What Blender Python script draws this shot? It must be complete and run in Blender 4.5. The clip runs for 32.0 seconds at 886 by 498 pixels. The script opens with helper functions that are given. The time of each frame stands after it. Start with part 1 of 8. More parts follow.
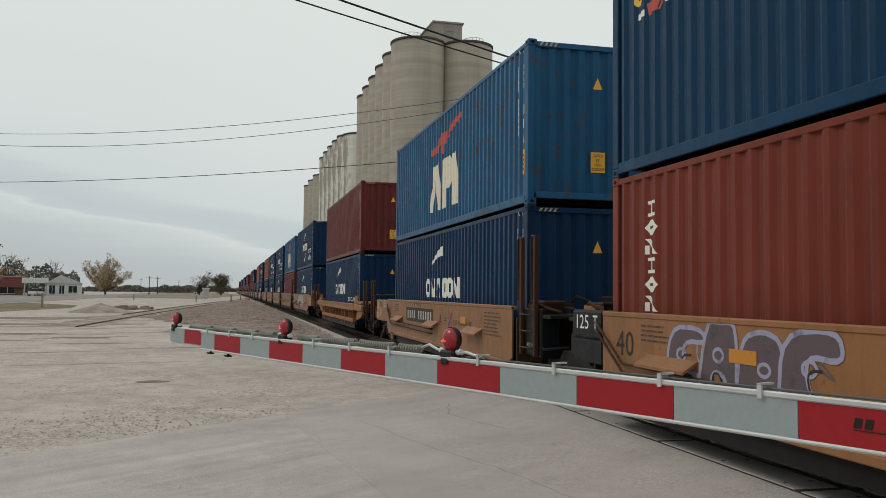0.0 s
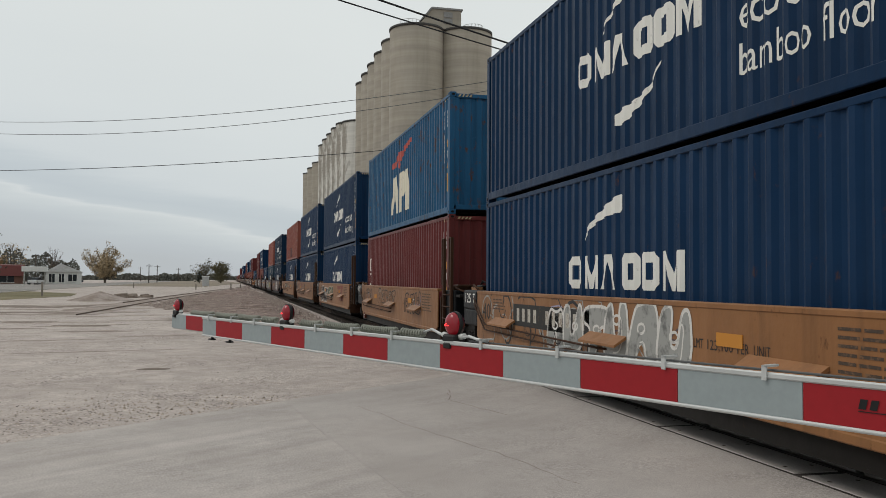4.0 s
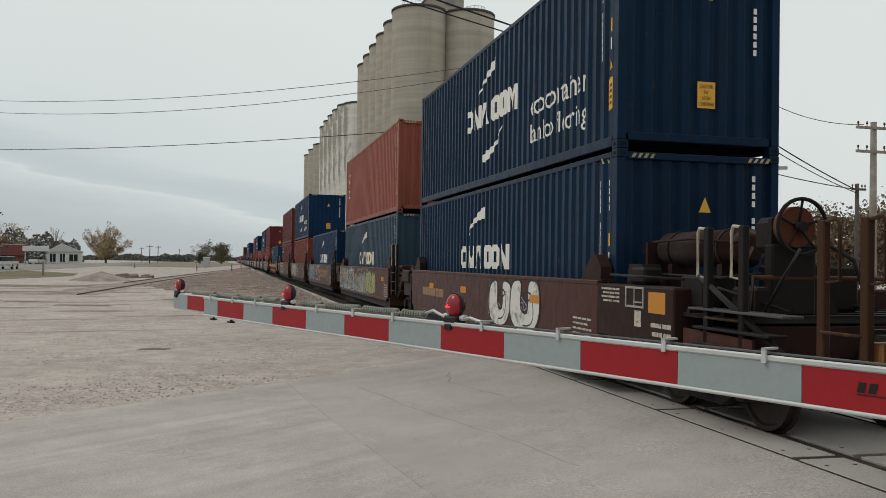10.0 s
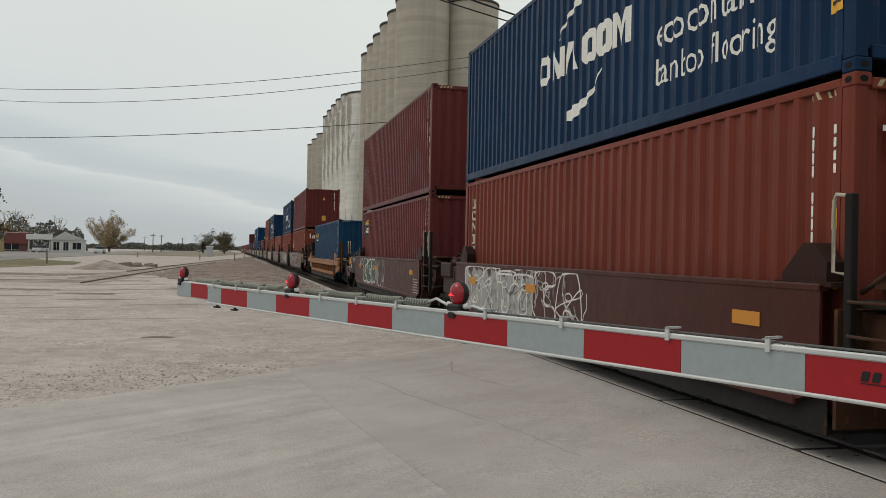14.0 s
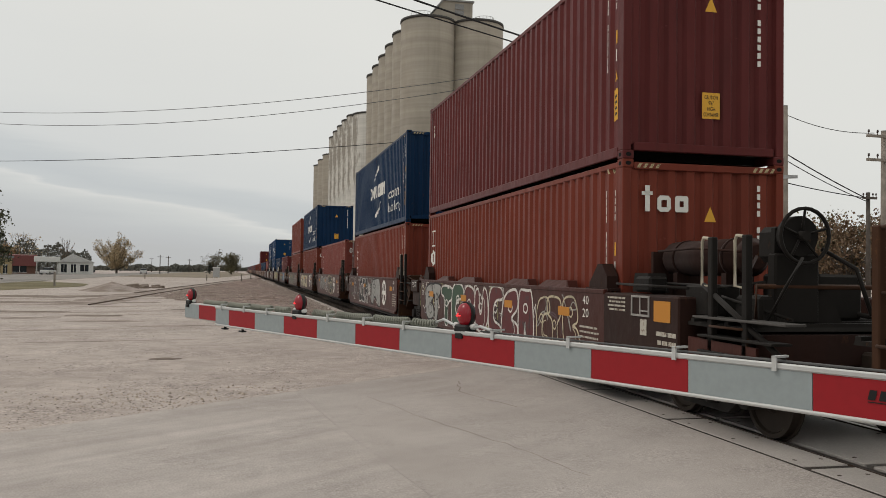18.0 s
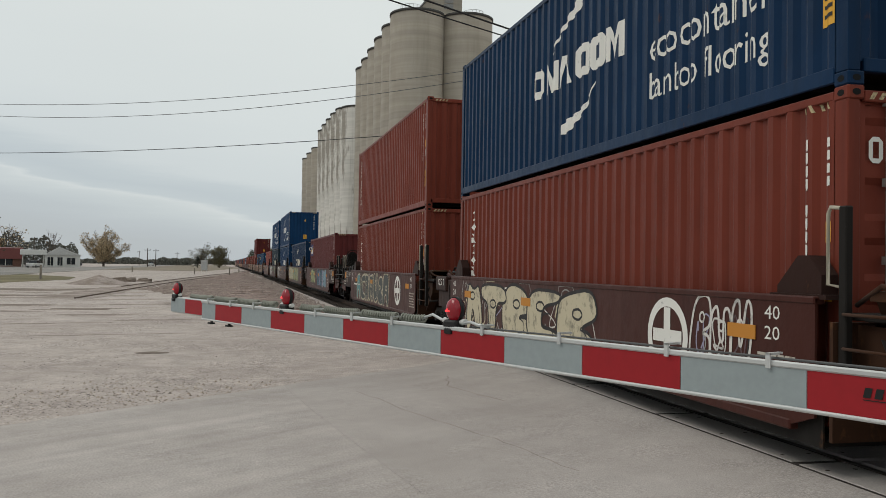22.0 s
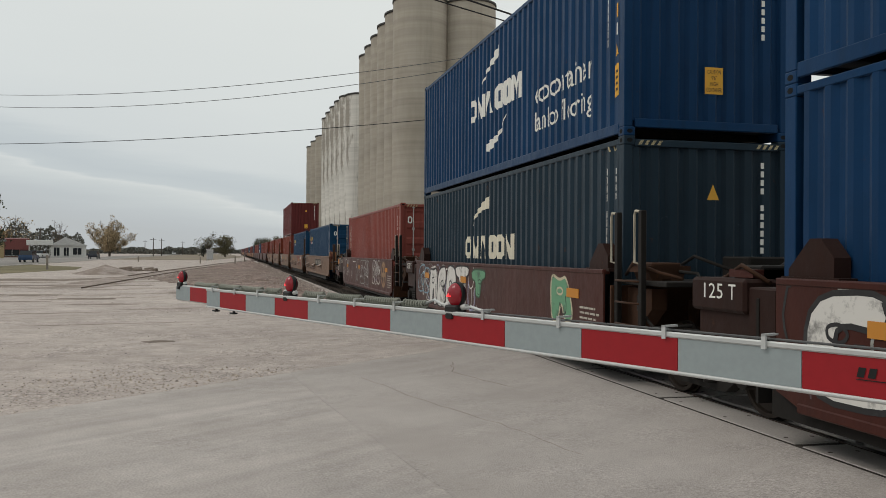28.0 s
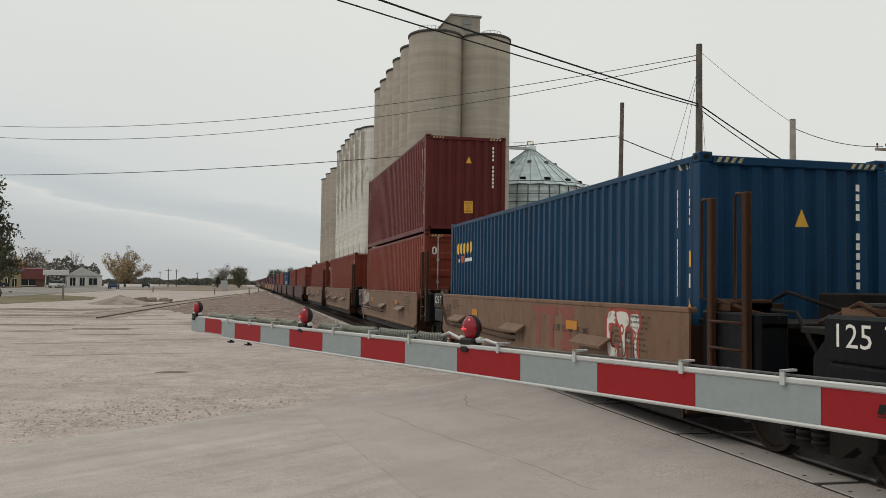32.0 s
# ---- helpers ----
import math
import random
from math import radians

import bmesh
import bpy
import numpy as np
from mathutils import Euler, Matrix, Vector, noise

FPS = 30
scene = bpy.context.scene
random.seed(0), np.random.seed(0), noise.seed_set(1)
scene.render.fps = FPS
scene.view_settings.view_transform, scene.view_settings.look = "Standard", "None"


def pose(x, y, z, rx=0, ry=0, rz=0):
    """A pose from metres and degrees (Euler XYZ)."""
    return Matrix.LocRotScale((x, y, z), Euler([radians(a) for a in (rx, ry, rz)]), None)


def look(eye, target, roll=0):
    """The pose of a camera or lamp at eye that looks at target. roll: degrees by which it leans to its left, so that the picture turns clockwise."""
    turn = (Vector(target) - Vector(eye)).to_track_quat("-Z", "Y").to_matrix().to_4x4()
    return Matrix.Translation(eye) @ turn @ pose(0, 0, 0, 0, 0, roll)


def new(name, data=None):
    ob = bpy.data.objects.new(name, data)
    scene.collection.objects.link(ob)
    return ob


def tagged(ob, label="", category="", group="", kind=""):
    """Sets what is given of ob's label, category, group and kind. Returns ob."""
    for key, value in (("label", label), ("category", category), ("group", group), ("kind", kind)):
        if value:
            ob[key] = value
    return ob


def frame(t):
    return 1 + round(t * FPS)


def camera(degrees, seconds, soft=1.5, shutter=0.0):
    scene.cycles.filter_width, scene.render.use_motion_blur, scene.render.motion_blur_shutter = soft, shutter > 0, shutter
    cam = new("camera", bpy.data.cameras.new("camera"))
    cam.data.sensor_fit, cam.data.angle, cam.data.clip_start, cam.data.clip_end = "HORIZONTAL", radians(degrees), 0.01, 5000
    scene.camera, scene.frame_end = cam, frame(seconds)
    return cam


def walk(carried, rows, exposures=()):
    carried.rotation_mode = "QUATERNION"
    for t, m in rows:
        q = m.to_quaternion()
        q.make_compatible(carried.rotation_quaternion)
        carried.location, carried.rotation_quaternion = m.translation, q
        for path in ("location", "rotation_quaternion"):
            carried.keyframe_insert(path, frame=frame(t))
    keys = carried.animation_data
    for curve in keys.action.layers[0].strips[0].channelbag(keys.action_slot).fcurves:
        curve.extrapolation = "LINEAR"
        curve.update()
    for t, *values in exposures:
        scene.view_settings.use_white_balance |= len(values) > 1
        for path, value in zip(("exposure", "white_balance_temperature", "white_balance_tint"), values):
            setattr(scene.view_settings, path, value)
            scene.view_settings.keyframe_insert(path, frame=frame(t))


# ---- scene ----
cam = camera(55.2, 32.0, soft=0.65)
PATH = [
    (0.0, (0.011, -0.003, 1.737), (2.372, 9.700, 2.249), 0.59),
    (0.5, (0.008, -0.006, 1.736), (2.409, 9.690, 2.187), 0.39),
    (1.0, (0.001, -0.012, 1.725), (2.374, 9.694, 2.139), 0.52),
    (1.5, (-0.002, -0.012, 1.725), (2.325, 9.705, 2.142), 0.63),
    (2.0, (-0.002, -0.004, 1.726), (2.330, 9.713, 2.092), 0.55),
    (2.5, (0.002, 0.005, 1.724), (2.326, 9.726, 2.024), 0.53),
    (3.0, (0.002, 0.006, 1.726), (2.369, 9.715, 2.082), 0.48),
    (3.5, (0.002, 0.010, 1.725), (2.372, 9.718, 2.092), 0.42),
    (5.5, (-0.007, -0.001, 1.722), (2.361, 9.711, 2.010), 0.61),
    (6.0, (-0.009, 0.005, 1.718), (2.354, 9.719, 1.948), 0.81),
    (6.5, (-0.009, 0.004, 1.726), (2.362, 9.717, 1.901), 0.39),
    (7.0, (-0.006, 0.008, 1.722), (2.349, 9.725, 1.907), 0.43),
    (7.5, (-0.000, 0.017, 1.723), (2.349, 9.736, 1.888), 0.10),
    (8.0, (-0.004, 0.014, 1.725), (2.385, 9.723, 1.890), 0.36),
    (8.5, (-0.007, 0.008, 1.720), (2.395, 9.714, 1.921), 0.63),
    (9.0, (-0.007, 0.009, 1.720), (2.405, 9.712, 1.920), 0.66),
    (9.5, (-0.012, 0.004, 1.720), (2.348, 9.719, 1.939), 0.97),
    (10.0, (-0.004, 0.003, 1.719), (2.361, 9.718, 1.880), 0.87),
    (10.5, (0.001, -0.011, 1.718), (2.397, 9.696, 1.887), 0.91),
    (11.0, (-0.003, -0.010, 1.715), (2.416, 9.691, 1.894), 0.74),
    (11.5, (-0.003, -0.002, 1.715), (2.420, 9.698, 1.894), 0.91),
    (12.0, (-0.003, -0.002, 1.713), (2.413, 9.701, 1.882), 1.05),
    (12.5, (0.000, 0.008, 1.715), (2.380, 9.720, 1.826), 0.99),
    (13.0, (0.000, 0.009, 1.714), (2.363, 9.725, 1.787), 1.05),
    (13.5, (-0.005, 0.003, 1.710), (2.316, 9.730, 1.755), 1.09),
    (15.5, (-0.009, 0.015, 1.711), (2.424, 9.715, 1.790), 1.38),
    (16.0, (-0.007, 0.017, 1.720), (2.442, 9.710, 1.886), 0.97),
    (16.5, (-0.014, 0.005, 1.721), (2.388, 9.709, 1.991), 0.67),
    (17.0, (-0.014, -0.005, 1.721), (2.365, 9.704, 1.972), 0.54),
    (17.5, (-0.012, -0.011, 1.721), (2.279, 9.720, 1.967), 0.55),
    (18.0, (-0.014, -0.015, 1.716), (2.243, 9.723, 1.991), 0.77),
    (18.5, (-0.012, -0.006, 1.717), (2.218, 9.736, 2.049), 0.92),
    (19.0, (-0.012, 0.011, 1.719), (2.189, 9.762, 1.992), 0.59),
    (19.5, (-0.005, 0.017, 1.720), (2.294, 9.746, 1.976), 0.74),
    (20.0, (-0.003, 0.018, 1.720), (2.356, 9.732, 1.987), 0.85),
    (20.5, (-0.008, 0.022, 1.718), (2.360, 9.733, 2.002), 0.97),
    (21.0, (-0.015, 0.022, 1.715), (2.356, 9.731, 2.026), 1.12),
    (21.5, (-0.007, 0.032, 1.720), (2.350, 9.746, 1.982), 0.95),
    (22.0, (-0.005, 0.031, 1.719), (2.382, 9.740, 1.924), 0.90),
    (22.5, (-0.002, 0.017, 1.720), (2.361, 9.733, 1.889), 0.73),
    (23.0, (-0.004, 0.011, 1.721), (2.372, 9.724, 1.858), 0.88),
    (23.5, (0.004, 0.006, 1.719), (2.339, 9.728, 1.899), 1.14),
    (24.0, (0.008, 0.014, 1.720), (2.337, 9.737, 1.897), 0.98),
    (24.5, (0.006, 0.014, 1.723), (2.295, 9.747, 1.872), 0.77),
    (25.0, (-0.001, 0.019, 1.723), (2.229, 9.766, 1.870), 0.62),
    (25.5, (-0.013, 0.014, 1.724), (2.281, 9.746, 1.862), 0.67),
    (27.5, (-0.000, -0.018, 1.712), (2.349, 9.698, 1.978), 0.40),
    (28.0, (0.006, -0.001, 1.713), (2.336, 9.724, 1.765), 0.42),
    (28.5, (0.014, -0.003, 1.714), (2.379, 9.711, 1.919), 0.64),
    (29.0, (0.016, -0.005, 1.713), (2.329, 9.720, 1.988), 0.74),
    (29.5, (0.016, -0.008, 1.708), (2.302, 9.724, 1.977), 0.86),
    (30.0, (0.019, -0.001, 1.711), (2.278, 9.738, 1.931), 0.57),
    (30.5, (0.014, 0.001, 1.715), (2.253, 9.742, 2.045), 0.51),
    (31.0, (0.005, -0.002, 1.716), (2.207, 9.743, 2.137), 0.80),
    (31.5, (-0.001, -0.002, 1.715), (2.167, 9.751, 2.141), 0.87),
    (32.0, (-0.003, -0.005, 1.713), (2.164, 9.747, 2.148), 0.82),
]
# seconds, stops, kelvin, tint of the wandering white balance
BALANCE = [(0, 6690, 10.0), (1, 6790, 12.5), (2, 6820, 13.4), (3, 6600, 12.5), (6, 6670, 12.9), (7, 6790, 12.5), (8, 6750, 11.7), (9, 6710, 10.8), (10, 6650, 10.4), (11, 6820, 13.4), (12, 6600, 9.6), (13, 6880, 11.7), (16, 6350, 10.0),
           (17, 6860, 14.6), (18, 6980, 15.5), (19, 6400, 10.4), (20, 6630, 12.1), (21, 6710, 13.8), (22, 6600, 11.3), (23, 6600, 12.5), (24, 6270, 11.7), (25, 6960, 13.4), (28, 6710, 12.5), (29, 6710, 10.8), (30, 6400, 11.0), (31, 6560, 11.7), (32, 6900, 13.4)]
walk(cam, [(t, look(eye, target, roll)) for t, eye, target, roll in PATH], [(t, 0.3, k, tint) for t, k, tint in BALANCE])

# ---- world, sun, exposure ----
scene.view_settings.exposure = 0.3
world = bpy.data.worlds.new("overcast_sky")
scene.world = world
world.use_nodes = True
wn, wl = world.node_tree.nodes, world.node_tree.links
wn.clear()


def wnode(kind, **values):
    n = wn.new(kind)
    for k, v in values.items():
        n.inputs[k].default_value = v
    return n


sky = wnode("ShaderNodeTexSky")
sky.sky_type, sky.sun_disc = "NISHITA", False
sky.sun_elevation, sky.sun_rotation = radians(49), radians(281)
coords = wnode("ShaderNodeTexCoord")
split = wnode("ShaderNodeSeparateXYZ")
wl.new(coords.outputs["Generated"], split.inputs[0])
# cloud deck: pale above, blue-grey bands lying low over the horizon
deck = wnode("ShaderNodeValToRGB")
el = deck.color_ramp.elements
el[0].position, el[0].color = 0.0, (0.375, 0.415, 0.435, 1)
el[1].position, el[1].color = 1.0, (0.60, 0.645, 0.63, 1)
for pos, col in ((0.012, (0.385, 0.428, 0.452)), (0.028, (0.405, 0.452, 0.474)), (0.040, (0.44, 0.49, 0.506)), (0.0500, (0.47, 0.52, 0.53)), (0.0545, (0.515, 0.56, 0.565)), (0.058, (0.435, 0.49, 0.51)), (0.070, (0.415, 0.47, 0.495)), (0.082, (0.44, 0.495, 0.515)), (0.092, (0.50, 0.55, 0.56)), (0.16, (0.54, 0.588, 0.588)), (0.28, (0.575, 0.62, 0.61))):
    e = el.new(pos)
    e.color = (*col, 1)
stretch = wnode("ShaderNodeMapping")
stretch.inputs["Scale"].default_value = (1.3, 1.3, 14.0)
wl.new(coords.outputs["Generated"], stretch.inputs["Vector"])
billow = wnode("ShaderNodeTexNoise", Scale=2.2, Detail=7.0, Roughness=0.55)
wl.new(stretch.outputs[0], billow.inputs["Vector"])
shift = wn.new("ShaderNodeMath")
shift.operation = "MULTIPLY_ADD"
tilt = wn.new("ShaderNodeMath")
tilt.operation = "MULTIPLY_ADD"
wl.new(split.outputs["X"], tilt.inputs[0])
tilt.inputs[1].default_value = 0.18
wl.new(split.outputs["Z"], tilt.inputs[2])
wl.new(billow.outputs["Fac"], shift.inputs[0])
shift.inputs[1].default_value = 0.05
wl.new(tilt.outputs[0], shift.inputs[2])
less = wn.new("ShaderNodeMath")
less.operation = "SUBTRACT"
wl.new(shift.outputs[0], less.inputs[0])
less.inputs[1].default_value = 0.025
wl.new(less.outputs[0], deck.inputs["Fac"])
soft_noise = wnode("ShaderNodeTexNoise", Scale=1.6, Detail=5.0, Roughness=0.5)
wl.new(coords.outputs["Generated"], soft_noise.inputs["Vector"])
patch = wn.new("ShaderNodeMapRange")
patch.inputs["To Min"].default_value, patch.inputs["To Max"].default_value = 0.93, 1.07
wl.new(soft_noise.outputs["Fac"], patch.inputs["Value"])
tint = wn.new("ShaderNodeMix")
tint.data_type, tint.blend_type = "RGBA", "MULTIPLY"
tint.inputs[0].default_value = 1.0
wl.new(deck.outputs["Color"], tint.inputs[6])
wl.new(patch.outputs[0], tint.inputs[7])
clouds = wnode("ShaderNodeBackground", Strength=1.0)
wl.new(tint.outputs[2], clouds.inputs["Color"])
clear = wnode("ShaderNodeBackground", Strength=0.08)
wl.new(sky.outputs[0], clear.inputs["Color"])
veil = wn.new("ShaderNodeMixShader")
veil.inputs[0].default_value = 0.95
wl.new(clear.outputs[0], veil.inputs[1])
wl.new(clouds.outputs[0], veil.inputs[2])
wout = wn.new("ShaderNodeOutputWorld")
wl.new(veil.outputs[0], wout.inputs["Surface"])

sun_data = bpy.data.lights.new("sun", "SUN")
sun_data.energy, sun_data.angle, sun_data.color = 0.7, radians(25), (1.0, 0.96, 0.9)
sun = new("sun", sun_data)
sun.matrix_world = look((0, 0, 60), (30, -6, 24))


# ---- materials ----
def base_material(name):
    m = bpy.data.materials.new(name)
    m.use_nodes = True
    return m, m.node_tree.nodes, m.node_tree.links, m.node_tree.nodes["Principled BSDF"]


def ramp(n, l, source, lo, hi, a=0.0, b=1.0):
    r = n.new("ShaderNodeMapRange")
    r.inputs["From Min"].default_value, r.inputs["From Max"].default_value = lo, hi
    r.inputs["To Min"].default_value, r.inputs["To Max"].default_value = a, b
    l.new(source, r.inputs["Value"])
    return r.outputs[0]


def blend(n, l, fac, a, b, kind="MIX"):
    mx = n.new("ShaderNodeMix")
    mx.data_type, mx.blend_type = "RGBA", kind
    for v, slot in ((fac, 0), (a, 6), (b, 7)):
        if isinstance(v, (int, float)):
            mx.inputs[slot].default_value = v
        elif isinstance(v, tuple):
            mx.inputs[slot].default_value = (*v, 1)
        else:
            l.new(v, mx.inputs[slot])
    return mx.outputs[2]


def noise_tex(n, l, scale, detail=4.0, stretch=(1, 1, 1), rough=0.55):
    tc = n.new("ShaderNodeTexCoord")
    mp = n.new("ShaderNodeMapping")
    mp.inputs["Scale"].default_value = stretch
    l.new(tc.outputs["Object"], mp.inputs["Vector"])
    t = n.new("ShaderNodeTexNoise")
    t.inputs["Scale"].default_value, t.inputs["Detail"].default_value, t.inputs["Roughness"].default_value = scale, detail, rough
    l.new(mp.outputs[0], t.inputs["Vector"])
    return t.outputs["Fac"]


def bump(n, l, b, height, strength, distance=0.01):
    bp = n.new("ShaderNodeBump")
    bp.inputs["Strength"].default_value, bp.inputs["Distance"].default_value = strength, distance
    l.new(height, bp.inputs["Height"])
    l.new(bp.outputs[0], b.inputs["Normal"])


def paint(name, color, rust=0.3, rough=0.5, rust_color=(0.10, 0.045, 0.02), fade=0.25, metal=0.0):
    """Painted steel: sun-faded patches, run-down streaks of dirt, rust in spots."""
    m, n, l, b = base_material(name)
    info = n.new("ShaderNodeObjectInfo")
    big = noise_tex(n, l, 0.7, 4)
    pale = tuple(min(1, c * 1.35 + 0.008) for c in color)
    c = blend(n, l, ramp(n, l, big, 0.35, 0.75, 0, fade), color, pale)
    streak = noise_tex(n, l, 3.0, 5, (2.2, 2.2, 0.16))
    c = blend(n, l, ramp(n, l, streak, 0.48, 0.75, 0, 0.45), c, tuple(0.45 * v + 0.008 for v in color))
    spots = noise_tex(n, l, 5.5, 8, (1, 1, 0.55), 0.7)
    c = blend(n, l, ramp(n, l, spots, 0.68 - 0.16 * rust, 0.76 - 0.12 * rust, 0, min(1, 0.5 + rust)), c, rust_color)
    scuff = noise_tex(n, l, 9.0, 6, (1, 0.45, 1.6), 0.72)
    c = blend(n, l, ramp(n, l, scuff, 0.685, 0.72, 0, 0.55), c, tuple(min(1, 1.5 * v + 0.035) for v in color))
    grime = noise_tex(n, l, 1.1, 7, (1, 1, 0.4), 0.7)
    c = blend(n, l, ramp(n, l, grime, 0.5, 0.72, 0, 0.4), c, tuple(0.5 * v + 0.006 for v in color))
    c = blend(n, l, 1.0, c, ramp(n, l, info.outputs["Random"], 0, 1, 0.9, 1.08), "MULTIPLY")
    l.new(c, b.inputs["Base Color"])
    l.new(ramp(n, l, spots, 0.3, 0.8, rough - 0.08, rough + 0.2), b.inputs["Roughness"])
    b.inputs["Metallic"].default_value = metal
    rim = n.new("ShaderNodeLayerWeight")
    rim.inputs["Blend"].default_value = 0.5
    l.new(ramp(n, l, rim.outputs["Facing"], 0.35, 0.9, 0.08, 0.42), b.inputs["Specular IOR Level"])
    bump(n, l, b, noise_tex(n, l, 1.7, 5, rough=0.6), 0.42, 0.04)
    return m


def ground_mat(name, color, other, fine, coarse, rough=0.9, relief=0.5, mix=(0.4, 0.65), speck=0.35, pebbles=None, streak=None, mottle=None):
    """Ground or concrete: two tones in patches, stains, drawn-out tyre streaks, pebbles and grain."""
    m, n, l, b = base_material(name)
    c = blend(n, l, ramp(n, l, noise_tex(n, l, coarse, 7, rough=0.65), mix[0], mix[1]), color, other)
    stain = noise_tex(n, l, coarse * 0.23, 6)
    c = blend(n, l, ramp(n, l, stain, 0.48, 0.68, 0, 0.2), c, tuple(v * 0.66 for v in color))
    if streak:
        tc, mp = n.new("ShaderNodeTexCoord"), n.new("ShaderNodeMapping")
        mp.vector_type = "TEXTURE"
        mp.inputs["Rotation"].default_value = (0, 0, radians(streak[0]))
        mp.inputs["Scale"].default_value = (1 / streak[2], 1 / streak[3], 1)
        l.new(tc.outputs["Object"], mp.inputs["Vector"])
        t = n.new("ShaderNodeTexNoise")
        t.inputs["Scale"].default_value, t.inputs["Detail"].default_value = 1.0, 6.0
        l.new(mp.outputs[0], t.inputs["Vector"])
        c = blend(n, l, 1.0, c, ramp(n, l, t.outputs["Fac"], 0.35, 0.68, 1 + streak[1] * 0.5, 1 - streak[1]), "MULTIPLY")
    if mottle:
        c = blend(n, l, 1.0, c, ramp(n, l, noise_tex(n, l, mottle[0], 8, rough=0.75), 0.34, 0.64, 1 - mottle[1], 1 + mottle[1] * 0.6), "MULTIPLY")
    grain = noise_tex(n, l, fine, 6, rough=0.8)
    c = blend(n, l, 1.0, c, ramp(n, l, grain, 0.3, 0.7, 1 - speck, 1 + speck), "MULTIPLY")
    height = grain
    if pebbles:
        tc = n.new("ShaderNodeTexCoord")
        v = n.new("ShaderNodeTexVoronoi")
        v.inputs["Scale"].default_value = pebbles[0]
        l.new(tc.outputs["Object"], v.inputs["Vector"])
        tone = n.new("ShaderNodeSeparateXYZ")
        l.new(v.outputs["Color"], tone.inputs[0])
        mask = ramp(n, l, noise_tex(n, l, coarse * 1.7, 5, rough=0.7), 0.42, 0.62)
        both = n.new("ShaderNodeMath")
        both.operation = "MULTIPLY"
        l.new(mask, both.inputs[0])
        both.inputs[1].default_value = 1.0
        p = blend(n, l, 1.0, c, ramp(n, l, tone.outputs[0], 0, 1, 1 - pebbles[1], 1 + pebbles[1] * 0.7), "MULTIPLY")
        c = blend(n, l, both.outputs[0], c, p)
        height = v.outputs["Distance"]
    l.new(c, b.inputs["Base Color"])
    b.inputs["Roughness"].default_value = rough
    b.inputs["Specular IOR Level"].default_value = 0.25
    bump(n, l, b, height, relief, 0.02)
    return m


def plain(name, color, rough=0.6, metal=0.0, vary=0.15, scale=6.0):
    m, n, l, b = base_material(name)
    t = noise_tex(n, l, scale, 5)
    c = blend(n, l, 1.0, color, ramp(n, l, t, 0.3, 0.7, 1 - vary, 1 + vary), "MULTIPLY")
    l.new(c, b.inputs["Base Color"])
    b.inputs["Roughness"].default_value, b.inputs["Metallic"].default_value = rough, metal
    b.inputs["Specular IOR Level"].default_value = 0.3
    return m


def worn(name, color, under, cover=0.62, scale=9.0):
    """Old stencil or spray paint, rubbed through in places."""
    m, n, l, b = base_material(name)
    t = noise_tex(n, l, scale, 7, rough=0.7)
    l.new(blend(n, l, ramp(n, l, t, cover - 0.05, cover + 0.08), color, under), b.inputs["Base Color"])
    b.inputs["Roughness"].default_value = 0.65
    return m


def glow(name, color, strength, body):
    m, n, l, b = base_material(name)
    b.inputs["Base Color"].default_value = (*body, 1)
    b.inputs["Emission Color"].default_value, b.inputs["Emission Strength"].default_value = (*color, 1), strength
    b.inputs["Roughness"].default_value = 0.2
    return m


NAVY = paint("navy_paint", (0.0036, 0.0235, 0.064), 0.28, fade=0.4)
NAVY_DEEP = paint("deep_navy_paint", (0.0028, 0.0175, 0.043), 0.3, fade=0.4)
NAVY_BRIGHT = paint("fresh_navy_paint", (0.005, 0.036, 0.098), 0.15, fade=0.4)
STEELBLUE = paint("grey_blue_paint", (0.030, 0.054, 0.080), 0.25, fade=0.4)
DARKBLUE = paint("charcoal_blue_paint", (0.016, 0.031, 0.045), 0.25, fade=0.4)
SKYBLUE = paint("bright_blue_paint", (0.016, 0.085, 0.175), 0.75, fade=0.5)
SEABLUE = paint("sea_blue_paint", (0.0065, 0.041, 0.092), 0.25)
RED = paint("red_oxide_paint", (0.165, 0.036, 0.022), 0.25, fade=0.35)
ROSE = paint("dusty_rose_red_paint", (0.205, 0.054, 0.042), 0.25, fade=0.4)
MAROON = paint("maroon_paint", (0.112, 0.025, 0.024), 0.2, fade=0.35)
ORANGE = paint("orange_red_paint", (0.225, 0.068, 0.048), 0.35, fade=0.35)
BUFF = paint("buff_yellow_paint", (0.255, 0.12, 0.052), 0.35, rust_color=(0.07, 0.03, 0.015), fade=0.4)
YELLOW_CAR = paint("yellow_ochre_paint", (0.285, 0.118, 0.042), 0.55, rust_color=(0.06, 0.028, 0.015))
BUFF_OLD = paint("dirty_buff_paint", (0.172, 0.098, 0.060), 0.55, rust_color=(0.075, 0.036, 0.02), fade=0.5)
BROWN = paint("brown_car_paint", (0.064, 0.0205, 0.0155), 0.3, fade=0.3)
RUSTY = paint("rusty_steel", (0.05, 0.024, 0.014), 0.6, rough=0.75)
DARKSTEEL = paint("grimy_dark_steel", (0.0165, 0.0145, 0.013), 0.25, rough=0.7)
BLACKBOX = paint("black_paint", (0.006, 0.007, 0.009), 0.1)
DARKBROWN = paint("dark_brown_paint_and_shade", (0.030, 0.014, 0.011), 0.35, rough=0.7)
BRAKERED = paint("rust_red_casting", (0.13, 0.042, 0.028), 0.4, rough=0.75)
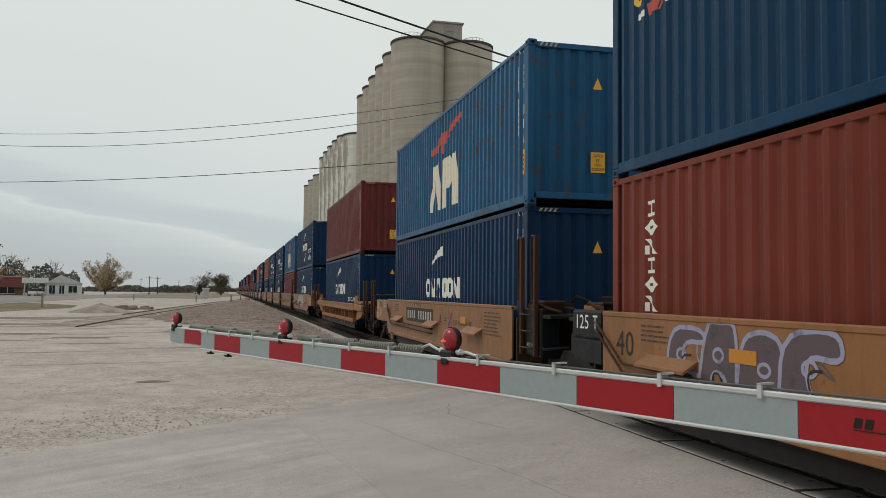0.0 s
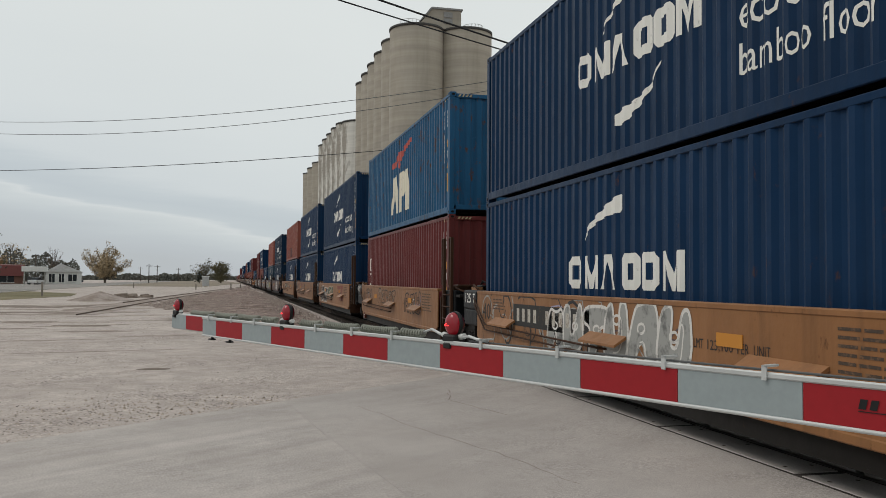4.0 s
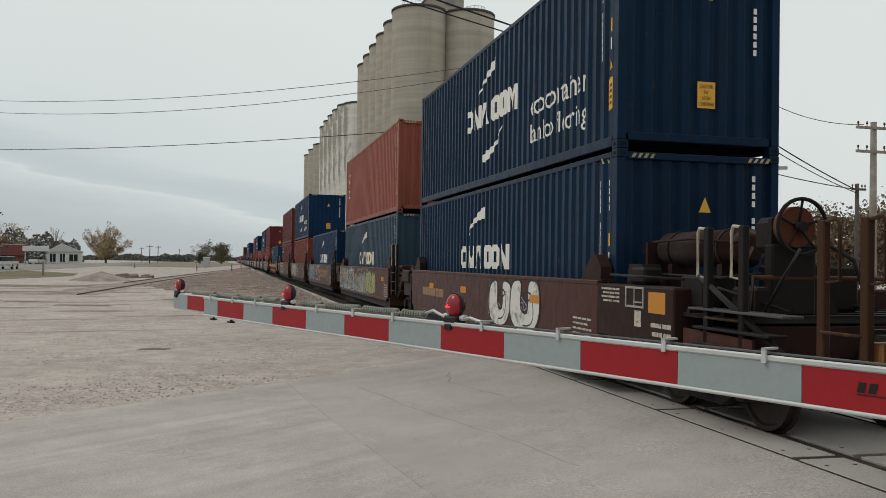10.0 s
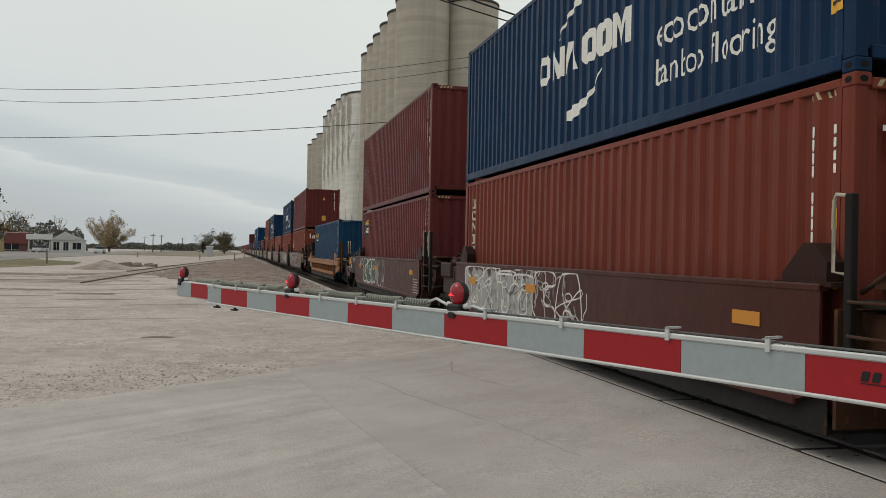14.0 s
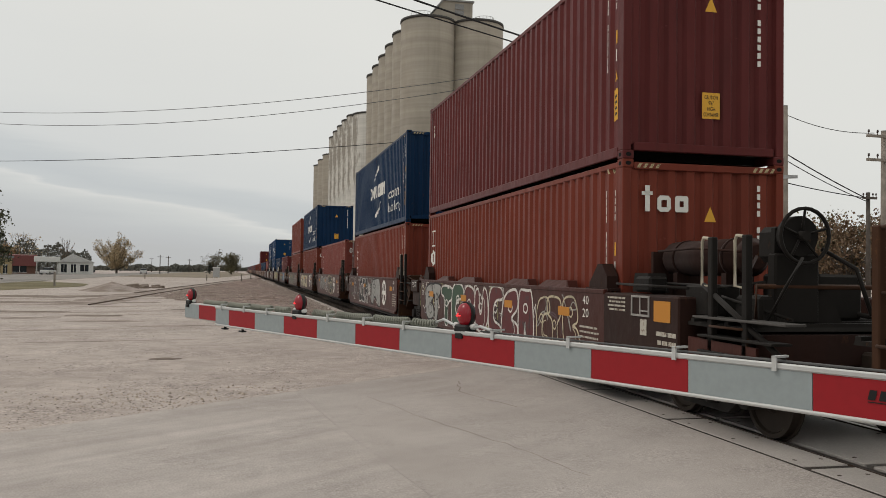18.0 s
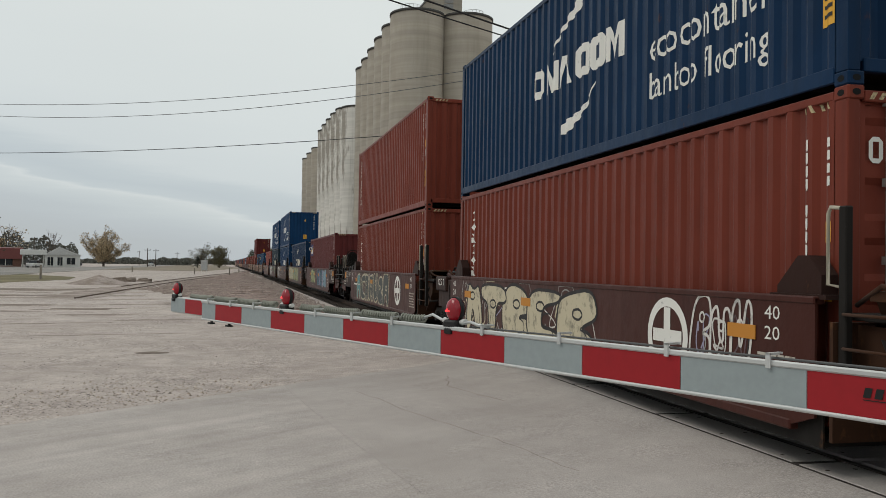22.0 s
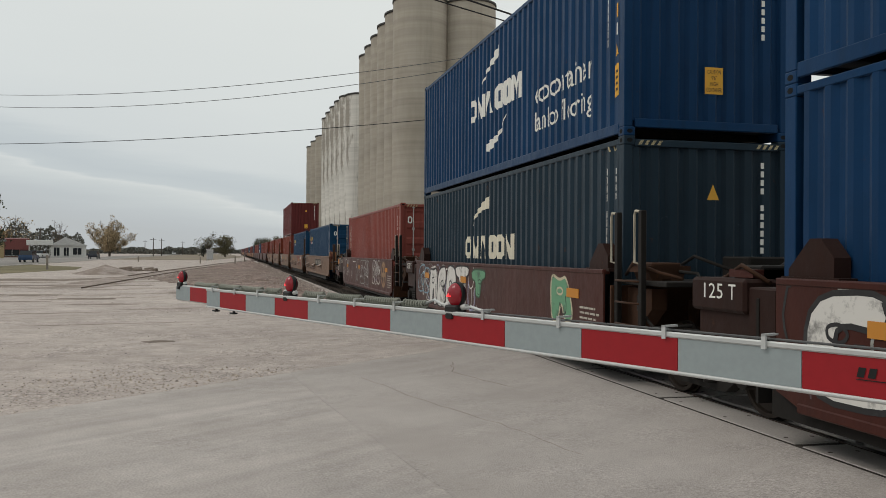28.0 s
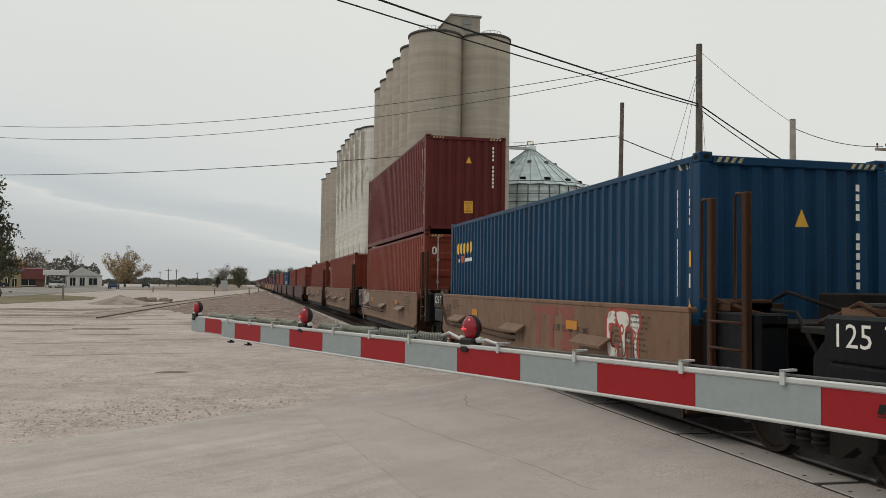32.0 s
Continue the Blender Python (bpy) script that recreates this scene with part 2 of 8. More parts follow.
CAST = plain("cast_wheel_steel", (0.035, 0.026, 0.02), 0.6, 0.4)
HOLE = plain("hole_shadow", (0.004, 0.004, 0.004), 0.9)
WHITE = worn("white_lettering", (0.72, 0.71, 0.66), (0.30, 0.30, 0.28), 0.66)
CREAM = worn("cream_lettering", (0.68, 0.63, 0.50), (0.25, 0.22, 0.18), 0.64)
DULLWHITE = worn("dull_white_stencil", (0.45, 0.42, 0.36), (0.16, 0.10, 0.07), 0.55, 14)
BLACKINK = worn("black_stencil", (0.012, 0.011, 0.010), (0.12, 0.07, 0.03), 0.63, 14)
FADEDINK = worn("faded_black_stencil", (0.05, 0.03, 0.018), (0.16, 0.085, 0.04), 0.55, 20)
LOGORED = worn("faded_red_logo", (0.42, 0.07, 0.05), (0.2, 0.1, 0.1), 0.6)
FADEDRED = worn("faded_brick_red_logo", (0.22, 0.055, 0.04), (0.2, 0.1, 0.06), 0.58, 7)
GOLD = worn("faded_gold_logo", (0.28, 0.17, 0.09), (0.12, 0.05, 0.03), 0.58, 5)
AMBER = worn("amber_reflector", (0.50, 0.20, 0.02), (0.25, 0.1, 0.03), 0.7)
SIGNYELLOW = worn("yellow_sticker", (0.70, 0.36, 0.03), (0.3, 0.16, 0.05), 0.72)
HAZARD = worn("faded_hazard_paint", (0.44, 0.36, 0.20), (0.10, 0.08, 0.05), 0.55, 30)
LOGOYELLOW = worn("yellow_logo", (0.70, 0.44, 0.06), (0.2, 0.15, 0.1), 0.7)
LOGOBLUE = worn("blue_logo_field", (0.015, 0.045, 0.16), (0.05, 0.05, 0.08), 0.7)
LOGOBLACK = worn("black_logo_field", (0.010, 0.014, 0.022), (0.05, 0.03, 0.03), 0.7)
RAILCREAM = plain("cream_painted_rail", (0.42, 0.38, 0.30), 0.55, 0.0)
GALV = plain("galvanised_steel", (0.42, 0.43, 0.43), 0.45, 0.5)
LOCKBAR = plain("worn_grey_bar", (0.33, 0.31, 0.29), 0.5, 0.3)
STEPSTEEL = plain("dull_step_steel", (0.075, 0.07, 0.066), 0.6, 0.2)
RAILTOP = plain("polished_rail", (0.20, 0.18, 0.165), 0.35, 0.8)
RAILWEB = plain("rusted_rail", (0.05, 0.032, 0.022), 0.8)
SPRAY = {k: worn("spray_" + k, c, tuple(0.35 * v + 0.025 for v in c), 0.57, 5) for k, c in {
    "white": (0.62, 0.60, 0.56), "black": (0.012, 0.011, 0.012), "mauve": (0.10, 0.065, 0.075), "teal": (0.10, 0.26, 0.27),
    "green": (0.12, 0.30, 0.17), "lilac": (0.30, 0.29, 0.40), "paleblue": (0.20, 0.34, 0.42), "cream": (0.52, 0.46, 0.32),
    "olive": (0.33, 0.32, 0.14), "grey": (0.30, 0.30, 0.28), "pink": (0.38, 0.18, 0.20), "dust": (0.27, 0.165, 0.095), "faded_red": (0.20, 0.045, 0.03), "maroon": (0.10, 0.012, 0.014), "lime": (0.40, 0.42, 0.20), "deepblue": (0.045, 0.13, 0.19), "red": (0.35, 0.05, 0.03), "darkgreen": (0.03, 0.07, 0.04), "slate": (0.055, 0.062, 0.06)}.items()}


# ---- mesh helpers ----
def quadbox(bm, x0, x1, y0, y1, z0, z1, slot=0):
    v = [bm.verts.new((x, y, z)) for x in (x0, x1) for y in (y0, y1) for z in (z0, z1)]
    for q in ((0, 1, 3, 2), (4, 6, 7, 5), (0, 4, 5, 1), (2, 3, 7, 6), (0, 2, 6, 4), (1, 5, 7, 3)):
        bm.faces.new([v[i] for i in q]).material_index = slot
    return v


def softbox(bm, x0, x1, y0, y1, z0, z1, w=0.01, slot=0):
    v = quadbox(bm, x0, x1, y0, y1, z0, z1, slot)
    es = {e for a in v for e in a.link_edges}
    bmesh.ops.bevel(bm, geom=list(es), offset=w, segments=1, affect="EDGES", clamp_overlap=True)


def rod(bm, a, b, r, seg=10, r2=None, slot=0, caps=True):
    a, b = Vector(a), Vector(b)
    r2 = r if r2 is None else r2
    q = (b - a).to_track_quat("Z", "Y")
    rings = []
    for p, rad in ((a, r), (b, r2)):
        rings.append([bm.verts.new(p + q @ Vector((rad * math.cos(2 * math.pi * i / seg), rad * math.sin(2 * math.pi * i / seg), 0))) for i in range(seg)])
    for i in range(seg):
        f = bm.faces.new((rings[0][i], rings[0][(i + 1) % seg], rings[1][(i + 1) % seg], rings[1][i]))
        f.smooth, f.material_index = True, slot
    if caps:
        bm.faces.new(rings[0][::-1]).material_index = slot
        bm.faces.new(rings[1]).material_index = slot


def pipe(bm, pts, r, seg=8, slot=0):
    """A bent tube through the points, in one piece."""
    pts = [Vector(p) for p in pts]
    rings = []
    for i, p in enumerate(pts):
        d = (pts[min(i + 1, len(pts) - 1)] - pts[max(i - 1, 0)]).normalized()
        side = d.cross(Vector((0.31, 0.2, 0.93)))
        side = (side if side.length > 0.05 else d.cross(Vector((1, 0, 0)))).normalized()
        up = d.cross(side)
        rings.append([bm.verts.new(p + side * r * math.cos(2 * math.pi * k / seg) + up * r * math.sin(2 * math.pi * k / seg)) for k in range(seg)])
    for a, b in zip(rings, rings[1:]):
        for k in range(seg):
            f = bm.faces.new((a[k], a[(k + 1) % seg], b[(k + 1) % seg], b[k]))
            f.smooth, f.material_index = True, slot
    bm.faces.new(rings[0][::-1])
    bm.faces.new(rings[-1])


def prism(bm, outline, axis, lo, hi, slot=0):
    """A flat outline of (a, b) pairs pushed out along axis from lo to hi."""
    def put(a, b, c):
        return {"x": (c, a, b), "y": (a, c, b), "z": (a, b, c)}[axis]
    p = [bm.verts.new(put(a, b, lo)) for a, b in outline]
    q = [bm.verts.new(put(a, b, hi)) for a, b in outline]
    bm.faces.new(p).material_index = slot
    bm.faces.new(q[::-1]).material_index = slot
    for i in range(len(p)):
        j = (i + 1) % len(p)
        bm.faces.new((p[i], q[i], q[j], p[j])).material_index = slot


MESHES = {}


def mesh_of(key, build, mats):
    """The mesh of a part, built once for each key and set of materials."""
    mats = mats if isinstance(mats, tuple) else (mats,)
    full = (key, tuple(m.name for m in mats))
    if full not in MESHES:
        bm = bmesh.new()
        build(bm)
        bmesh.ops.recalc_face_normals(bm, faces=bm.faces)
        me = bpy.data.meshes.new(key if isinstance(key, str) else str(key[0]))
        bm.to_mesh(me)
        bm.free()
        for m in mats:
            me.materials.append(m)
        MESHES[full] = me
    return MESHES[full]


def piece(name, key, build, mats, parent=None, label="", at=None):
    ob = new(name, mesh_of(key, build, mats))
    if parent:
        ob.parent = parent
    if at is not None:
        ob.matrix_basis = at
    if label:
        tagged(ob, label)
    return ob


def part(name, bm, mats, parent=None, label=""):
    bmesh.ops.recalc_face_normals(bm, faces=bm.faces)
    me = bpy.data.meshes.new(name)
    bm.to_mesh(me)
    bm.free()
    for m in (mats if isinstance(mats, tuple) else (mats,)):
        me.materials.append(m)
    ob = new(name, me)
    if parent:
        ob.parent = parent
    if label:
        tagged(ob, label)
    return ob


def thing(name, label, category, m=None, group="", kind=""):
    ob = new(name)
    ob.empty_display_size = 0.3
    if m is not None:
        ob.matrix_basis = m
    return tagged(ob, label, category, group, kind)


LETTERS = {}


def lettering(text):
    """The faces of a line of text, 1 high, as lists of (u, v)."""
    if text not in LETTERS:
        cu = bpy.data.curves.new("lettering", "FONT")
        cu.body, cu.resolution_u = text, 2
        ob = bpy.data.objects.new("lettering", cu)
        me = bpy.data.meshes.new_from_object(ob)
        co = [v.co.copy() for v in me.vertices]
        faces = [[(co[i].x / 0.7, co[i].y / 0.7) for i in p.vertices] for p in me.polygons]
        bpy.data.objects.remove(ob)
        bpy.data.curves.remove(cu)
        bpy.data.meshes.remove(me)
        LETTERS[text] = faces
    return LETTERS[text]


def set_text(text, u0, v0, height, width=None):
    faces = lettering(text)
    us = [u for f in faces for u, v in f]
    k = height if width is None else width / (max(us) - min(us))
    return [[(u0 + (u - min(us)) * k, v0 + v * height) for u, v in f] for f in faces]


def bar_rows(u0, u1, v0, v1, rows, seed, fill=0.55, words=4):
    """Plain bars in the place of writing that is too small to read."""
    rnd, out = random.Random(seed), []
    step = (v1 - v0) / rows
    for i in range(rows):
        u, end = u0, u1 - rnd.random() * 0.25 * (u1 - u0)
        while u < end - 0.02:
            w = min(end - u, (u1 - u0) / words * rnd.uniform(0.5, 1.2))
            out.append([(u, v0 + i * step), (u + w * 0.88, v0 + i * step), (u + w * 0.88, v0 + (i + fill) * step), (u, v0 + (i + fill) * step)])
            u += w
    return out

# ---- the train: positions ----
TRACK_X = 6.074
LOWER_Z, UPPER_Z = 0.373, 3.269
LONG, HALF, TALL = 12.192, 1.219, 2.896


def run(t):
    """Metres that the train has gone by after t seconds."""
    return 12.2576 * t + 0.01908 * t * t - 0.0001182 * t ** 3


def sway(y):
    """Metres by which the track bears off to the west, y metres ahead."""
    return -0.0085 * 8 * math.log1p(math.exp(min(60, (y - 25) / 8)))


def heading(y):
    return math.degrees(0.0085 / (1 + math.exp(max(-60, -(y - 25) / 8))))


UNIT_Y = [-1.82, 13.74, 33.41, 53.34, 68.53, 83.90, 99.36, 114.68, 134.66, 150.14, 165.53, 180.96, 196.69, 216.69, 236.54, 252.09, 267.89,
          283.60, 299.20, 318.96, 334.53, 350.21, 365.73, 381.25, 401.13, 416.51, 432.07, 448.7, 464.3]
ROLLING = []

# ---- containers ----
PITCH = 0.278
WAVE = ((0.0, 0.0), (0.072, 0.0), (0.139, 0.036), (0.211, 0.036), (0.278, 0.0))
Y_FIRST, Y_LAST = 0.17, 0.17 + PITCH * 42 + 0.072


def wave_points():
    pts = [(Y_FIRST + PITCH * i + a, d) for i in range(42) for a, d in WAVE[:-1]]
    return pts + [(Y_FIRST + PITCH * 42, 0.0), (Y_LAST, 0.0)]


def wave_depth(y):
    a = (y - Y_FIRST) % PITCH
    for (p, d), (q, e) in zip(WAVE, WAVE[1:]):
        if a <= q:
            return d + (e - d) * (a - p) / (q - p)
    return 0.0


def side_wall(sign):
    def build(bm):
        pts = wave_points()
        for off, flip in ((0.0, 1), (0.006, -1)):
            cols = [(bm.verts.new((sign * (HALF - 0.006 - d - off), y, 0.16)), bm.verts.new((sign * (HALF - 0.006 - d - off), y, 2.83))) for y, d in pts]
            for a, b in zip(cols, cols[1:]):
                bm.faces.new((a[0], b[0], b[1], a[1]))
            if off:
                break
    return build


def corrugated_end(y0):
    def build(bm):
        pts, x = [], -1.10
        s = 1 if y0 < 1 else -1
        while x < 1.0:
            pts += [(x, 0), (x + 0.11, 0), (x + 0.16, 0.045), (x + 0.23, 0.045)]
            x += 0.2775
        pts += [(1.10, 0)]
        cols = [(bm.verts.new((x, y0 + s * d, 0.2)), bm.verts.new((x, y0 + s * d, 2.78))) for x, d in pts]
        for a, b in zip(cols, cols[1:]):
            bm.faces.new((a[0], b[0], b[1], a[1]))
    return build


def door_leaf(x0, x1, y0):
    def build(bm):
        s = 1 if y0 < 1 else -1
        # frame and five shallow sunk bands
        rows = [(0.16, 0)]
        for i in range(5):
            z = 0.28 + i * 0.5
            rows += [(z, 0), (z + 0.06, 0.03), (z + 0.30, 0.03), (z + 0.36, 0)]
        rows += [(2.80, 0)]
        for (za, da), (zb, db) in zip(rows, rows[1:]):
            v = [bm.verts.new(p) for p in ((x0 + 0.07, y0 + s * da, za), (x1 - 0.07, y0 + s * da, za), (x1 - 0.07, y0 + s * db, zb), (x0 + 0.07, y0 + s * db, zb))]
            bm.faces.new(v)
        ya, yb = sorted((y0 - s * 0.012, y0 + s * 0.04))
        for a, b in ((x0, x0 + 0.075), (x1 - 0.075, x1)):
            quadbox(bm, a, b, ya, yb, 0.16, 2.80)
        for a, b in ((0.14, 0.22), (2.74, 2.81)):
            quadbox(bm, x0 + 0.075, x1 - 0.075, ya, yb, a, b)
    return build


def lock_bar(x, y0):
    def build(bm):
        s = 1 if y0 < 1 else -1
        rod(bm, (x, y0 - s * 0.035, 0.12), (x, y0 - s * 0.035, 2.82), 0.019, 8)
        for z in (0.16, 0.75, 1.45, 2.1, 2.77):
            ya, yb = sorted((y0 - s * 0.06, y0 - s * 0.012))
            quadbox(bm, x - 0.04, x + 0.04, ya, yb, z - 0.035, z + 0.035)
        ya, yb = sorted((y0 - s * 0.075, y0 - s * 0.06))
        quadbox(bm, x - 0.02, x + 0.36, ya, yb, 1.15, 1.19)
    return build


def casting(sx, y_end, z_end):
    def build(bm):
        x0, x1 = sorted((sx * HALF, sx * (HALF - 0.162)))
        y0, y1 = (0.0, 0.178) if y_end == 0 else (LONG - 0.178, LONG)
        z0, z1 = (0.0, 0.118) if z_end == 0 else (TALL - 0.118, TALL)
        softbox(bm, x0, x1, y0, y1, z0, z1, 0.012)
        zc, yc, xc = (z0 + z1) / 2, (y0 + y1) / 2, (x0 + x1) / 2
        hole = [(0.042 * math.cos(a), 0.028 * math.sin(a)) for a in [i * math.pi / 5 for i in range(10)]]
        prism(bm, [(yc + a, zc + b) for a, b in hole], "x", *sorted((sx * (HALF - 0.02), sx * (HALF + 0.002))), slot=1)
        ye = (-0.002, 0.02) if y_end == 0 else (LONG - 0.02, LONG + 0.002)
        prism(bm, [(xc + a, zc + b) for a, b in hole], "y", *ye, slot=1)
    return build


def side_marks(bm, faces, lift=0.005):
    """Lays flat shapes, given as faces of (y, z), over the waves of the near side."""
    for f in faces:
        try:
            bm.faces.new([bm.verts.new((0, y, z)) for y, z in f])
        except ValueError:
            continue
    ys = [v.co.y for v in bm.verts]
    lo, hi = min(ys), max(ys)
    for y, d in wave_points():
        if lo < y < hi:
            bmesh.ops.bisect_plane(bm, geom=bm.verts[:] + bm.edges[:] + bm.faces[:], dist=0.0001, plane_co=(0, y, 0), plane_no=(0, 1, 0))
    for v in bm.verts:
        v.co.x = -(HALF - 0.006) + wave_depth(v.co.y) - lift


def box_face(y0, y1, z0, z1):
    return [(y0, z0), (y1, z0), (y1, z1), (y0, z1)]


def ring(u0, u1, v0, v1, w, c=0.08):
    return [[(u0, v0 + c), (u0 + w, v0 + w), (u0 + w, v1 - w), (u0, v1 - c)], [(u1 - w, v0 + w), (u1, v0 + c), (u1, v1 - c), (u1 - w, v1 - w)],
            [(u0, v0 + c), (u0 + c, v0), (u1 - c, v0), (u1, v0 + c), (u1 - w, v0 + w), (u0 + w, v0 + w)],
            [(u0, v1 - c), (u0 + w, v1 - w), (u1 - w, v1 - w), (u1, v1 - c), (u1 - c, v1), (u0 + c, v1)]]


def comb(u0, u1, v0, v1, w):
    m = (u0 + u1) / 2
    return [[(u0, v0), (u0 + w, v0), (u0 + w, v1), (u0, v1)], [(u1 - w, v0), (u1, v0), (u1, v1), (u1 - w, v1)],
            [(u0 + w, v1), (u0 + w, v1 - 0.16), (m - 0.03, v0), (m + 0.03, v0), (u1 - w, v1 - 0.16), (u1 - w, v1), (m, v0 + 0.2)]]


def wedge(u0, u1, v0, v1, w):
    m = (u0 + u1) / 2
    return [[(u0, v0), (u0 + w, v0), (m, v1 - 0.1), (m, v1), (m - w * 0.6, v1)], [(u1 - w, v0), (u1, v0), (m + w * 0.6, v1), (m, v1), (m, v1 - 0.1)]]


def carrier_mark(y_left, z0, h, width):
    """The shipping line's mark: a row of six plain white shapes."""
    k = width / 3.35
    f = ring(0, 0.5, 0, h, 0.13) + comb(0.58, 1.08, 0, h, 0.12) + wedge(1.12, 1.62, 0, h, 0.13)
    f += ring(1.82, 2.28, 0, h, 0.13) + ring(2.34, 2.78, 0, h, 0.13) + comb(2.85, 3.35, 0, h, 0.12)
    return [[(y_left - u * k, z0 + v) for u, v in g] for g in f]


def laid(faces, lift=0.005):
    def build(bm):
        side_marks(bm, faces, lift)
    return build


def carrier_glyphs(y_left, z0, h, width):
    k = width / 3.35
    rows = (ring(0, 0.5, 0, h, 0.13), comb(0.58, 1.08, 0, h, 0.12), wedge(1.12, 1.62, 0, h, 0.13), ring(1.82, 2.28, 0, h, 0.13), ring(2.34, 2.78, 0, h, 0.13), comb(2.85, 3.35, 0, h, 0.12))
    return [[[(y_left - u * k, z0 + v) for u, v in g] for g in f] for f in rows]


def swoosh(pts, thick):
    """A tapered stroke along (y, z) points."""
    up = [(y, z + w / 2) for (y, z), w in zip(pts, thick)]
    dn = [(y, z - w / 2) for (y, z), w in zip(pts, thick)]
    return [[dn[i], dn[i + 1], up[i + 1], up[i]] for i in range(len(pts) - 1)]


SWOOSH_UP = [(7.42, 1.92), (7.38, 2.0), (7.1, 2.17), (6.75, 2.29), (6.45, 2.37), (6.1, 2.42), (5.98, 2.45)]


def low_shapes(y_left=7.92):
    return carrier_glyphs(y_left, 1.24, 0.47, 3.36) + [swoosh([(y_left - 0.58 - (7.42 - a) * 0.86, 1.94 + (b - 1.92) * 0.86) for a, b in SWOOSH_UP], (0.03, 0.05, 0.09, 0.12, 0.18, 0.24, 0.16))]


def eco_shapes():
    f = carrier_glyphs(7.6, 1.25, 0.47, 3.4)
    f.append(swoosh([(6.75, 1.86), (6.6, 1.98), (6.35, 2.12), (6.05, 2.24), (5.75, 2.33), (5.5, 2.42)], (0.03, 0.05, 0.07, 0.11, 0.2, 0.14)))
    f.append(swoosh([(6.3, 0.58), (6.1, 0.60), (5.8, 0.66), (5.5, 0.75), (5.25, 0.88), (5.1, 1.08)], (0.14, 0.22, 0.15, 0.10, 0.06, 0.03)))
    return f


def slogan_words(y_left, rows):
    """Each word of a painted line, laid out in turn."""
    out = []
    for words, v, h, widths in rows:
        u = 0.0
        for w, wide in zip(words, widths):
            out.append([[(y_left - p, z) for p, z in g] for g in set_text(w, u, v, h, wide)])
            u += wide + 0.14
    return out


def mark_stack(y0, y1, z0, z1, n):
    """Plain white shapes one under the other at the far end of a side."""
    def build(bm):
        h, f = (z1 - z0) / n, []
        for i in range(n):
            a, b = z1 - (i + 0.82) * h, z1 - i * h
            m, w = (y0 + y1) / 2, (y1 - y0) * 0.3
            if i % 3 == 0:
                f += [box_face(m - w / 2, m + w / 2, a + 0.04, b - 0.04), box_face(y0 + 0.04, y1 - 0.04, b - 0.04, b), box_face(y0 + 0.04, y1 - 0.04, a, a + 0.04)]
            elif i % 3 == 1:
                f += [[(y1 - p, q) for p, q in g] for g in ring(0, y1 - y0, a, b, w * 0.85, (y1 - y0) * 0.3)]
            else:
                f += [[(y1, b), (y1 - w, b), (y0, a), (y0 + w, a)], box_face(y1 - w * 0.7, y1, a, b - 0.08)]
        side_marks(bm, f)
    return build


def mark_block(bm):
    f = [[(7.35, 0.5), (6.95, 0.5), (6.72, 1.62), (6.95, 1.66)], [(6.55, 0.5), (6.15, 0.5), (6.42, 1.7), (6.75, 1.62)]]
    f += [[(6.05, 0.5), (5.7, 0.5), (5.7, 1.7), (6.05, 1.7)], [(5.7, 0.95), (5.25, 0.95), (5.15, 1.15), (5.15, 1.55), (5.25, 1.7), (5.7, 1.7)]]
    f += [[(5.05, 0.5), (4.5, 0.5), (4.6, 1.1), (4.72, 1.7), (5.05, 1.7)]]
    side_marks(bm, [[(a + 0.2, b) for a, b in g] for g in f])


def mark_eagle(bm):
    f = [[(7.2, 1.95), (6.4, 1.95), (6.3, 2.15), (7.2, 2.12)], [(6.6, 2.12), (5.7, 2.05), (5.2, 2.3), (6.2, 2.38)], [(5.6, 2.2), (4.35, 2.42), (4.3, 2.55), (5.4, 2.42)], [(6.3, 1.95), (5.9, 1.8), (5.8, 1.95), (6.0, 2.1)]]
    side_marks(bm, [[(a + 0.2, b) for a, b in g] for g in f])


def mark_leasing(bm):
    f = []
    for i in range(5):
        u = i * 0.29
        f += [[(11.56 - a, z) for a, z in g] for g in (ring(u, u + 0.25, 2.1, 2.38, 0.07, 0.05) if i != 2 else ring(u, u + 0.25, 2.1, 2.36, 0.08, 0.03))]
    side_marks(bm, f)


def mark_leasing_sub(bm):
    side_marks(bm, [[(11.5 - u, z) for u, z in g] for g in ([[(0, 1.92), (0.22, 1.92), (0.22, 2.0), (0, 2.0)], [(0.75, 1.92), (1.35, 1.92), (1.35, 2.0), (0.75, 2.0)]])])


def mark_leasing_red(bm):
    side_marks(bm, [[(11.22, 1.9), (10.98, 1.9), (10.92, 2.06), (11.25, 2.06)], [(10.98, 1.9), (10.80, 2.1), (10.72, 2.1), (10.92, 1.9)]])


def field(y1, y0, z0, z1):
    def build(bm):
        side_marks(bm, [box_face(y0, y1, z0, z1)], 0.004)
    return build


def mark_on_field(bm):
    f = [[(11.75 - u, z) for u, z in g] for g in ring(0, 0.42, 1.98, 2.42, 0.13, 0.1) + wedge(0.38, 0.82, 1.98, 2.44, 0.13) + [box_face(0.86, 0.98, 1.98, 2.44)]]
    side_marks(bm, f, 0.008)


def mark_field_stripes(bm):
    side_marks(bm, [box_face(10.68, 10.98, 2.02 + 0.09 * i, 2.06 + 0.09 * i) for i in range(5)] + ring(11.5, 11.66, 2.1, 2.26, 0.06, 0.03), 0.009)


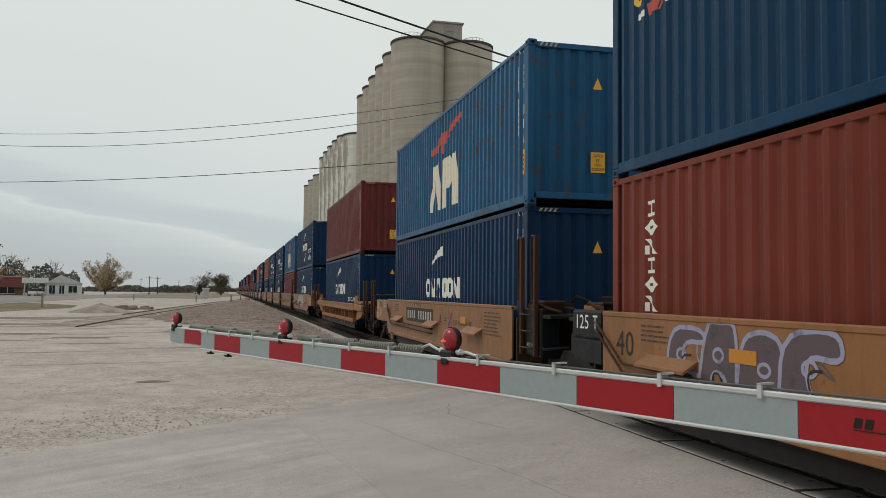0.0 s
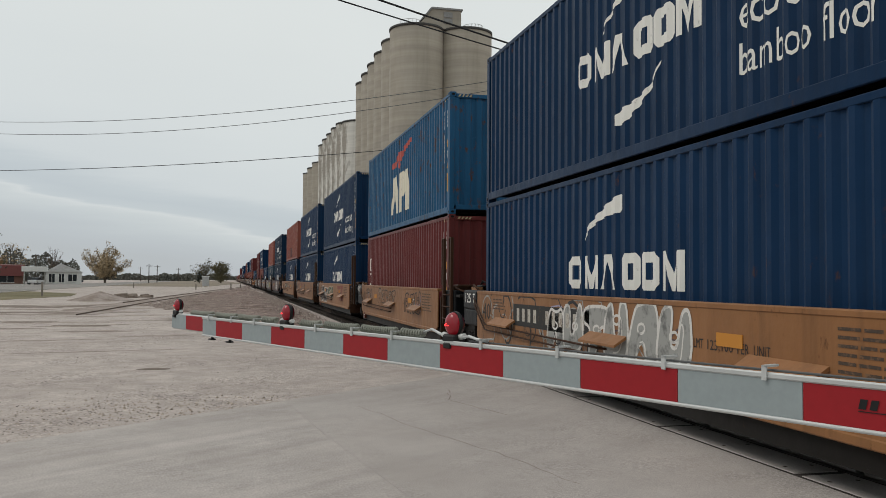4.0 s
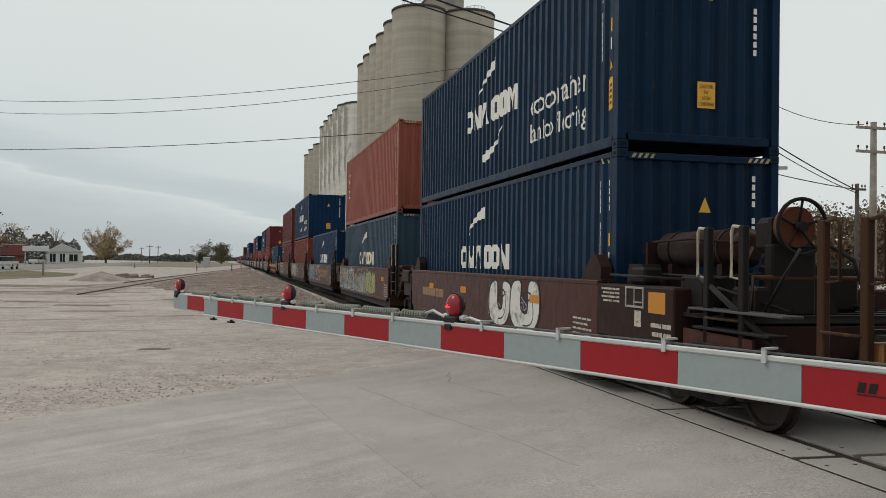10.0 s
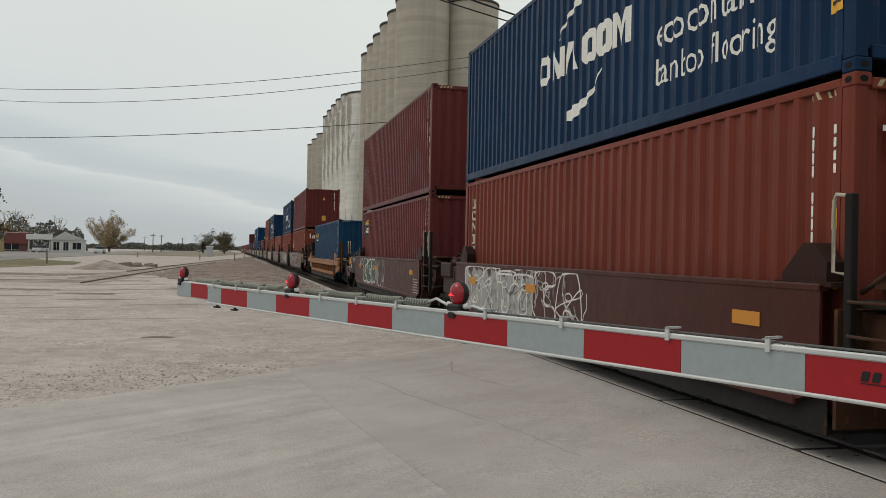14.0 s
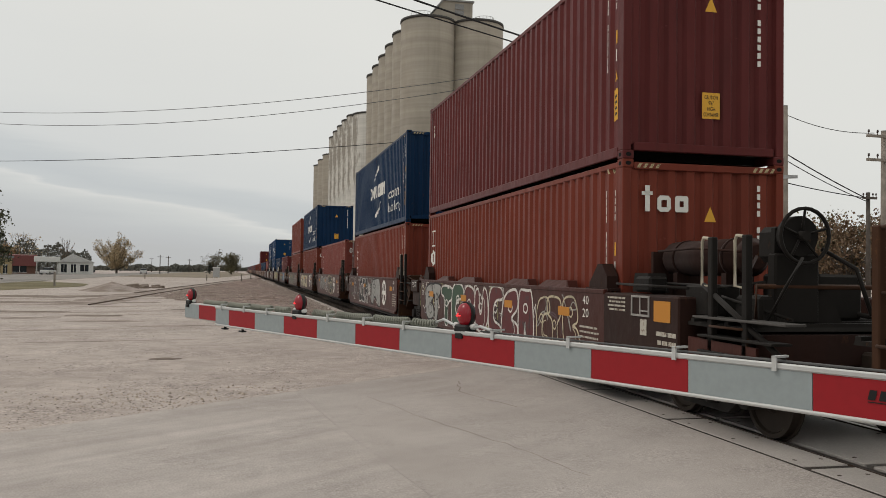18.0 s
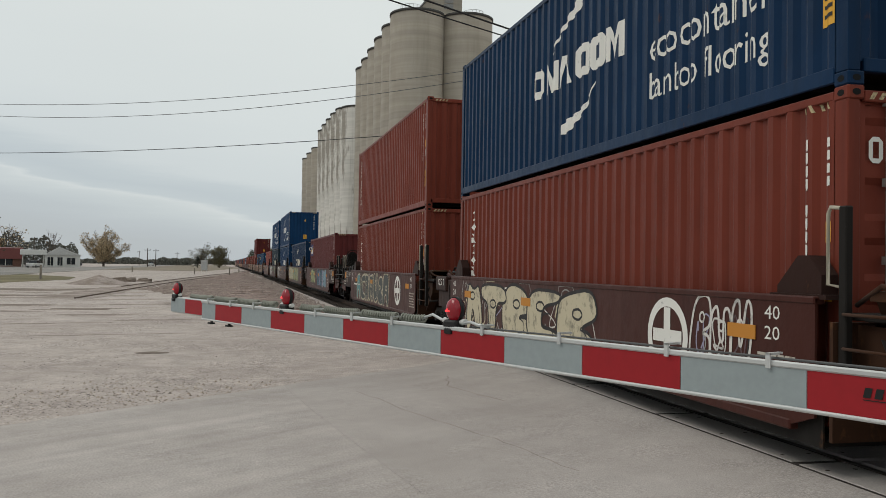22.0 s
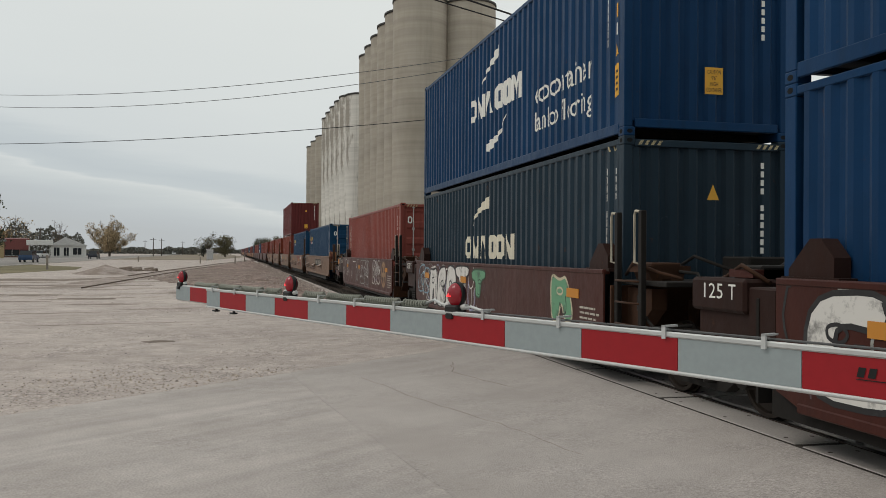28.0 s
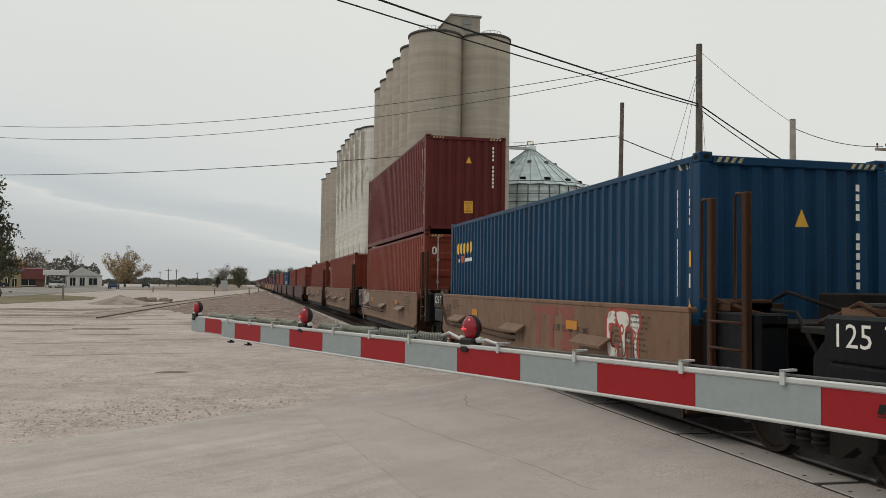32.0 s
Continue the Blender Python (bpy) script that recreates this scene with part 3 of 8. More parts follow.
def mark_lighthouse(bm):
    f = [[(11.52, 2.0), (11.32, 2.0), (11.37, 2.4), (11.47, 2.4)], box_face(11.35, 11.49, 2.42, 2.49)]
    f += [[(11.25 - u, z) for u, z in g] for g in ring(0, 0.2, 2.06, 2.28, 0.07, 0.04) + wedge(0.22, 0.42, 2.06, 2.24, 0.07) + ring(0.44, 0.62, 2.06, 2.24, 0.06, 0.04)]
    side_marks(bm, f, 0.008)


def mark_beam(bm):
    side_marks(bm, [[(11.3, 2.38 + 0.03 * i), (10.6, 2.34 + 0.06 * i), (10.6, 2.37 + 0.06 * i), (11.3, 2.395 + 0.03 * i)] for i in range(4)], 0.009)


def serial_side(seed):
    def build(bm):
        rnd, f = random.Random(seed), []
        for i in range(11):
            if i in (4,):
                continue
            z = 2.46 - i * 0.115
            f += [box_face(0.50, 0.545, z - 0.04, z + 0.045), box_face(0.505, 0.525, z - 0.055, z - 0.04)]
        for i in range(4):
            z = 2.45 - i * 0.11
            f.append(box_face(0.22, 0.28, z - 0.04, z + 0.04))
        f += [box_face(0.21, 0.29, 1.36, 1.52)]
        side_marks(bm, f)
    return build


def stickers_side(high):
    """Warning stickers and hazard stripes of the near side, each with its name."""
    f = [("sticker", box_face(0.2, 0.31, 1.6, 1.78)), ("sticker", [(0.18, 1.1), (0.34, 1.1), (0.26, 1.28)])]
    if high:
        f.append(("sticker", box_face(0.17, 0.36, 0.55, 0.98)))
    return f + [("hazard_stripe", [(0.22 + 0.1 * i, 2.73), (0.26 + 0.1 * i, 2.73), (0.3 + 0.1 * i, 2.80), (0.26 + 0.1 * i, 2.80)]) for i in range(4)]


def flat_on_end(bm, faces, y=0.026, slot=0):
    for f in faces:
        g = bm.faces.new([bm.verts.new((x, y, z)) for x, z in f])
        g.material_index = slot


def serial_end(door):
    def build(bm):
        y = 0.046 if door else 0.026
        if door:
            f = bar_rows(0.12, 0.66, 2.2, 2.42, 1, 3, 0.5, 2) + bar_rows(0.2, 0.5, 2.02, 2.2, 1, 4, 0.6, 2)
            f += bar_rows(0.08, 0.9, 1.1, 1.75, 5, 6, 0.3, 3) + ring(-0.98, -0.84, 2.26, 2.48, 0.04, 0.04)
        else:
            f = [box_face(0.81, 0.86, 2.52 - i * 0.115, 2.6 - i * 0.115) for i in range(11) if i != 4]
        flat_on_end(bm, f, y)
    return build


def stickers_end(high, door):
    """Stickers of the end that faces the road, each with its name and depth."""
    y = 0.044 if door else 0.027
    f = [("sticker", [(0.0, 2.08), (0.18, 2.08), (0.09, 2.29)] if not door else [(-0.12, 0.9), (0.06, 0.9), (-0.03, 1.08)], y)]
    if high and not door:
        f.append(("sticker", box_face(-0.04, 0.23, 0.6, 0.96), y))
    for x in (-1.02, 0.72):
        f += [("hazard_stripe", [(x + 0.09 * i, 2.78), (x + 0.045 + 0.09 * i, 2.78), (x + 0.085 + 0.09 * i, 2.84), (x + 0.04 + 0.09 * i, 2.84)], -0.004) for i in range(4)]
    return f


def caution_words(bm):
    for text, z, w in (("CAUTION", 0.87, 0.2), ("9'6\"", 0.79, 0.08), ("HIGH", 0.71, 0.12), ("CONTAINER", 0.63, 0.23)):
        flat_on_end(bm, set_text(text, 0.095 - w / 2, z, 0.055, w), 0.023)


def frame_piece(spec):
    def build(bm):
        softbox(bm, *spec, 0.008)
    return build


FRAME = [("top_side_rail", (-HALF + 0.002, -HALF + 0.062, 0.178, LONG - 0.178, 2.79, 2.866)), ("top_side_rail", (HALF - 0.062, HALF - 0.002, 0.178, LONG - 0.178, 2.79, 2.866)),
         ("bottom_side_rail", (-HALF + 0.002, -HALF + 0.05, 0.178, LONG - 0.178, 0.042, 0.18)), ("bottom_side_rail", (HALF - 0.05, HALF - 0.002, 0.178, LONG - 0.178, 0.042, 0.18)),
         ("end_header", (-1.057, 1.057, 0.0, 0.07, 2.76, 2.855)), ("end_header", (-1.057, 1.057, LONG - 0.07, LONG, 2.76, 2.855)),
         ("end_sill", (-1.057, 1.057, 0.005, 0.09, 0.115, 0.23)), ("end_sill", (-1.057, 1.057, LONG - 0.09, LONG - 0.005, 0.115, 0.23)),
         ("corner_post", (-HALF + 0.003, -HALF + 0.125, 0.006, 0.165, 0.118, 2.778)), ("corner_post", (HALF - 0.125, HALF - 0.003, 0.006, 0.165, 0.118, 2.778)),
         ("corner_post", (-HALF + 0.003, -HALF + 0.125, LONG - 0.165, LONG - 0.006, 0.118, 2.778)), ("corner_post", (HALF - 0.125, HALF - 0.003, LONG - 0.165, LONG - 0.006, 0.118, 2.778))]


def roof_sheet(bm):
    n = 58
    cols = []
    for i in range(n + 1):
        y = 0.08 + (LONG - 0.16) * i / n
        z = 2.868 - (0.02 if i % 2 else 0.0)
        cols.append((bm.verts.new((-1.17, y, z - 0.03)), bm.verts.new((1.17, y, z - 0.03))))
    for a, b in zip(cols, cols[1:]):
        bm.faces.new((a[0], a[1], b[1], b[0]))


def floor_frame(bm):
    # one folded sheet: floor plate with cross members pressed downwards
    pts, y = [], 0.12
    while y < LONG - 0.7:
        pts += [(y, 0.17), (y + 0.5, 0.17), (y + 0.5, 0.07), (y + 0.56, 0.07), (y + 0.56, 0.17)]
        y += 0.83
    pts.append((LONG - 0.12, 0.17))
    cols = [(bm.verts.new((-1.16, a, b)), bm.verts.new((1.16, a, b))) for a, b in pts]
    for p, q in zip(cols, cols[1:]):
        bm.faces.new((p[0], p[1], q[1], q[0]))


PATCHES = ((7.3, 5.86, 0.25, 1.03), (10.15, 9.7, 0.36, 0.84))
PATCHPAINT = paint("purple_brown_repaint", (0.085, 0.036, 0.036), 0.3)
MARKS = {
    "low": [("logo_shape", laid(f), WHITE, "white plain logo shape") for f in low_shapes()], "low_cream": [("logo_shape", laid(f), CREAM, "cream plain logo shape") for f in low_shapes()],
    "low_near": [("logo_shape", laid(f), WHITE, "white plain logo shape") for f in low_shapes(7.62)],
    "eco": [("logo_shape", laid(f), WHITE, "white plain logo shape") for f in eco_shapes()] + [("slogan_word", laid(f), WHITE, "white painted slogan word") for f in slogan_words(3.47, ((("eco", "container"), 0.98, 0.38, (0.62, 1.62)), (("bamboo", "flooring"), 0.52, 0.33, (1.10, 1.12))))],
    "eco_small": [("slogan_word", laid(f), WHITE, "small white slogan word") for f in slogan_words(3.35, ((("eco", "container"), 0.96, 0.26, (0.56, 1.5)),))],
    "stack": [("logo", mark_stack(10.98, 11.28, 1.12, 2.5, 6), WHITE, "upright column of white shapes")],
    "stack_slim": [("logo", mark_stack(11.4, 11.62, 0.75, 2.5, 7), DULLWHITE, "upright column of small white marks")],
    "pair": [("logo", mark_stack(11.45, 11.7, 1.05, 2.1, 2), WHITE, "two white painted marks")],
    "winged": [("logo", mark_block, CREAM, "large cream logo blocks"), ("emblem", mark_eagle, LOGORED, "faded red emblem")],
    "yellow_mark": [("logo", mark_leasing, LOGOYELLOW, "yellow logo shapes"), ("caption", mark_leasing_sub, WHITE, "small white bars"), ("emblem", mark_leasing_red, LOGORED, "small red emblem")],
    "blue_panel": [("logo_field", field(11.83, 10.63, 1.88, 2.55), LOGOBLUE, "blue logo panel"), ("logo", mark_on_field, WHITE, "white logo shapes"), ("logo_stripes", mark_field_stripes, LOGOYELLOW, "yellow stripes")],
    "black_panel": [("logo_field", field(11.6, 10.5, 1.95, 2.55), LOGOBLACK, "black logo panel"), ("logo", mark_lighthouse, WHITE, "white logo shapes"), ("logo_stripes", mark_beam, LOGOYELLOW, "yellow beam stripes")],
    "patched": [("repair_patch", field(*PATCH), PATCHPAINT, "dull purple-brown repainted patch") for PATCH in PATCHES],
    "small": [("logo", mark_stack(11.55, 11.8, 2.0, 2.35, 2), WHITE, "small white mark")],
    "upright": [("logo", mark_stack(11.45, 11.85, 0.9, 2.45, 3), WHITE, "upright white painted shapes")],
}


def end_word(bm):
    flat_on_end(bm, [box_face(-0.93, -0.77, 2.42, 2.47), box_face(-0.88, -0.81, 2.2, 2.55)] + ring(-0.7, -0.5, 2.2, 2.42, 0.06, 0.04) + ring(-0.44, -0.24, 2.2, 2.42, 0.07, 0.02))


def end_scrawl(bm):
    for pts in ([(-0.75, 1.9), (-0.8, 1.5), (-0.6, 1.75), (-0.55, 1.2), (-0.7, 0.95)], [(-0.45, 1.6), (-0.4, 1.2), (-0.2, 1.6), (-0.35, 0.75)], [(-0.1, 1.1), (0.05, 1.55), (0.2, 0.95), (0.15, 1.3), (-0.05, 1.25), (0.3, 1.2)]):
        for a, b in zip(pts, pts[1:]):
            dx, dz = b[0] - a[0], b[1] - a[1]
            k = 0.014 / math.hypot(dx, dz)
            flat_on_end(bm, [[(a[0] - dz * k, a[1] + dx * k), (b[0] - dz * k, b[1] + dx * k), (b[0] + dz * k, b[1] - dx * k), (a[0] + dz * k, a[1] - dx * k)]], 0.03)


COLOUR_WORDS = {"deep_navy_paint": "deep navy", "fresh_navy_paint": "fresh navy", "navy_paint": "dark navy", "grey_blue_paint": "faded grey-blue", "charcoal_blue_paint": "charcoal blue", "bright_blue_paint": "weathered bright blue",
                "sea_blue_paint": "dark sea-blue", "red_oxide_paint": "red-oxide", "maroon_paint": "dull maroon", "orange_red_paint": "faded orange-red", "dusty_rose_red_paint": "dusty rose-red"}
MARK_WORDS = {"low_near": "with white carrier mark", "low": "with white carrier mark", "low_cream": "with cream carrier mark", "eco": "with white slogan", "stack": "with upright white marks", "stack_slim": "with small upright marks",
              "pair": "with two white marks", "winged": "with cream block logo", "yellow_mark": "with small yellow logo", "blue_panel": "with blue logo panel", "black_panel": "with black logo panel", "patched": "with dark repainted patches", "small": "with small white mark", "upright": "with upright white marks"}


def shipping_container(colour, unit_y, z, marks=(), door=False, upper=False, seed=1, extra=(), detail=True):
    words = f"{COLOUR_WORDS[colour.name]} corrugated shipping container {MARK_WORDS[marks[0]] if marks else 'without logo'}, " + ("stacked above" if upper else "in well car")
    ob = thing("shipping_container", words, "shipping container", group="containers on the train")
    for name, spec in FRAME:
        piece(name, ("frame", spec), frame_piece(spec), colour, ob)
    piece("side_wall", "side_near", side_wall(-1), colour, ob)
    piece("side_wall", "side_off", side_wall(1), colour, ob)
    piece("roof", "roof", roof_sheet, colour, ob)
    piece("underframe", "underframe", floor_frame, DARKSTEEL, ob)
    for sx in (-1, 1):
        for ye in (0, 1):
            for ze in (0, 1):
                piece("corner_casting", ("casting", sx, ye, ze), casting(sx, ye, ze), (colour, HOLE), ob)
    for y0, is_door in ((0.03, door), (LONG - 0.03, not door)):
        if is_door:
            yd = 0.06 if y0 < 1 else LONG - 0.06
            for a, b in ((-1.09, -0.005), (0.005, 1.09)):
                leaf = piece("door", ("door", a, yd), door_leaf(a, b, yd), colour, ob)
                if detail:
                    for f in (0.26, 0.74):
                        x = a + (b - a) * f
                        piece("locking_bar", ("bar", x, yd), lock_bar(x, yd), LOCKBAR, leaf)
        else:
            piece("end_wall", ("end", y0), corrugated_end(y0), colour, ob)
    for m in marks:
        for k, (name, build, mat, lab) in enumerate(MARKS[m]):
            piece(name, ("mark", m, k), build, mat, ob, lab)
    if detail:
        tagged(piece("serial_code", ("serial_side", 1), serial_side(1), WHITE, ob), "rows of tiny white serial marks", kind="stuff")
        for k, (name, f) in enumerate(stickers_side(upper)):
            piece(name, ("stick_side", upper, k), laid([f]), HAZARD if name == "hazard_stripe" else SIGNYELLOW, ob)
        tagged(piece("serial_code", ("serial_end", door), serial_end(door), WHITE, ob), "rows of tiny white serial marks", kind="stuff")
        for k, (name, f, depth) in enumerate(stickers_end(upper, door)):
            piece(name, ("stick_end", upper, door, k), lambda bm: flat_on_end(bm, [f], depth), HAZARD if name == "hazard_stripe" else SIGNYELLOW, ob)
        if upper:
            piece("sticker_text", "side_caution", laid([[(0.195 + 0.0, z), (0.335, z), (0.335, z + 0.035), (0.195, z + 0.035)] for z in (0.62, 0.70, 0.78, 0.86)], 0.008), BLACKINK, ob)
        if upper and not door:
            piece("caution_text", "caution", caution_words, BLACKINK, ob)
    if "word" in extra:
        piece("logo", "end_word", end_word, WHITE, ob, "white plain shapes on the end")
    if "scrawl" in extra:
        piece("graffiti", "end_scrawl", end_scrawl, SPRAY["black"], ob, "thin black spray scrawl")
    ROLLING.append((ob, unit_y, z))
    return ob


# ---- well cars ----
SIDE_X = 1.46


def sill_plate(sx, y0, y1, z0=0.51, z1=1.50):
    def build(bm):
        a, b = sorted((sx * SIDE_X, sx * (SIDE_X - 0.025)))
        prism(bm, [(y0, z0 + 0.1), (y0 + 0.3, z0), (y1 - 0.3, z0), (y1, z0 + 0.1), (y1, z1), (y0, z1)] if z1 - z0 > 0.8 else [(y0, z0), (y1, z0), (y1, z1), (y0, z1)], "x", a, b)
        a, b = sorted((sx * (SIDE_X + 0.012), sx * (SIDE_X - 0.10)))
        softbox(bm, a, b, y0, y1, z1 - 0.045, z1 + 0.02, 0.012)
        k = 0.3 if z1 - z0 > 0.8 else 0
        softbox(bm, a, b, y0 + k, y1 - k, z0 - 0.05, z0 + 0.04, 0.012)
    return build


def side_flap(y, wide):
    """A hinged guide flap leaning inwards along the top of the sill."""
    def build(bm):
        prism(bm, [(-SIDE_X + 0.02, 1.515), (-SIDE_X + 0.05, 1.515), (-1.27, 1.60), (-1.27, 1.62)], "y", y - wide, y + wide)
        prism(bm, [(y - wide - 0.10, 1.515), (y - wide, 1.515), (y - wide, 1.62), (y - wide - 0.03, 1.62)], "x", -1.42, -1.27)
    return build


def jack_plate(y):
    def build(bm):
        quadbox(bm, -SIDE_X - 0.02, -SIDE_X + 0.03, y - 0.17, y + 0.17, 0.33, 0.55)
    return build


def rib(sx, y):
    def build(bm):
        a, b = sorted((sx * (SIDE_X - 0.02), sx * (SIDE_X - 0.12)))
        quadbox(bm, a, b, y - 0.04, y + 0.04, 0.40, 1.04)
    return build


def hinged_plate(y):
    def build(bm):
        prism(bm, [(-SIDE_X - 0.002, 1.06), (-SIDE_X - 0.17, 0.95), (-SIDE_X - 0.17, 0.92), (-SIDE_X - 0.002, 1.02)], "y", y - 0.55, y + 0.55)
    return build


def reflector(y):
    def build(bm):
        quadbox(bm, -SIDE_X - 0.012, -SIDE_X - 0.002, y - 0.22, y + 0.22, 1.1, 1.23)
    return build


def side_paint(faces, x=-SIDE_X - 0.004):
    def build(bm):
        for f in faces:
            try:
                bm.faces.new([bm.verts.new((x, y, z)) for y, z in f])
            except ValueError:
                pass
    return build


def on_side(faces, y_left):
    return [[(y_left - u, v) for u, v in f] for f in faces]


def well_floor(bm):
    out = [(0.1, 0.28), (0.1, 0.33)]
    for i in range(9):
        y = 0.4 + i * 1.36
        out += [(y, 0.33), (y, 0.371), (y + 0.16, 0.371), (y + 0.16, 0.33)]
    prism(bm, out + [(12.1, 0.33), (12.1, 0.28)], "x", -1.36, 1.36)


def flip(bm):
    for v in bm.verts:
        v.co.y = LONG - v.co.y


def ended(build, far):
    def go(bm):
        build(bm)
        if far:
            flip(bm)
    return go


def tub_end(bm):
    quadbox(bm, -1.43, 1.43, -0.10, -0.06, 0.36, 1.32)
    quadbox(bm, -0.34, 0.34, -1.62, -0.10, 0.70, 1.12)
    for x in (-1.2, 1.0):
        prism(bm, [(-0.10, 0.55), (-0.10, 1.3), (-0.75, 1.3), (-0.75, 1.05)], "x", x, x + 0.2)


def end_deck(bm):
    softbox(bm, -1.3, 1.3, -1.3, -0.12, 1.34, 1.40, 0.01)


def guard_post(y, top, foot=0.72):
    def build(bm):
        softbox(bm, -1.40, -1.33, y - 0.045, y + 0.045, foot, top, 0.01)
    return build


def hand_rail(y, top, out=0.2):
    def build(bm):
        pipe(bm, [(-1.37, y, top - 0.02), (-1.37, y + out - 0.03, top), (-1.37, y + out, top - 0.05), (-1.37, y + out, 1.62), (-1.37, y, 1.6)], 0.017, 8)
    return build


def step_rung(y0, y1, z):
    def build(bm):
        pipe(bm, [(-1.37, y0, z), (-1.42, y0 - 0.04, z), (-1.42, y1 + 0.04, z), (-1.37, y1, z)], 0.014, 6)
    return build


def capacity_box(bm):
    softbox(bm, -SIDE_X - 0.01, -1.0, 11.97, 12.96, 1.14, 1.52, 0.03)
    softbox(bm, -SIDE_X, -1.0, 11.98, 12.90, 0.82, 1.135, 0.025)
    prism(bm, [(12.96, 0.86), (13.2, 0.9), (13.2, 1.15), (12.96, 1.4)], "x", -SIDE_X + 0.08, -1.1)


def capacity_plate(bm):
    softbox(bm, -SIDE_X - 0.01, -1.1, 12.42, 13.38, 1.16, 1.49, 0.03)
    softbox(bm, -SIDE_X + 0.04, -1.1, 12.0, 12.44, 0.95, 1.42, 0.02)
    quadbox(bm, -SIDE_X + 0.05, -1.2, 12.3, 13.3, 0.80, 1.16)


def corner_guide(y):
    def build(bm):
        prism(bm, [(y - 0.32, 1.5), (y + 0.26, 1.5), (y + 0.26, 1.60), (y - 0.02, 1.86), (y - 0.16, 1.86), (y - 0.32, 1.70)], "x", -1.40, -1.24)
        quadbox(bm, -1.42, -1.24, y - 0.4, y + 0.34, 1.495, 1.535)
    return build


def cone_bracket(y):
    def build(bm):
        prism(bm, [(y - 0.3, 1.24), (y + 0.3, 1.24), (y + 0.3, 1.30), (y + 0.08, 1.58), (y - 0.02, 1.58), (y - 0.3, 1.30)], "x", -1.44, -1.36)
        prism(bm, [(y - 1.25, 1.255), (y - 0.28, 1.255), (y - 0.28, 1.36), (y - 1.0, 1.36), (y - 1.25, 1.33)], "x", -1.40, -0.9)
    return build


def top_fitting(x):
    def build(bm):
        prism(bm, [(x, 1.5), (x, 1.58), (x + 0.62, 1.58), (x + 0.62, 1.5), (x + 0.55, 1.5), (x + 0.5, 1.40), (x + 0.36, 1.40), (x + 0.36, 1.5), (x + 0.24, 1.5), (x + 0.24, 1.40), (x + 0.1, 1.40), (x + 0.06, 1.5)], "y", -0.75, -0.35)
    return build


def truck_frame(sx):
    def build(bm):
        out = [(-1.15, 0.40), (-1.12, 0.62), (-0.6, 0.64), (-0.42, 0.80), (0.42, 0.80), (0.6, 0.64), (1.12, 0.62), (1.15, 0.40), (0.72, 0.38), (0.45, 0.20), (-0.45, 0.20), (-0.72, 0.38)]
        a, b = sorted((sx * 1.02, sx * 0.88))
        prism(bm, out, "x", a, b)
        for y in (-0.88, 0.88):
            rod(bm, (sx * 0.86, y, 0.43), (sx * 1.10, y, 0.43), 0.13, 10)
        for y in (-0.22, 0, 0.22):
            for i in range(5):
                rod(bm, (sx * 1.04, y, 0.28 + i * 0.065), (sx * 1.04, y, 0.315 + i * 0.065), 0.085, 10)
    return build


def axle(bm):
    rod(bm, (-0.9, 0, 0.42), (0.9, 0, 0.42), 0.085, 12)


def rail_wheel(s):
    def build(bm):
        prof = [(0.69, 0.08), (0.69, 0.445), (0.715, 0.445), (0.72, 0.42), (0.80, 0.415), (0.80, 0.37), (0.77, 0.35), (0.765, 0.16), (0.81, 0.13), (0.81, 0.08)]
        rings = [[bm.verts.new((s * x, r * math.cos(2 * math.pi * k / 28), 0.42 + r * math.sin(2 * math.pi * k / 28))) for k in range(28)] for x, r in prof]
        for a, b in zip(rings, rings[1:]):
            for k in range(28):
                bm.faces.new((a[k], a[(k + 1) % 28], b[(k + 1) % 28], b[k]))
    return build


def bolster(bm):
    quadbox(bm, -0.9, 0.9, -0.2, 0.2, 0.45, 0.72)


def truck(parent, y):
    at = pose(0, y, 0.05)
    tr = piece("truck", "bolster", bolster, DARKSTEEL, parent, "grimy wheel truck", at)
    for sx in (-1, 1):
        piece("side_frame", ("truck_frame", sx), truck_frame(sx), DARKSTEEL, tr)
    for yy in (-0.88, 0.88):
        piece("axle", "axle", axle, CAST, tr, at=pose(0, yy, 0))
        for sx in (-1, 1):
            piece("wheel", ("wheel", sx), rail_wheel(sx), CAST, tr, at=pose(0, yy, 0))


def placard_frame(bm):
    for f in ((-1.27, -1.245, 1.22, 1.47), (-0.825, -0.80, 1.22, 1.47), (-1.245, -0.825, 1.445, 1.47), (-1.245, -0.825, 1.22, 1.245), (-1.045, -1.025, 1.245, 1.445), (-1.245, -1.045, 1.28, 1.295)):
        quadbox(bm, -SIDE_X - 0.014, -SIDE_X - 0.001, *f)


def end_box_inset(bm):
    """The same end frame, set back behind a side plate that runs on."""
    for a, b in ((-1.42, -1.05), (1.05, 1.42)):
        softbox(bm, a, b, -1.85, 0.05, 0.82, 1.46, 0.02)
    quadbox(bm, -0.45, 0.45, -3.1, -0.1, 0.66, 1.1)
    quadbox(bm, -1.3, 1.3, -3.15, -2.95, 0.85, 1.15)


def end_box(bm):
    softbox(bm, -SIDE_X, -1.05, -1.95, 0.05, 0.82, 1.48, 0.02)
    softbox(bm, 1.05, SIDE_X, -1.95, 0.05, 0.82, 1.48, 0.02)
    quadbox(bm, -0.45, 0.45, -3.1, -0.1, 0.66, 1.1)
    quadbox(bm, -1.3, 1.3, -3.15, -2.95, 0.85, 1.15)


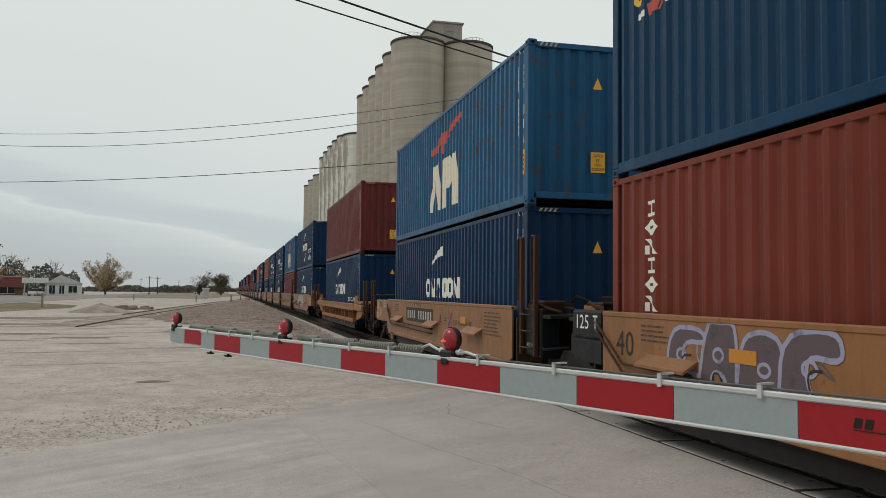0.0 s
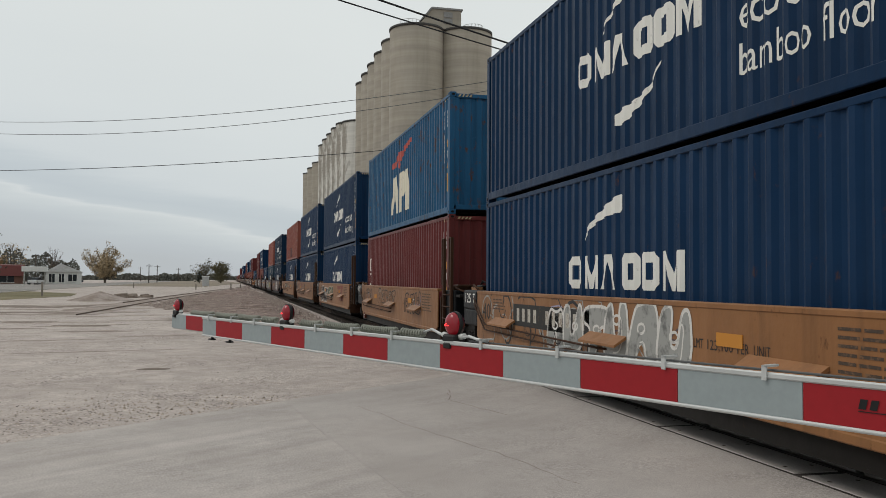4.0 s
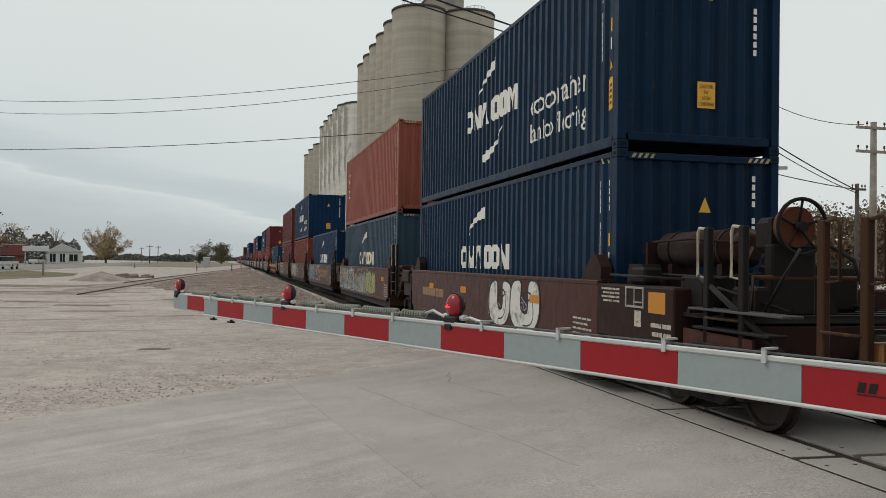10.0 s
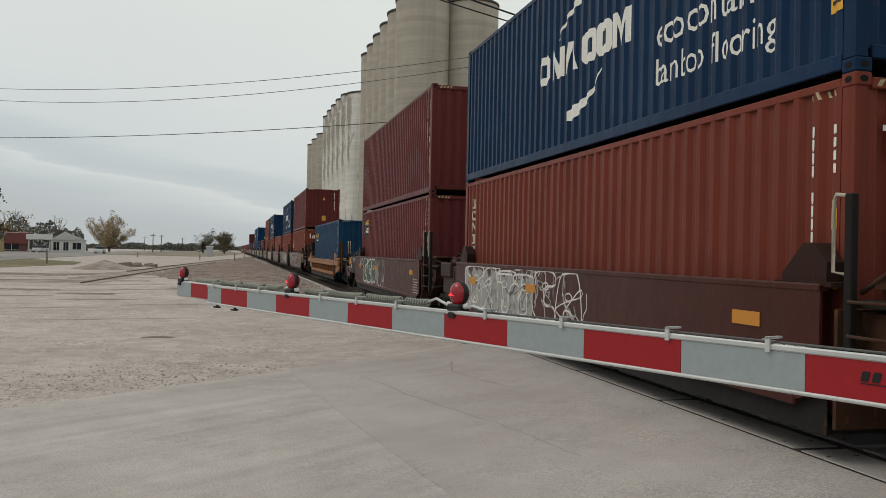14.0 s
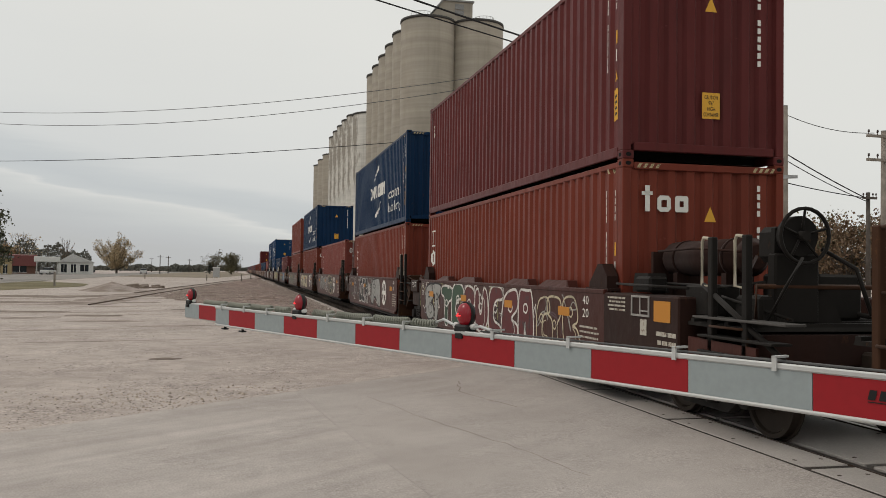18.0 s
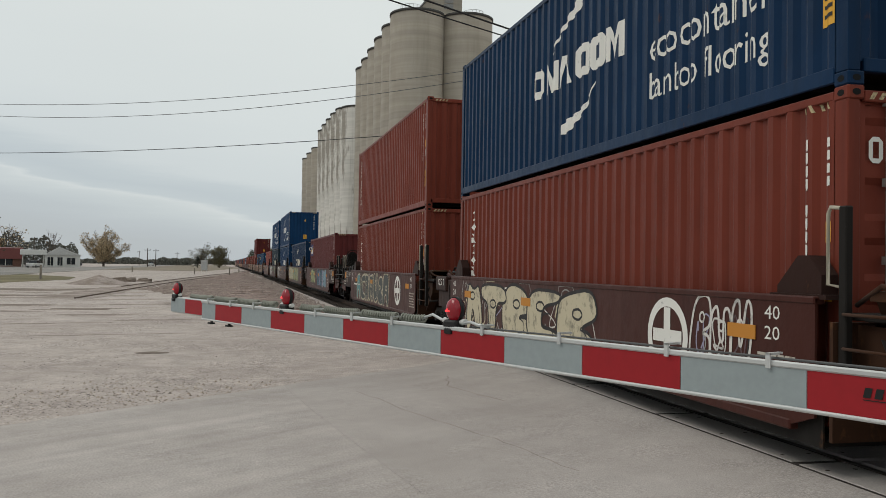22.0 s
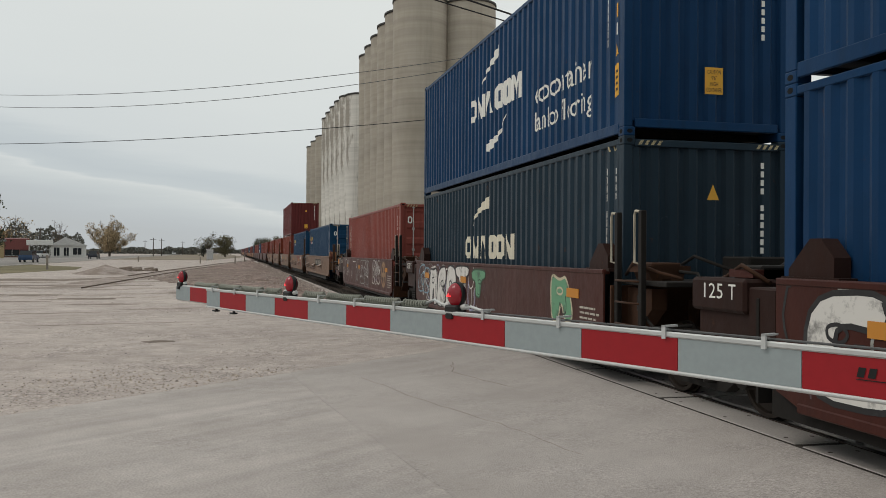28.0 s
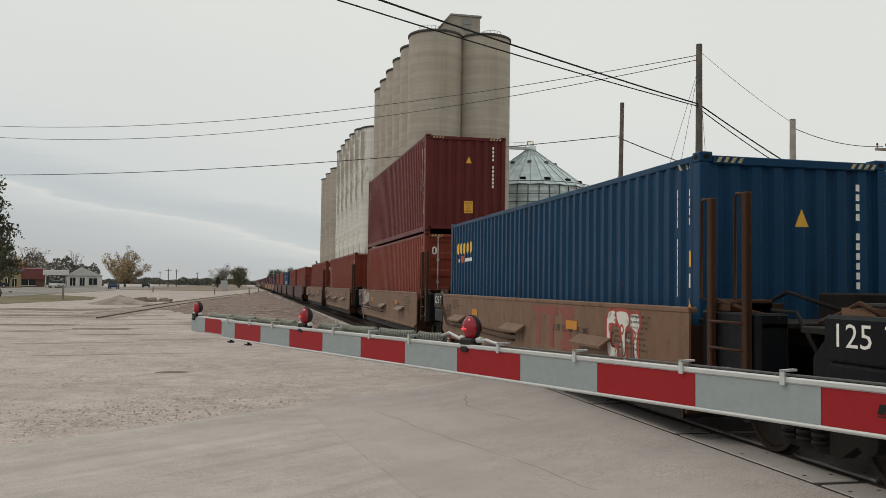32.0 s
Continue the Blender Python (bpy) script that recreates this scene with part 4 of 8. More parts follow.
def end_beam(bm):
    for x0, x1 in ((-SIDE_X, -1.2), (1.2, SIDE_X)):
        softbox(bm, x0, x1, -1.95, -0.06, 1.0, 1.235, 0.02)
    quadbox(bm, -0.45, 0.45, -3.1, -0.1, 0.66, 1.1)
    quadbox(bm, -1.2, 1.2, -2.0, -1.8, 0.95, 1.2)
    prism(bm, [(-1.3, 0.75), (-0.2, 0.62), (-0.2, 1.0), (-1.9, 1.0)], "x", -1.36, -1.28)


def end_platform(bm):
    out = [(-3.1, 1.18)]
    for i in range(9):
        y = -3.05 + i * 0.33
        out += [(y - 0.03, 1.22), (y - 0.03, 1.255), (y + 0.04, 1.255), (y + 0.04, 1.22)]
    prism(bm, out + [(-0.15, 1.22), (-0.15, 1.18)], "x", -1.35, 1.35)


def coupler(bm):
    softbox(bm, -0.12, 0.12, -3.95, -3.1, 0.74, 0.98, 0.03)
    softbox(bm, -0.22, 0.2, -4.0, -3.62, 0.68, 1.04, 0.05)
    pipe(bm, [(0.35, -3.1, 0.85), (0.4, -3.35, 0.55), (0.3, -3.7, 0.4), (0.15, -3.9, 0.6)], 0.025, 6)


def small_tank(bm):
    rod(bm, (-0.5, -2.55, 1.68), (-0.5, -3.5, 1.68), 0.2, 20)
    rod(bm, (-0.5, -2.48, 1.68), (-0.5, -2.55, 1.68), 0.14, 20, 0.2)
    rod(bm, (-0.5, -3.5, 1.68), (-0.5, -3.57, 1.68), 0.2, 20, 0.14)
    for y in (-2.75, -3.05):
        quadbox(bm, -0.65, -0.35, y - 0.03, y + 0.03, 1.2, 1.52)
    pipe(bm, [(-0.8, -2.9, 1.25), (-0.82, -2.95, 1.45), (-0.74, -3.0, 1.62), (-0.68, -3.05, 1.68)], 0.018, 6)
    pipe(bm, [(-0.8, -2.4, 1.25), (-0.84, -2.42, 1.4), (-0.76, -2.55, 1.6), (-0.68, -2.65, 1.66)], 0.018, 6)


def air_tank(bm):
    rod(bm, (-0.67, -0.48, 1.93), (-0.67, -2.12, 1.93), 0.215, 20)
    rod(bm, (-0.67, -0.38, 1.93), (-0.67, -0.48, 1.93), 0.13, 20, 0.215)
    rod(bm, (-0.67, -2.12, 1.93), (-0.67, -2.22, 1.93), 0.215, 20, 0.13)
    for y in (-0.75, -1.85):
        rod(bm, (-0.67, y - 0.025, 1.93), (-0.67, y + 0.025, 1.93), 0.228, 20)
        quadbox(bm, -0.85, -0.5, y - 0.05, y + 0.05, 1.25, 1.75)
    quadbox(bm, -0.95, -0.4, -0.36, -0.30, 1.3, 2.02)
    pipe(bm, [(-0.9, -2.5, 1.3), (-0.9, -2.4, 1.75), (-0.7, -2.25, 1.93)], 0.02, 6)
    pipe(bm, [(-0.95, -0.5, 2.02), (-0.95, -1.4, 2.04), (-0.92, -2.3, 1.98)], 0.016, 6)


def brake_wheel(bm):
    c, r = Vector((-0.77, -3.16, 2.12)), 0.27
    for i in range(24):
        a, b = 2 * math.pi * i / 24, 2 * math.pi * (i + 1) / 24
        rod(bm, c + Vector((r * math.cos(a), 0, r * math.sin(a))), c + Vector((r * math.cos(b), 0, r * math.sin(b))), 0.02, 6, caps=False)
    for i in range(5):
        a = 2 * math.pi * i / 5 + 0.3
        rod(bm, c + Vector((0, 0.06, 0)), c + Vector((r * math.cos(a), 0, r * math.sin(a))), 0.014, 6)
    rod(bm, c + Vector((0, 0.15, 0)), c + Vector((0, -0.03, 0)), 0.05, 10)


def brake_stand(bm):
    softbox(bm, -1.0, -0.5, -3.02, -2.88, 1.25, 1.95, 0.02)
    prism(bm, [(-1.0, 1.25), (-0.2, 1.25), (-0.5, 1.8), (-0.55, 2.2), (-0.98, 2.2)], "y", -2.98, -2.92)
    softbox(bm, -0.98, -0.56, -2.98, -2.66, 1.86, 2.22, 0.06)
    pipe(bm, [(-0.6, -2.9, 1.9), (-0.6, -2.6, 1.5), (-0.5, -1.6, 1.3)], 0.014, 6)
    pipe(bm, [(-0.5, -3.05, 2.0), (-0.3, -3.3, 1.8), (-0.25, -3.45, 1.35)], 0.022, 6)


def side_wheel(bm):
    c, r = Vector((-1.44, -2.5, 1.52)), 0.28
    for i in range(24):
        a, b = 2 * math.pi * i / 24, 2 * math.pi * (i + 1) / 24
        rod(bm, c + Vector((0, r * math.cos(a), r * math.sin(a))), c + Vector((0, r * math.cos(b), r * math.sin(b))), 0.02, 6, caps=False)
    for i in range(6):
        a = 2 * math.pi * i / 6
        rod(bm, c + Vector((0.05, 0, 0)), c + Vector((0, r * math.cos(a), r * math.sin(a))), 0.03, 6, 0.014)
    rod(bm, c + Vector((0.2, 0, 0)), c + Vector((0.03, 0, 0)), 0.12, 14)


def blob(cx, cz, rx, rz, rnd, n=14):
    ph, k = rnd.uniform(0, 6.28), rnd.choice((2, 3))
    return [(cx + rx * (1 + 0.18 * math.sin(k * a + ph)) * math.cos(a), cz + rz * (1 + 0.14 * math.cos(3 * a + ph)) * math.sin(a)) for a in [2 * math.pi * i / n for i in range(n)]]


def stroke_faces(pts, w, closed=False):
    """A band of even width along points, its pieces joined edge to edge."""
    n, left, right = len(pts), [], []
    for i, (a, b) in enumerate(pts):
        p = pts[i - 1] if i or closed else pts[0]
        q = pts[(i + 1) % n] if i < n - 1 or closed else pts[-1]
        dx, dz = q[0] - p[0], q[1] - p[1]
        k = w / 2 / max(1e-6, math.hypot(dx, dz))
        left.append((a - dz * k, b + dx * k))
        right.append((a + dz * k, b - dx * k))
    m = n if closed else n - 1
    return [[left[i], left[(i + 1) % n], right[(i + 1) % n], right[i]] for i in range(m)]


FORMS = ([(0, 0), (0.3, 0), (0.36, 0.36), (0.62, 0.36), (0.7, 0), (1, 0), (0.88, 1), (0.5, 1.04), (0.14, 0.96)],
         [(0, 0.08), (0.5, 0), (1, 0.12), (0.96, 0.42), (0.6, 0.5), (1.02, 0.6), (0.9, 1), (0.3, 1), (0.04, 0.8)],
         [(0, 0), (1, 0.04), (0.95, 0.3), (0.42, 0.3), (0.45, 0.7), (1.02, 0.72), (0.95, 1), (0.05, 0.97)],
         [(0.12, 0), (0.42, 0.02), (0.5, 0.5), (0.62, 0), (1, 0.05), (0.82, 1), (0.5, 0.86), (0.16, 1)],
         [(0.05, 0.2), (0.3, 0), (0.8, 0.03), (1, 0.3), (0.9, 0.95), (0.62, 1), (0.6, 0.4), (0.4, 0.4), (0.36, 1.02), (0.04, 0.92)],
         [(0, 0.7), (0.34, 0.66), (0.3, 0), (0.66, 0), (0.68, 0.62), (1, 0.7), (1.02, 1), (0, 1)])


def rounded(pts, closed=True):
    """Corners cut twice, so that a straight outline turns round."""
    for _ in range(2):
        out = []
        for i in range(len(pts) if closed else len(pts) - 1):
            (a, b), (c, e) = pts[i], pts[(i + 1) % len(pts)]
            out += [(a * 0.78 + c * 0.22, b * 0.78 + e * 0.22), (a * 0.22 + c * 0.78, b * 0.22 + e * 0.78)]
        pts = out
    return pts


def sprayed(parent, y_left, y_right, z0, z1, fill, line, seed, n=5):
    """Abstract sprayed forms side by side over older scrawls. They spell nothing."""
    rnd = random.Random(seed)
    floor = parent.get("sill_foot", 0.53) + 0.01
    z0 = floor if z0 < 0.62 else z0
    step = (y_left - y_right) / n
    lab = f"{fill or 'thin'} and {line} abstract spray graffiti"
    slant = rnd.uniform(-0.12, 0.2)
    wide = max(0.012, min(0.05 if fill else 0.034, 0.06 * (z1 - z0)))
    for i in range(n):
        form = rnd.choice(FORMS)
        w, h, u0 = step * rnd.uniform(1.0, 1.18), (z1 - z0) * rnd.uniform(0.86, 1.0), y_left - step * i
        zb = z0 + rnd.uniform(0, 0.08) * (z1 - z0)

        def put(a, b):
            return u0 - w * a - slant * (b - 0.5) * h, min(1.475, max(floor, zb + h * b))
        o = rounded([put(a + rnd.uniform(-0.07, 0.07), b + rnd.uniform(-0.06, 0.06)) for a, b in form])
        base = -SIDE_X - 0.004 - 0.0016 * (i % 2)
        under = [put(rnd.uniform(-0.1, 1.1), rnd.uniform(-0.05, 1.05)) for _ in range(7)]
        piece("graffiti", ("spray_under", parent.name, seed, i), side_paint(stroke_faces(rounded(under, False), min(0.022, 0.03 * (z1 - z0))), base + 0.002), SPRAY[rnd.choice(("grey", "white", "lilac", "mauve"))], parent, "faded older spray scrawl")
        if fill:
            piece("graffiti", ("spray_fill", parent.name, seed, i), side_paint([o], base), SPRAY[fill], parent, lab)
        piece("graffiti", ("spray_line", parent.name, seed, i), side_paint(stroke_faces(o, wide, True), base - 0.0006), SPRAY[line], parent, lab)
        cx, cz = rnd.uniform(0.4, 0.6), rnd.uniform(0.55, 0.72)
        eye = rounded([put(cx + 0.14 * math.cos(k * 1.26) , cz + 0.09 * math.sin(k * 1.26)) for k in range(5)])
        piece("graffiti", ("spray_eye", parent.name, seed, i), side_paint(stroke_faces(eye, wide * 0.7, True), base - 0.0009), SPRAY[line], parent, lab)
        inner = rounded([put(0.5 + (a - 0.5) * 0.62 + rnd.uniform(-0.05, 0.05), 0.45 + (b - 0.5) * 0.62) for a, b in form[1:6]], False)
        piece("graffiti", ("spray_inner", parent.name, seed, i), side_paint(stroke_faces(inner, wide * 0.5), base - 0.0011), SPRAY[rnd.choice((line, "black", "grey"))], parent, lab)


BROWN_REFLECTORS = {8: (2.41, 6.71, 9.63), 10: (2.25, 5.54, 7.42, 9.53), 12: (1.1, 7.1, 10.77), 14: (1.46, 4.17, 7.37, 10.6), 19: (1.1, 4.89, 6.87, 9.34)}


def well_car(index, body, near, far, low=False, detail=True, y=None):
    """One unit of a container well car. near and far: 'joint' where it shares a truck with the next unit, 'end' where it is coupled."""
    tone = {"buff_yellow_paint": "buff-yellow", "dirty_buff_paint": "grimy faded buff", "brown_car_paint": "mineral-brown", "yellow_ochre_paint": "ochre-yellow"}[body.name]
    ob = thing("well_car", f"{tone} steel container well car unit with grimy rusted ends", "rail car", group="well cars of the train")
    buff = body is not BROWN
    if low:
        for sx in (-1, 1):
            piece("side_sill", ("low_sill", sx), sill_plate(sx, -0.05, 12.25, 1.03, 1.235), body, ob)
            # panel coloured dark brown to paint in the shadow below the sill
            piece("side_panel", ("low_panel", sx), lambda bm, sx=sx: quadbox(bm, *sorted((sx * 1.33, sx * 1.30)), 0.0, 12.2, 0.40, 1.05), DARKBROWN, ob)
            piece("side_pipe", ("low_pipe", sx), lambda bm, sx=sx: rod(bm, (sx * 1.40, 0.2, 0.92), (sx * 1.40, 12.0, 0.84), 0.016, 6), RUSTY, ob)
            for i in range(11):
                piece("rib", ("rib", sx, i), rib(sx, 0.5 + 1.12 * i), body, ob)
            piece("bottom_chord", ("low_chord", sx), lambda bm, sx=sx: softbox(bm, *sorted((sx * 1.44, sx * 1.31)), 0.3, 11.9, 0.52, 0.66, 0.012), body, ob)
        for yb in (-0.35,):
            for f in (0, 1):
                piece("cone_bracket", ("cone", yb, f), ended(cone_bracket(yb), f), body, ob)
    else:
        y0 = (-0.2 if body is BUFF_OLD else 0.08) if near == "joint" else (-1.9 if index == 24 else 0.02)
        y1 = 11.95 if far == "joint" else 12.17
        foot = 0.53 if buff or index < 13 else 0.43
        ob["sill_foot"] = foot
        for sx in (-1, 1):
            piece("side_sill", ("sill", sx, y0, y1, foot), sill_plate(sx, y0, y1, foot), body, ob)
        if index == 14 and detail:
            for yy, wide in ((2.1, 0.62), (3.9, 0.62), (7.4, 0.7), (9.6, 0.55)):
                piece("guide_flap", ("flap", yy, wide), side_flap(yy, wide), body, ob)
        if buff and detail:
            for q, zz in ((0, 0.90), (1, 0.80)):
                piece("brake_pipe", ("side_pipe", q), lambda bm: pipe(bm, [(-SIDE_X + 0.02, 12.3, zz + 0.5), (-SIDE_X - 0.04, 12.0, zz + 0.42), (-SIDE_X - 0.045, 11.3, zz), (-SIDE_X - 0.045, 6.2, zz - 0.04), (-SIDE_X + 0.01, 6.0, zz - 0.04)], 0.016, 6), RUSTY, ob)
            jp = piece("jacking_plate", ("jack", 11.2), jack_plate(11.2), BRAKERED, ob, "rust-red jacking-point plate")
            piece("jack_words", ("jackw", 11.2), side_paint(on_side(bar_rows(0, 0.26, 0.38, 0.52, 2, 3, 0.4, 1), 11.33), -SIDE_X - 0.023), DULLWHITE, jp)
            for yy in (2.4, 6.0, 10.2):
                piece("hinged_plate", ("plate", yy), hinged_plate(yy), body, ob)
    piece("well_floor", "well_floor", well_floor, DARKSTEEL, ob)
    for sx in (-1, 1):
        piece("well_side", ("well_side", sx), lambda bm: quadbox(bm, *sorted((sx * 1.375, sx * 1.39)), 0.06, 12.1, 0.28, 0.56), DARKSTEEL, ob)
    for k, kind in ((0, near), (1, far)):
        if kind == "joint":
            piece("end_frame", ("tub_end", k), ended(tub_end, k), RUSTY if k == 0 else DARKSTEEL, ob)
            if detail:
                piece("end_deck", ("deck", k), ended(end_deck, k), DARKSTEEL, ob)
                for fx in (-1.3, 0.6):
                    piece("top_fitting", ("fitting", k, fx), ended(top_fitting(fx), k), body if k else RUSTY, ob)
                piece("brake_pipe", ("bpipe", k), ended(lambda bm: pipe(bm, [(-0.9, -1.6, 1.1), (-0.85, -1.2, 1.5), (-0.8, -0.2, 1.52)], 0.02, 6), k), DARKSTEEL, ob)
            if detail:
                for q, pts in enumerate(([(-1.25, -0.15, 1.46), (-1.32, -0.5, 1.62), (-1.2, -0.95, 1.5), (-1.1, -1.3, 1.44)], [(-1.1, -0.2, 1.3), (-1.3, -0.6, 1.05), (-1.3, -1.0, 0.85), (-1.0, -1.35, 0.9)], [(-0.5, -0.1, 1.55), (-0.6, -0.7, 1.7), (-0.4, -1.4, 1.5)])):
                    piece("air_hose", ("jhose", k, q), ended(lambda bm: pipe(bm, pts, 0.022, 6), k), DARKSTEEL if q else RUSTY, ob)
                for q, (a, b, c, e, z0, z1) in enumerate(((-1.2, -0.8, -0.75, -0.35, 1.4, 1.62), (-0.1, 0.4, -1.1, -0.5, 1.4, 1.7))):
                    piece("bracket_box", ("jbox", k, q), ended(lambda bm: softbox(bm, a, b, c, e, z0, z1, 0.02), k), RUSTY if k == q else DARKSTEEL, ob)
            if k == 0 and detail:
                top = 2.68 if buff else 2.25
                ya, yb = (-0.5, -1.15) if body is BUFF_OLD else (-0.16, -0.82)
                for yy in (ya, yb):
                    piece("guard_post", ("post", yy, top), guard_post(yy, top), RUSTY if buff else DARKSTEEL, ob)
                    piece("hand_rail", ("rail", yy, top), hand_rail(yy, top), RUSTY if buff else RAILCREAM, ob)
                if buff:
                    jb = piece("jacking_box", ("jacking_box", ya), lambda bm: softbox(bm, -1.32, -1.0, yb - 0.15, ya + 0.28, 0.72, 1.49, 0.02), BLACKBOX, ob, "black end box below the ladder")
                    piece("lettering", ("jack_here", ya), side_paint(on_side(set_text("JACK HERE", 0, 0.86, 0.07, 0.42), ya - 0.12), -1.324), DULLWHITE, jb, "small white stencilled lettering")
                for z in (0.85, 1.12, 1.39):
                    piece("step_rung", ("rung", z, ya), step_rung(ya, yb, z), RUSTY, ob)
            if k == 1:
                cb = piece("capacity_box", ("capacity_box", buff), capacity_box if buff else capacity_plate, BLACKBOX if buff else DARKBROWN, ob)
                if detail:
                    for w, yl, wide in ((("125", 12.78, 0.40), ("T", 12.24, 0.14)) if buff else (("125", 13.12, 0.34), ("T", 12.68, 0.12)) if index > 13 else ()):
                        piece("lettering", ("cap", w, buff), side_paint(on_side(set_text(w, 0, 1.27 if buff else 1.29, 0.19 if buff else 0.15, wide), yl), -SIDE_X - 0.014), WHITE, cb, "white stencilled lettering")
        else:
            piece("end_frame", ("end_box", k, low, index == 24), ended(end_beam if low else end_box_inset if index == 24 and k == 0 else end_box, k), body if buff else DARKBROWN, ob)
            piece("end_platform", ("platform", k), ended(end_platform, k), DARKSTEEL, ob)
            for q, pts in enumerate(([(-1.2, -3.0, 1.2), (-1.2, -3.0, 1.62), (1.2, -3.0, 1.62), (1.2, -3.0, 1.2)], [(-0.7, -2.9, 1.3), (-0.7, -0.3, 1.42)], [(0.3, -2.9, 1.3), (0.3, -0.3, 1.5)])):
                piece("brake_pipe", ("epipe", k, q), ended(lambda bm, pts=pts: pipe(bm, pts, 0.028, 6), k), RUSTY if q == 0 else DARKSTEEL, ob)
            piece("coupler", ("coupler", k), ended(coupler, k), CAST, ob)
            if detail:
                ya, yb = (-3.05, -3.55) if buff and not low else ((-2.15, -2.8) if buff else (-2.48, -3.10))
                for yy in (ya, yb):
                    piece("guard_post", ("epost", yy, k), ended(guard_post(yy, 2.12), k), RUSTY if buff else DARKSTEEL, ob)
                    piece("hand_rail", ("erail", yy, k, buff), ended(hand_rail(yy, 2.12), k), RUSTY if buff else RAILCREAM, ob)
                for z in (0.9, 1.2):
                    piece("step_rung", ("erung", z, k, ya), ended(step_rung(ya, yb, z), k), RUSTY, ob)
                if low:
                    if k:
                        piece("air_tank", ("air_tank", k), ended(small_tank, k), RUSTY, ob, "rusty brown air tank")
                    continue
                if index != 24:
                    piece("placard", ("placard", k), ended(placard_frame, k), LOCKBAR, ob, "grey placard frame")
                    piece("reflector", ("ereflect", k), ended(lambda bm: quadbox(bm, -SIDE_X - 0.006, -SIDE_X - 0.001, -1.77, -1.38, 1.18, 1.42), k), AMBER, ob, "amber reflector panel")
                    piece("notice", ("notice", k), ended(side_paint([box_face(-1.2, -1.03, 1.0, 1.19)]), k), DULLWHITE, ob, "torn white paper notice")
                    tagged(piece("stencil_text", ("endbars", k), ended(side_paint(bar_rows(-0.62, -0.08, 1.26, 1.46, 4, 8, 0.5, 3) + bar_rows(-1.9, -1.4, 0.92, 1.12, 2, 9, 0.5, 2)), k), DULLWHITE, ob), "rows of tiny stencilled bars", kind="stuff")
                if not buff:
                    for q, (yy, zz, deep) in enumerate(((-2.2, 1.27, 1.6), (-2.3, 1.08, 1.3), (-2.3, 0.92, 1.1))):
                        piece("side_step", ("side_step", k, q), ended(lambda bm: softbox(bm, -1.44, -1.22, yy - deep, yy, zz, zz + 0.025, 0.006), k), STEPSTEEL if q == 0 else DARKSTEEL, ob, "worn steel step board")
                    piece("side_apron", ("apron", k), ended(lambda bm: prism(bm, [(-2.05, 0.62), (-3.1, 0.7), (-3.3, 0.86), (-3.3, 1.04), (-2.05, 1.06)], "x", -1.40, -1.37), k), BROWN, ob, "brown apron plate under the steps")
                    for q, pts in enumerate(([(-1.36, -2.3, 1.62), (-1.36, -3.75, 0.92)], [(-0.9, -0.3, 1.62), (-1.1, -2.3, 1.60), (-1.1, -3.0, 1.66)], [(-1.2, -3.2, 1.3), (-1.15, -3.4, 1.62), (-0.9, -3.3, 1.9)], [(-1.0, -2.2, 1.28), (-1.2, -2.4, 1.5), (-1.15, -2.8, 1.42), (-1.0, -3.3, 1.3)], [(-1.43, -0.3, 1.60), (-1.43, -2.1, 1.58)])):
                        piece("brake_pipe", ("clutter", k, q), ended(lambda bm: pipe(bm, pts, 0.03 if q == 0 else 0.017, 6), k), DARKSTEEL, ob)
                    for q, (a, b, c, e, z0, z1) in enumerate(((-1.25, -0.85, -2.2, -1.7, 1.27, 1.62), (-1.15, -0.7, -3.0, -2.55, 1.25, 1.52), (-0.2, 0.35, -2.6, -1.6, 1.26, 1.75), (-1.3, -1.05, -0.95, -0.55, 1.5, 1.70))):
                        piece("equipment_box", ("ebox", k, q), ended(lambda bm: softbox(bm, a, b, c, e, z0, z1, 0.03), k), DARKSTEEL, ob, "grimy brake equipment box")
                if k == 0 and (buff and not low):
                    st = piece("brake_stand", "brake_box", lambda bm: (softbox(bm, -1.42, -0.95, -2.05, -1.4, 1.5, 1.74, 0.02), softbox(bm, -1.3, -0.9, -2.9, -2.05, 0.95, 1.62, 0.05)), BUFF, ob)
                    piece("brake_wheel", "side_wheel", side_wheel, BRAKERED, st)
                elif k == 0:
                    piece("air_tank", "air_tank", air_tank, RUSTY if buff else DARKBROWN, ob, "grimy brown air tank")
                    st = piece("brake_stand", "brake_stand", brake_stand, RUSTY if buff else DARKSTEEL, ob)
                    piece("brake_wheel", "brake_wheel", brake_wheel, DARKSTEEL, st)
                    piece("brake_disc", "brake_disc", lambda bm: rod(bm, (-0.77, -3.09, 2.12), (-0.77, -2.98, 2.12), 0.2, 22), BRAKERED if index == 8 else DARKSTEEL, st, "round brake housing")
                    piece("vent_box", "vent_box", lambda bm: prism(bm, [(-0.28, 1.5), (-0.8, 1.5), (-0.7, 1.74), (-0.34, 1.74)], "x", -1.2, -0.95), DARKSTEEL, ob, "small dark sheet-metal hood")
    truck(ob, -1.6 if near == "joint" else -1.75)
    if far == "end":
        truck(ob, LONG + 1.75)
    if detail and not low:
        for i, yy in enumerate((() if index == 24 else (3.25,) if index in (1, 3, 7) else (5.2, 8.85) if index == 6 else (3.25, 8.85)) if buff else BROWN_REFLECTORS.get(index, (1.1, 7.1, 10.6))):
            piece("reflector", ("reflector", yy), reflector(yy), AMBER, ob, "amber reflector strip")
        if not buff:
            piece("corner_guide", ("guide", 0.4), corner_guide(0.4), DARKBROWN, ob)
            piece("corner_guide", ("guide", 11.6), corner_guide(11.6), DARKBROWN, ob)
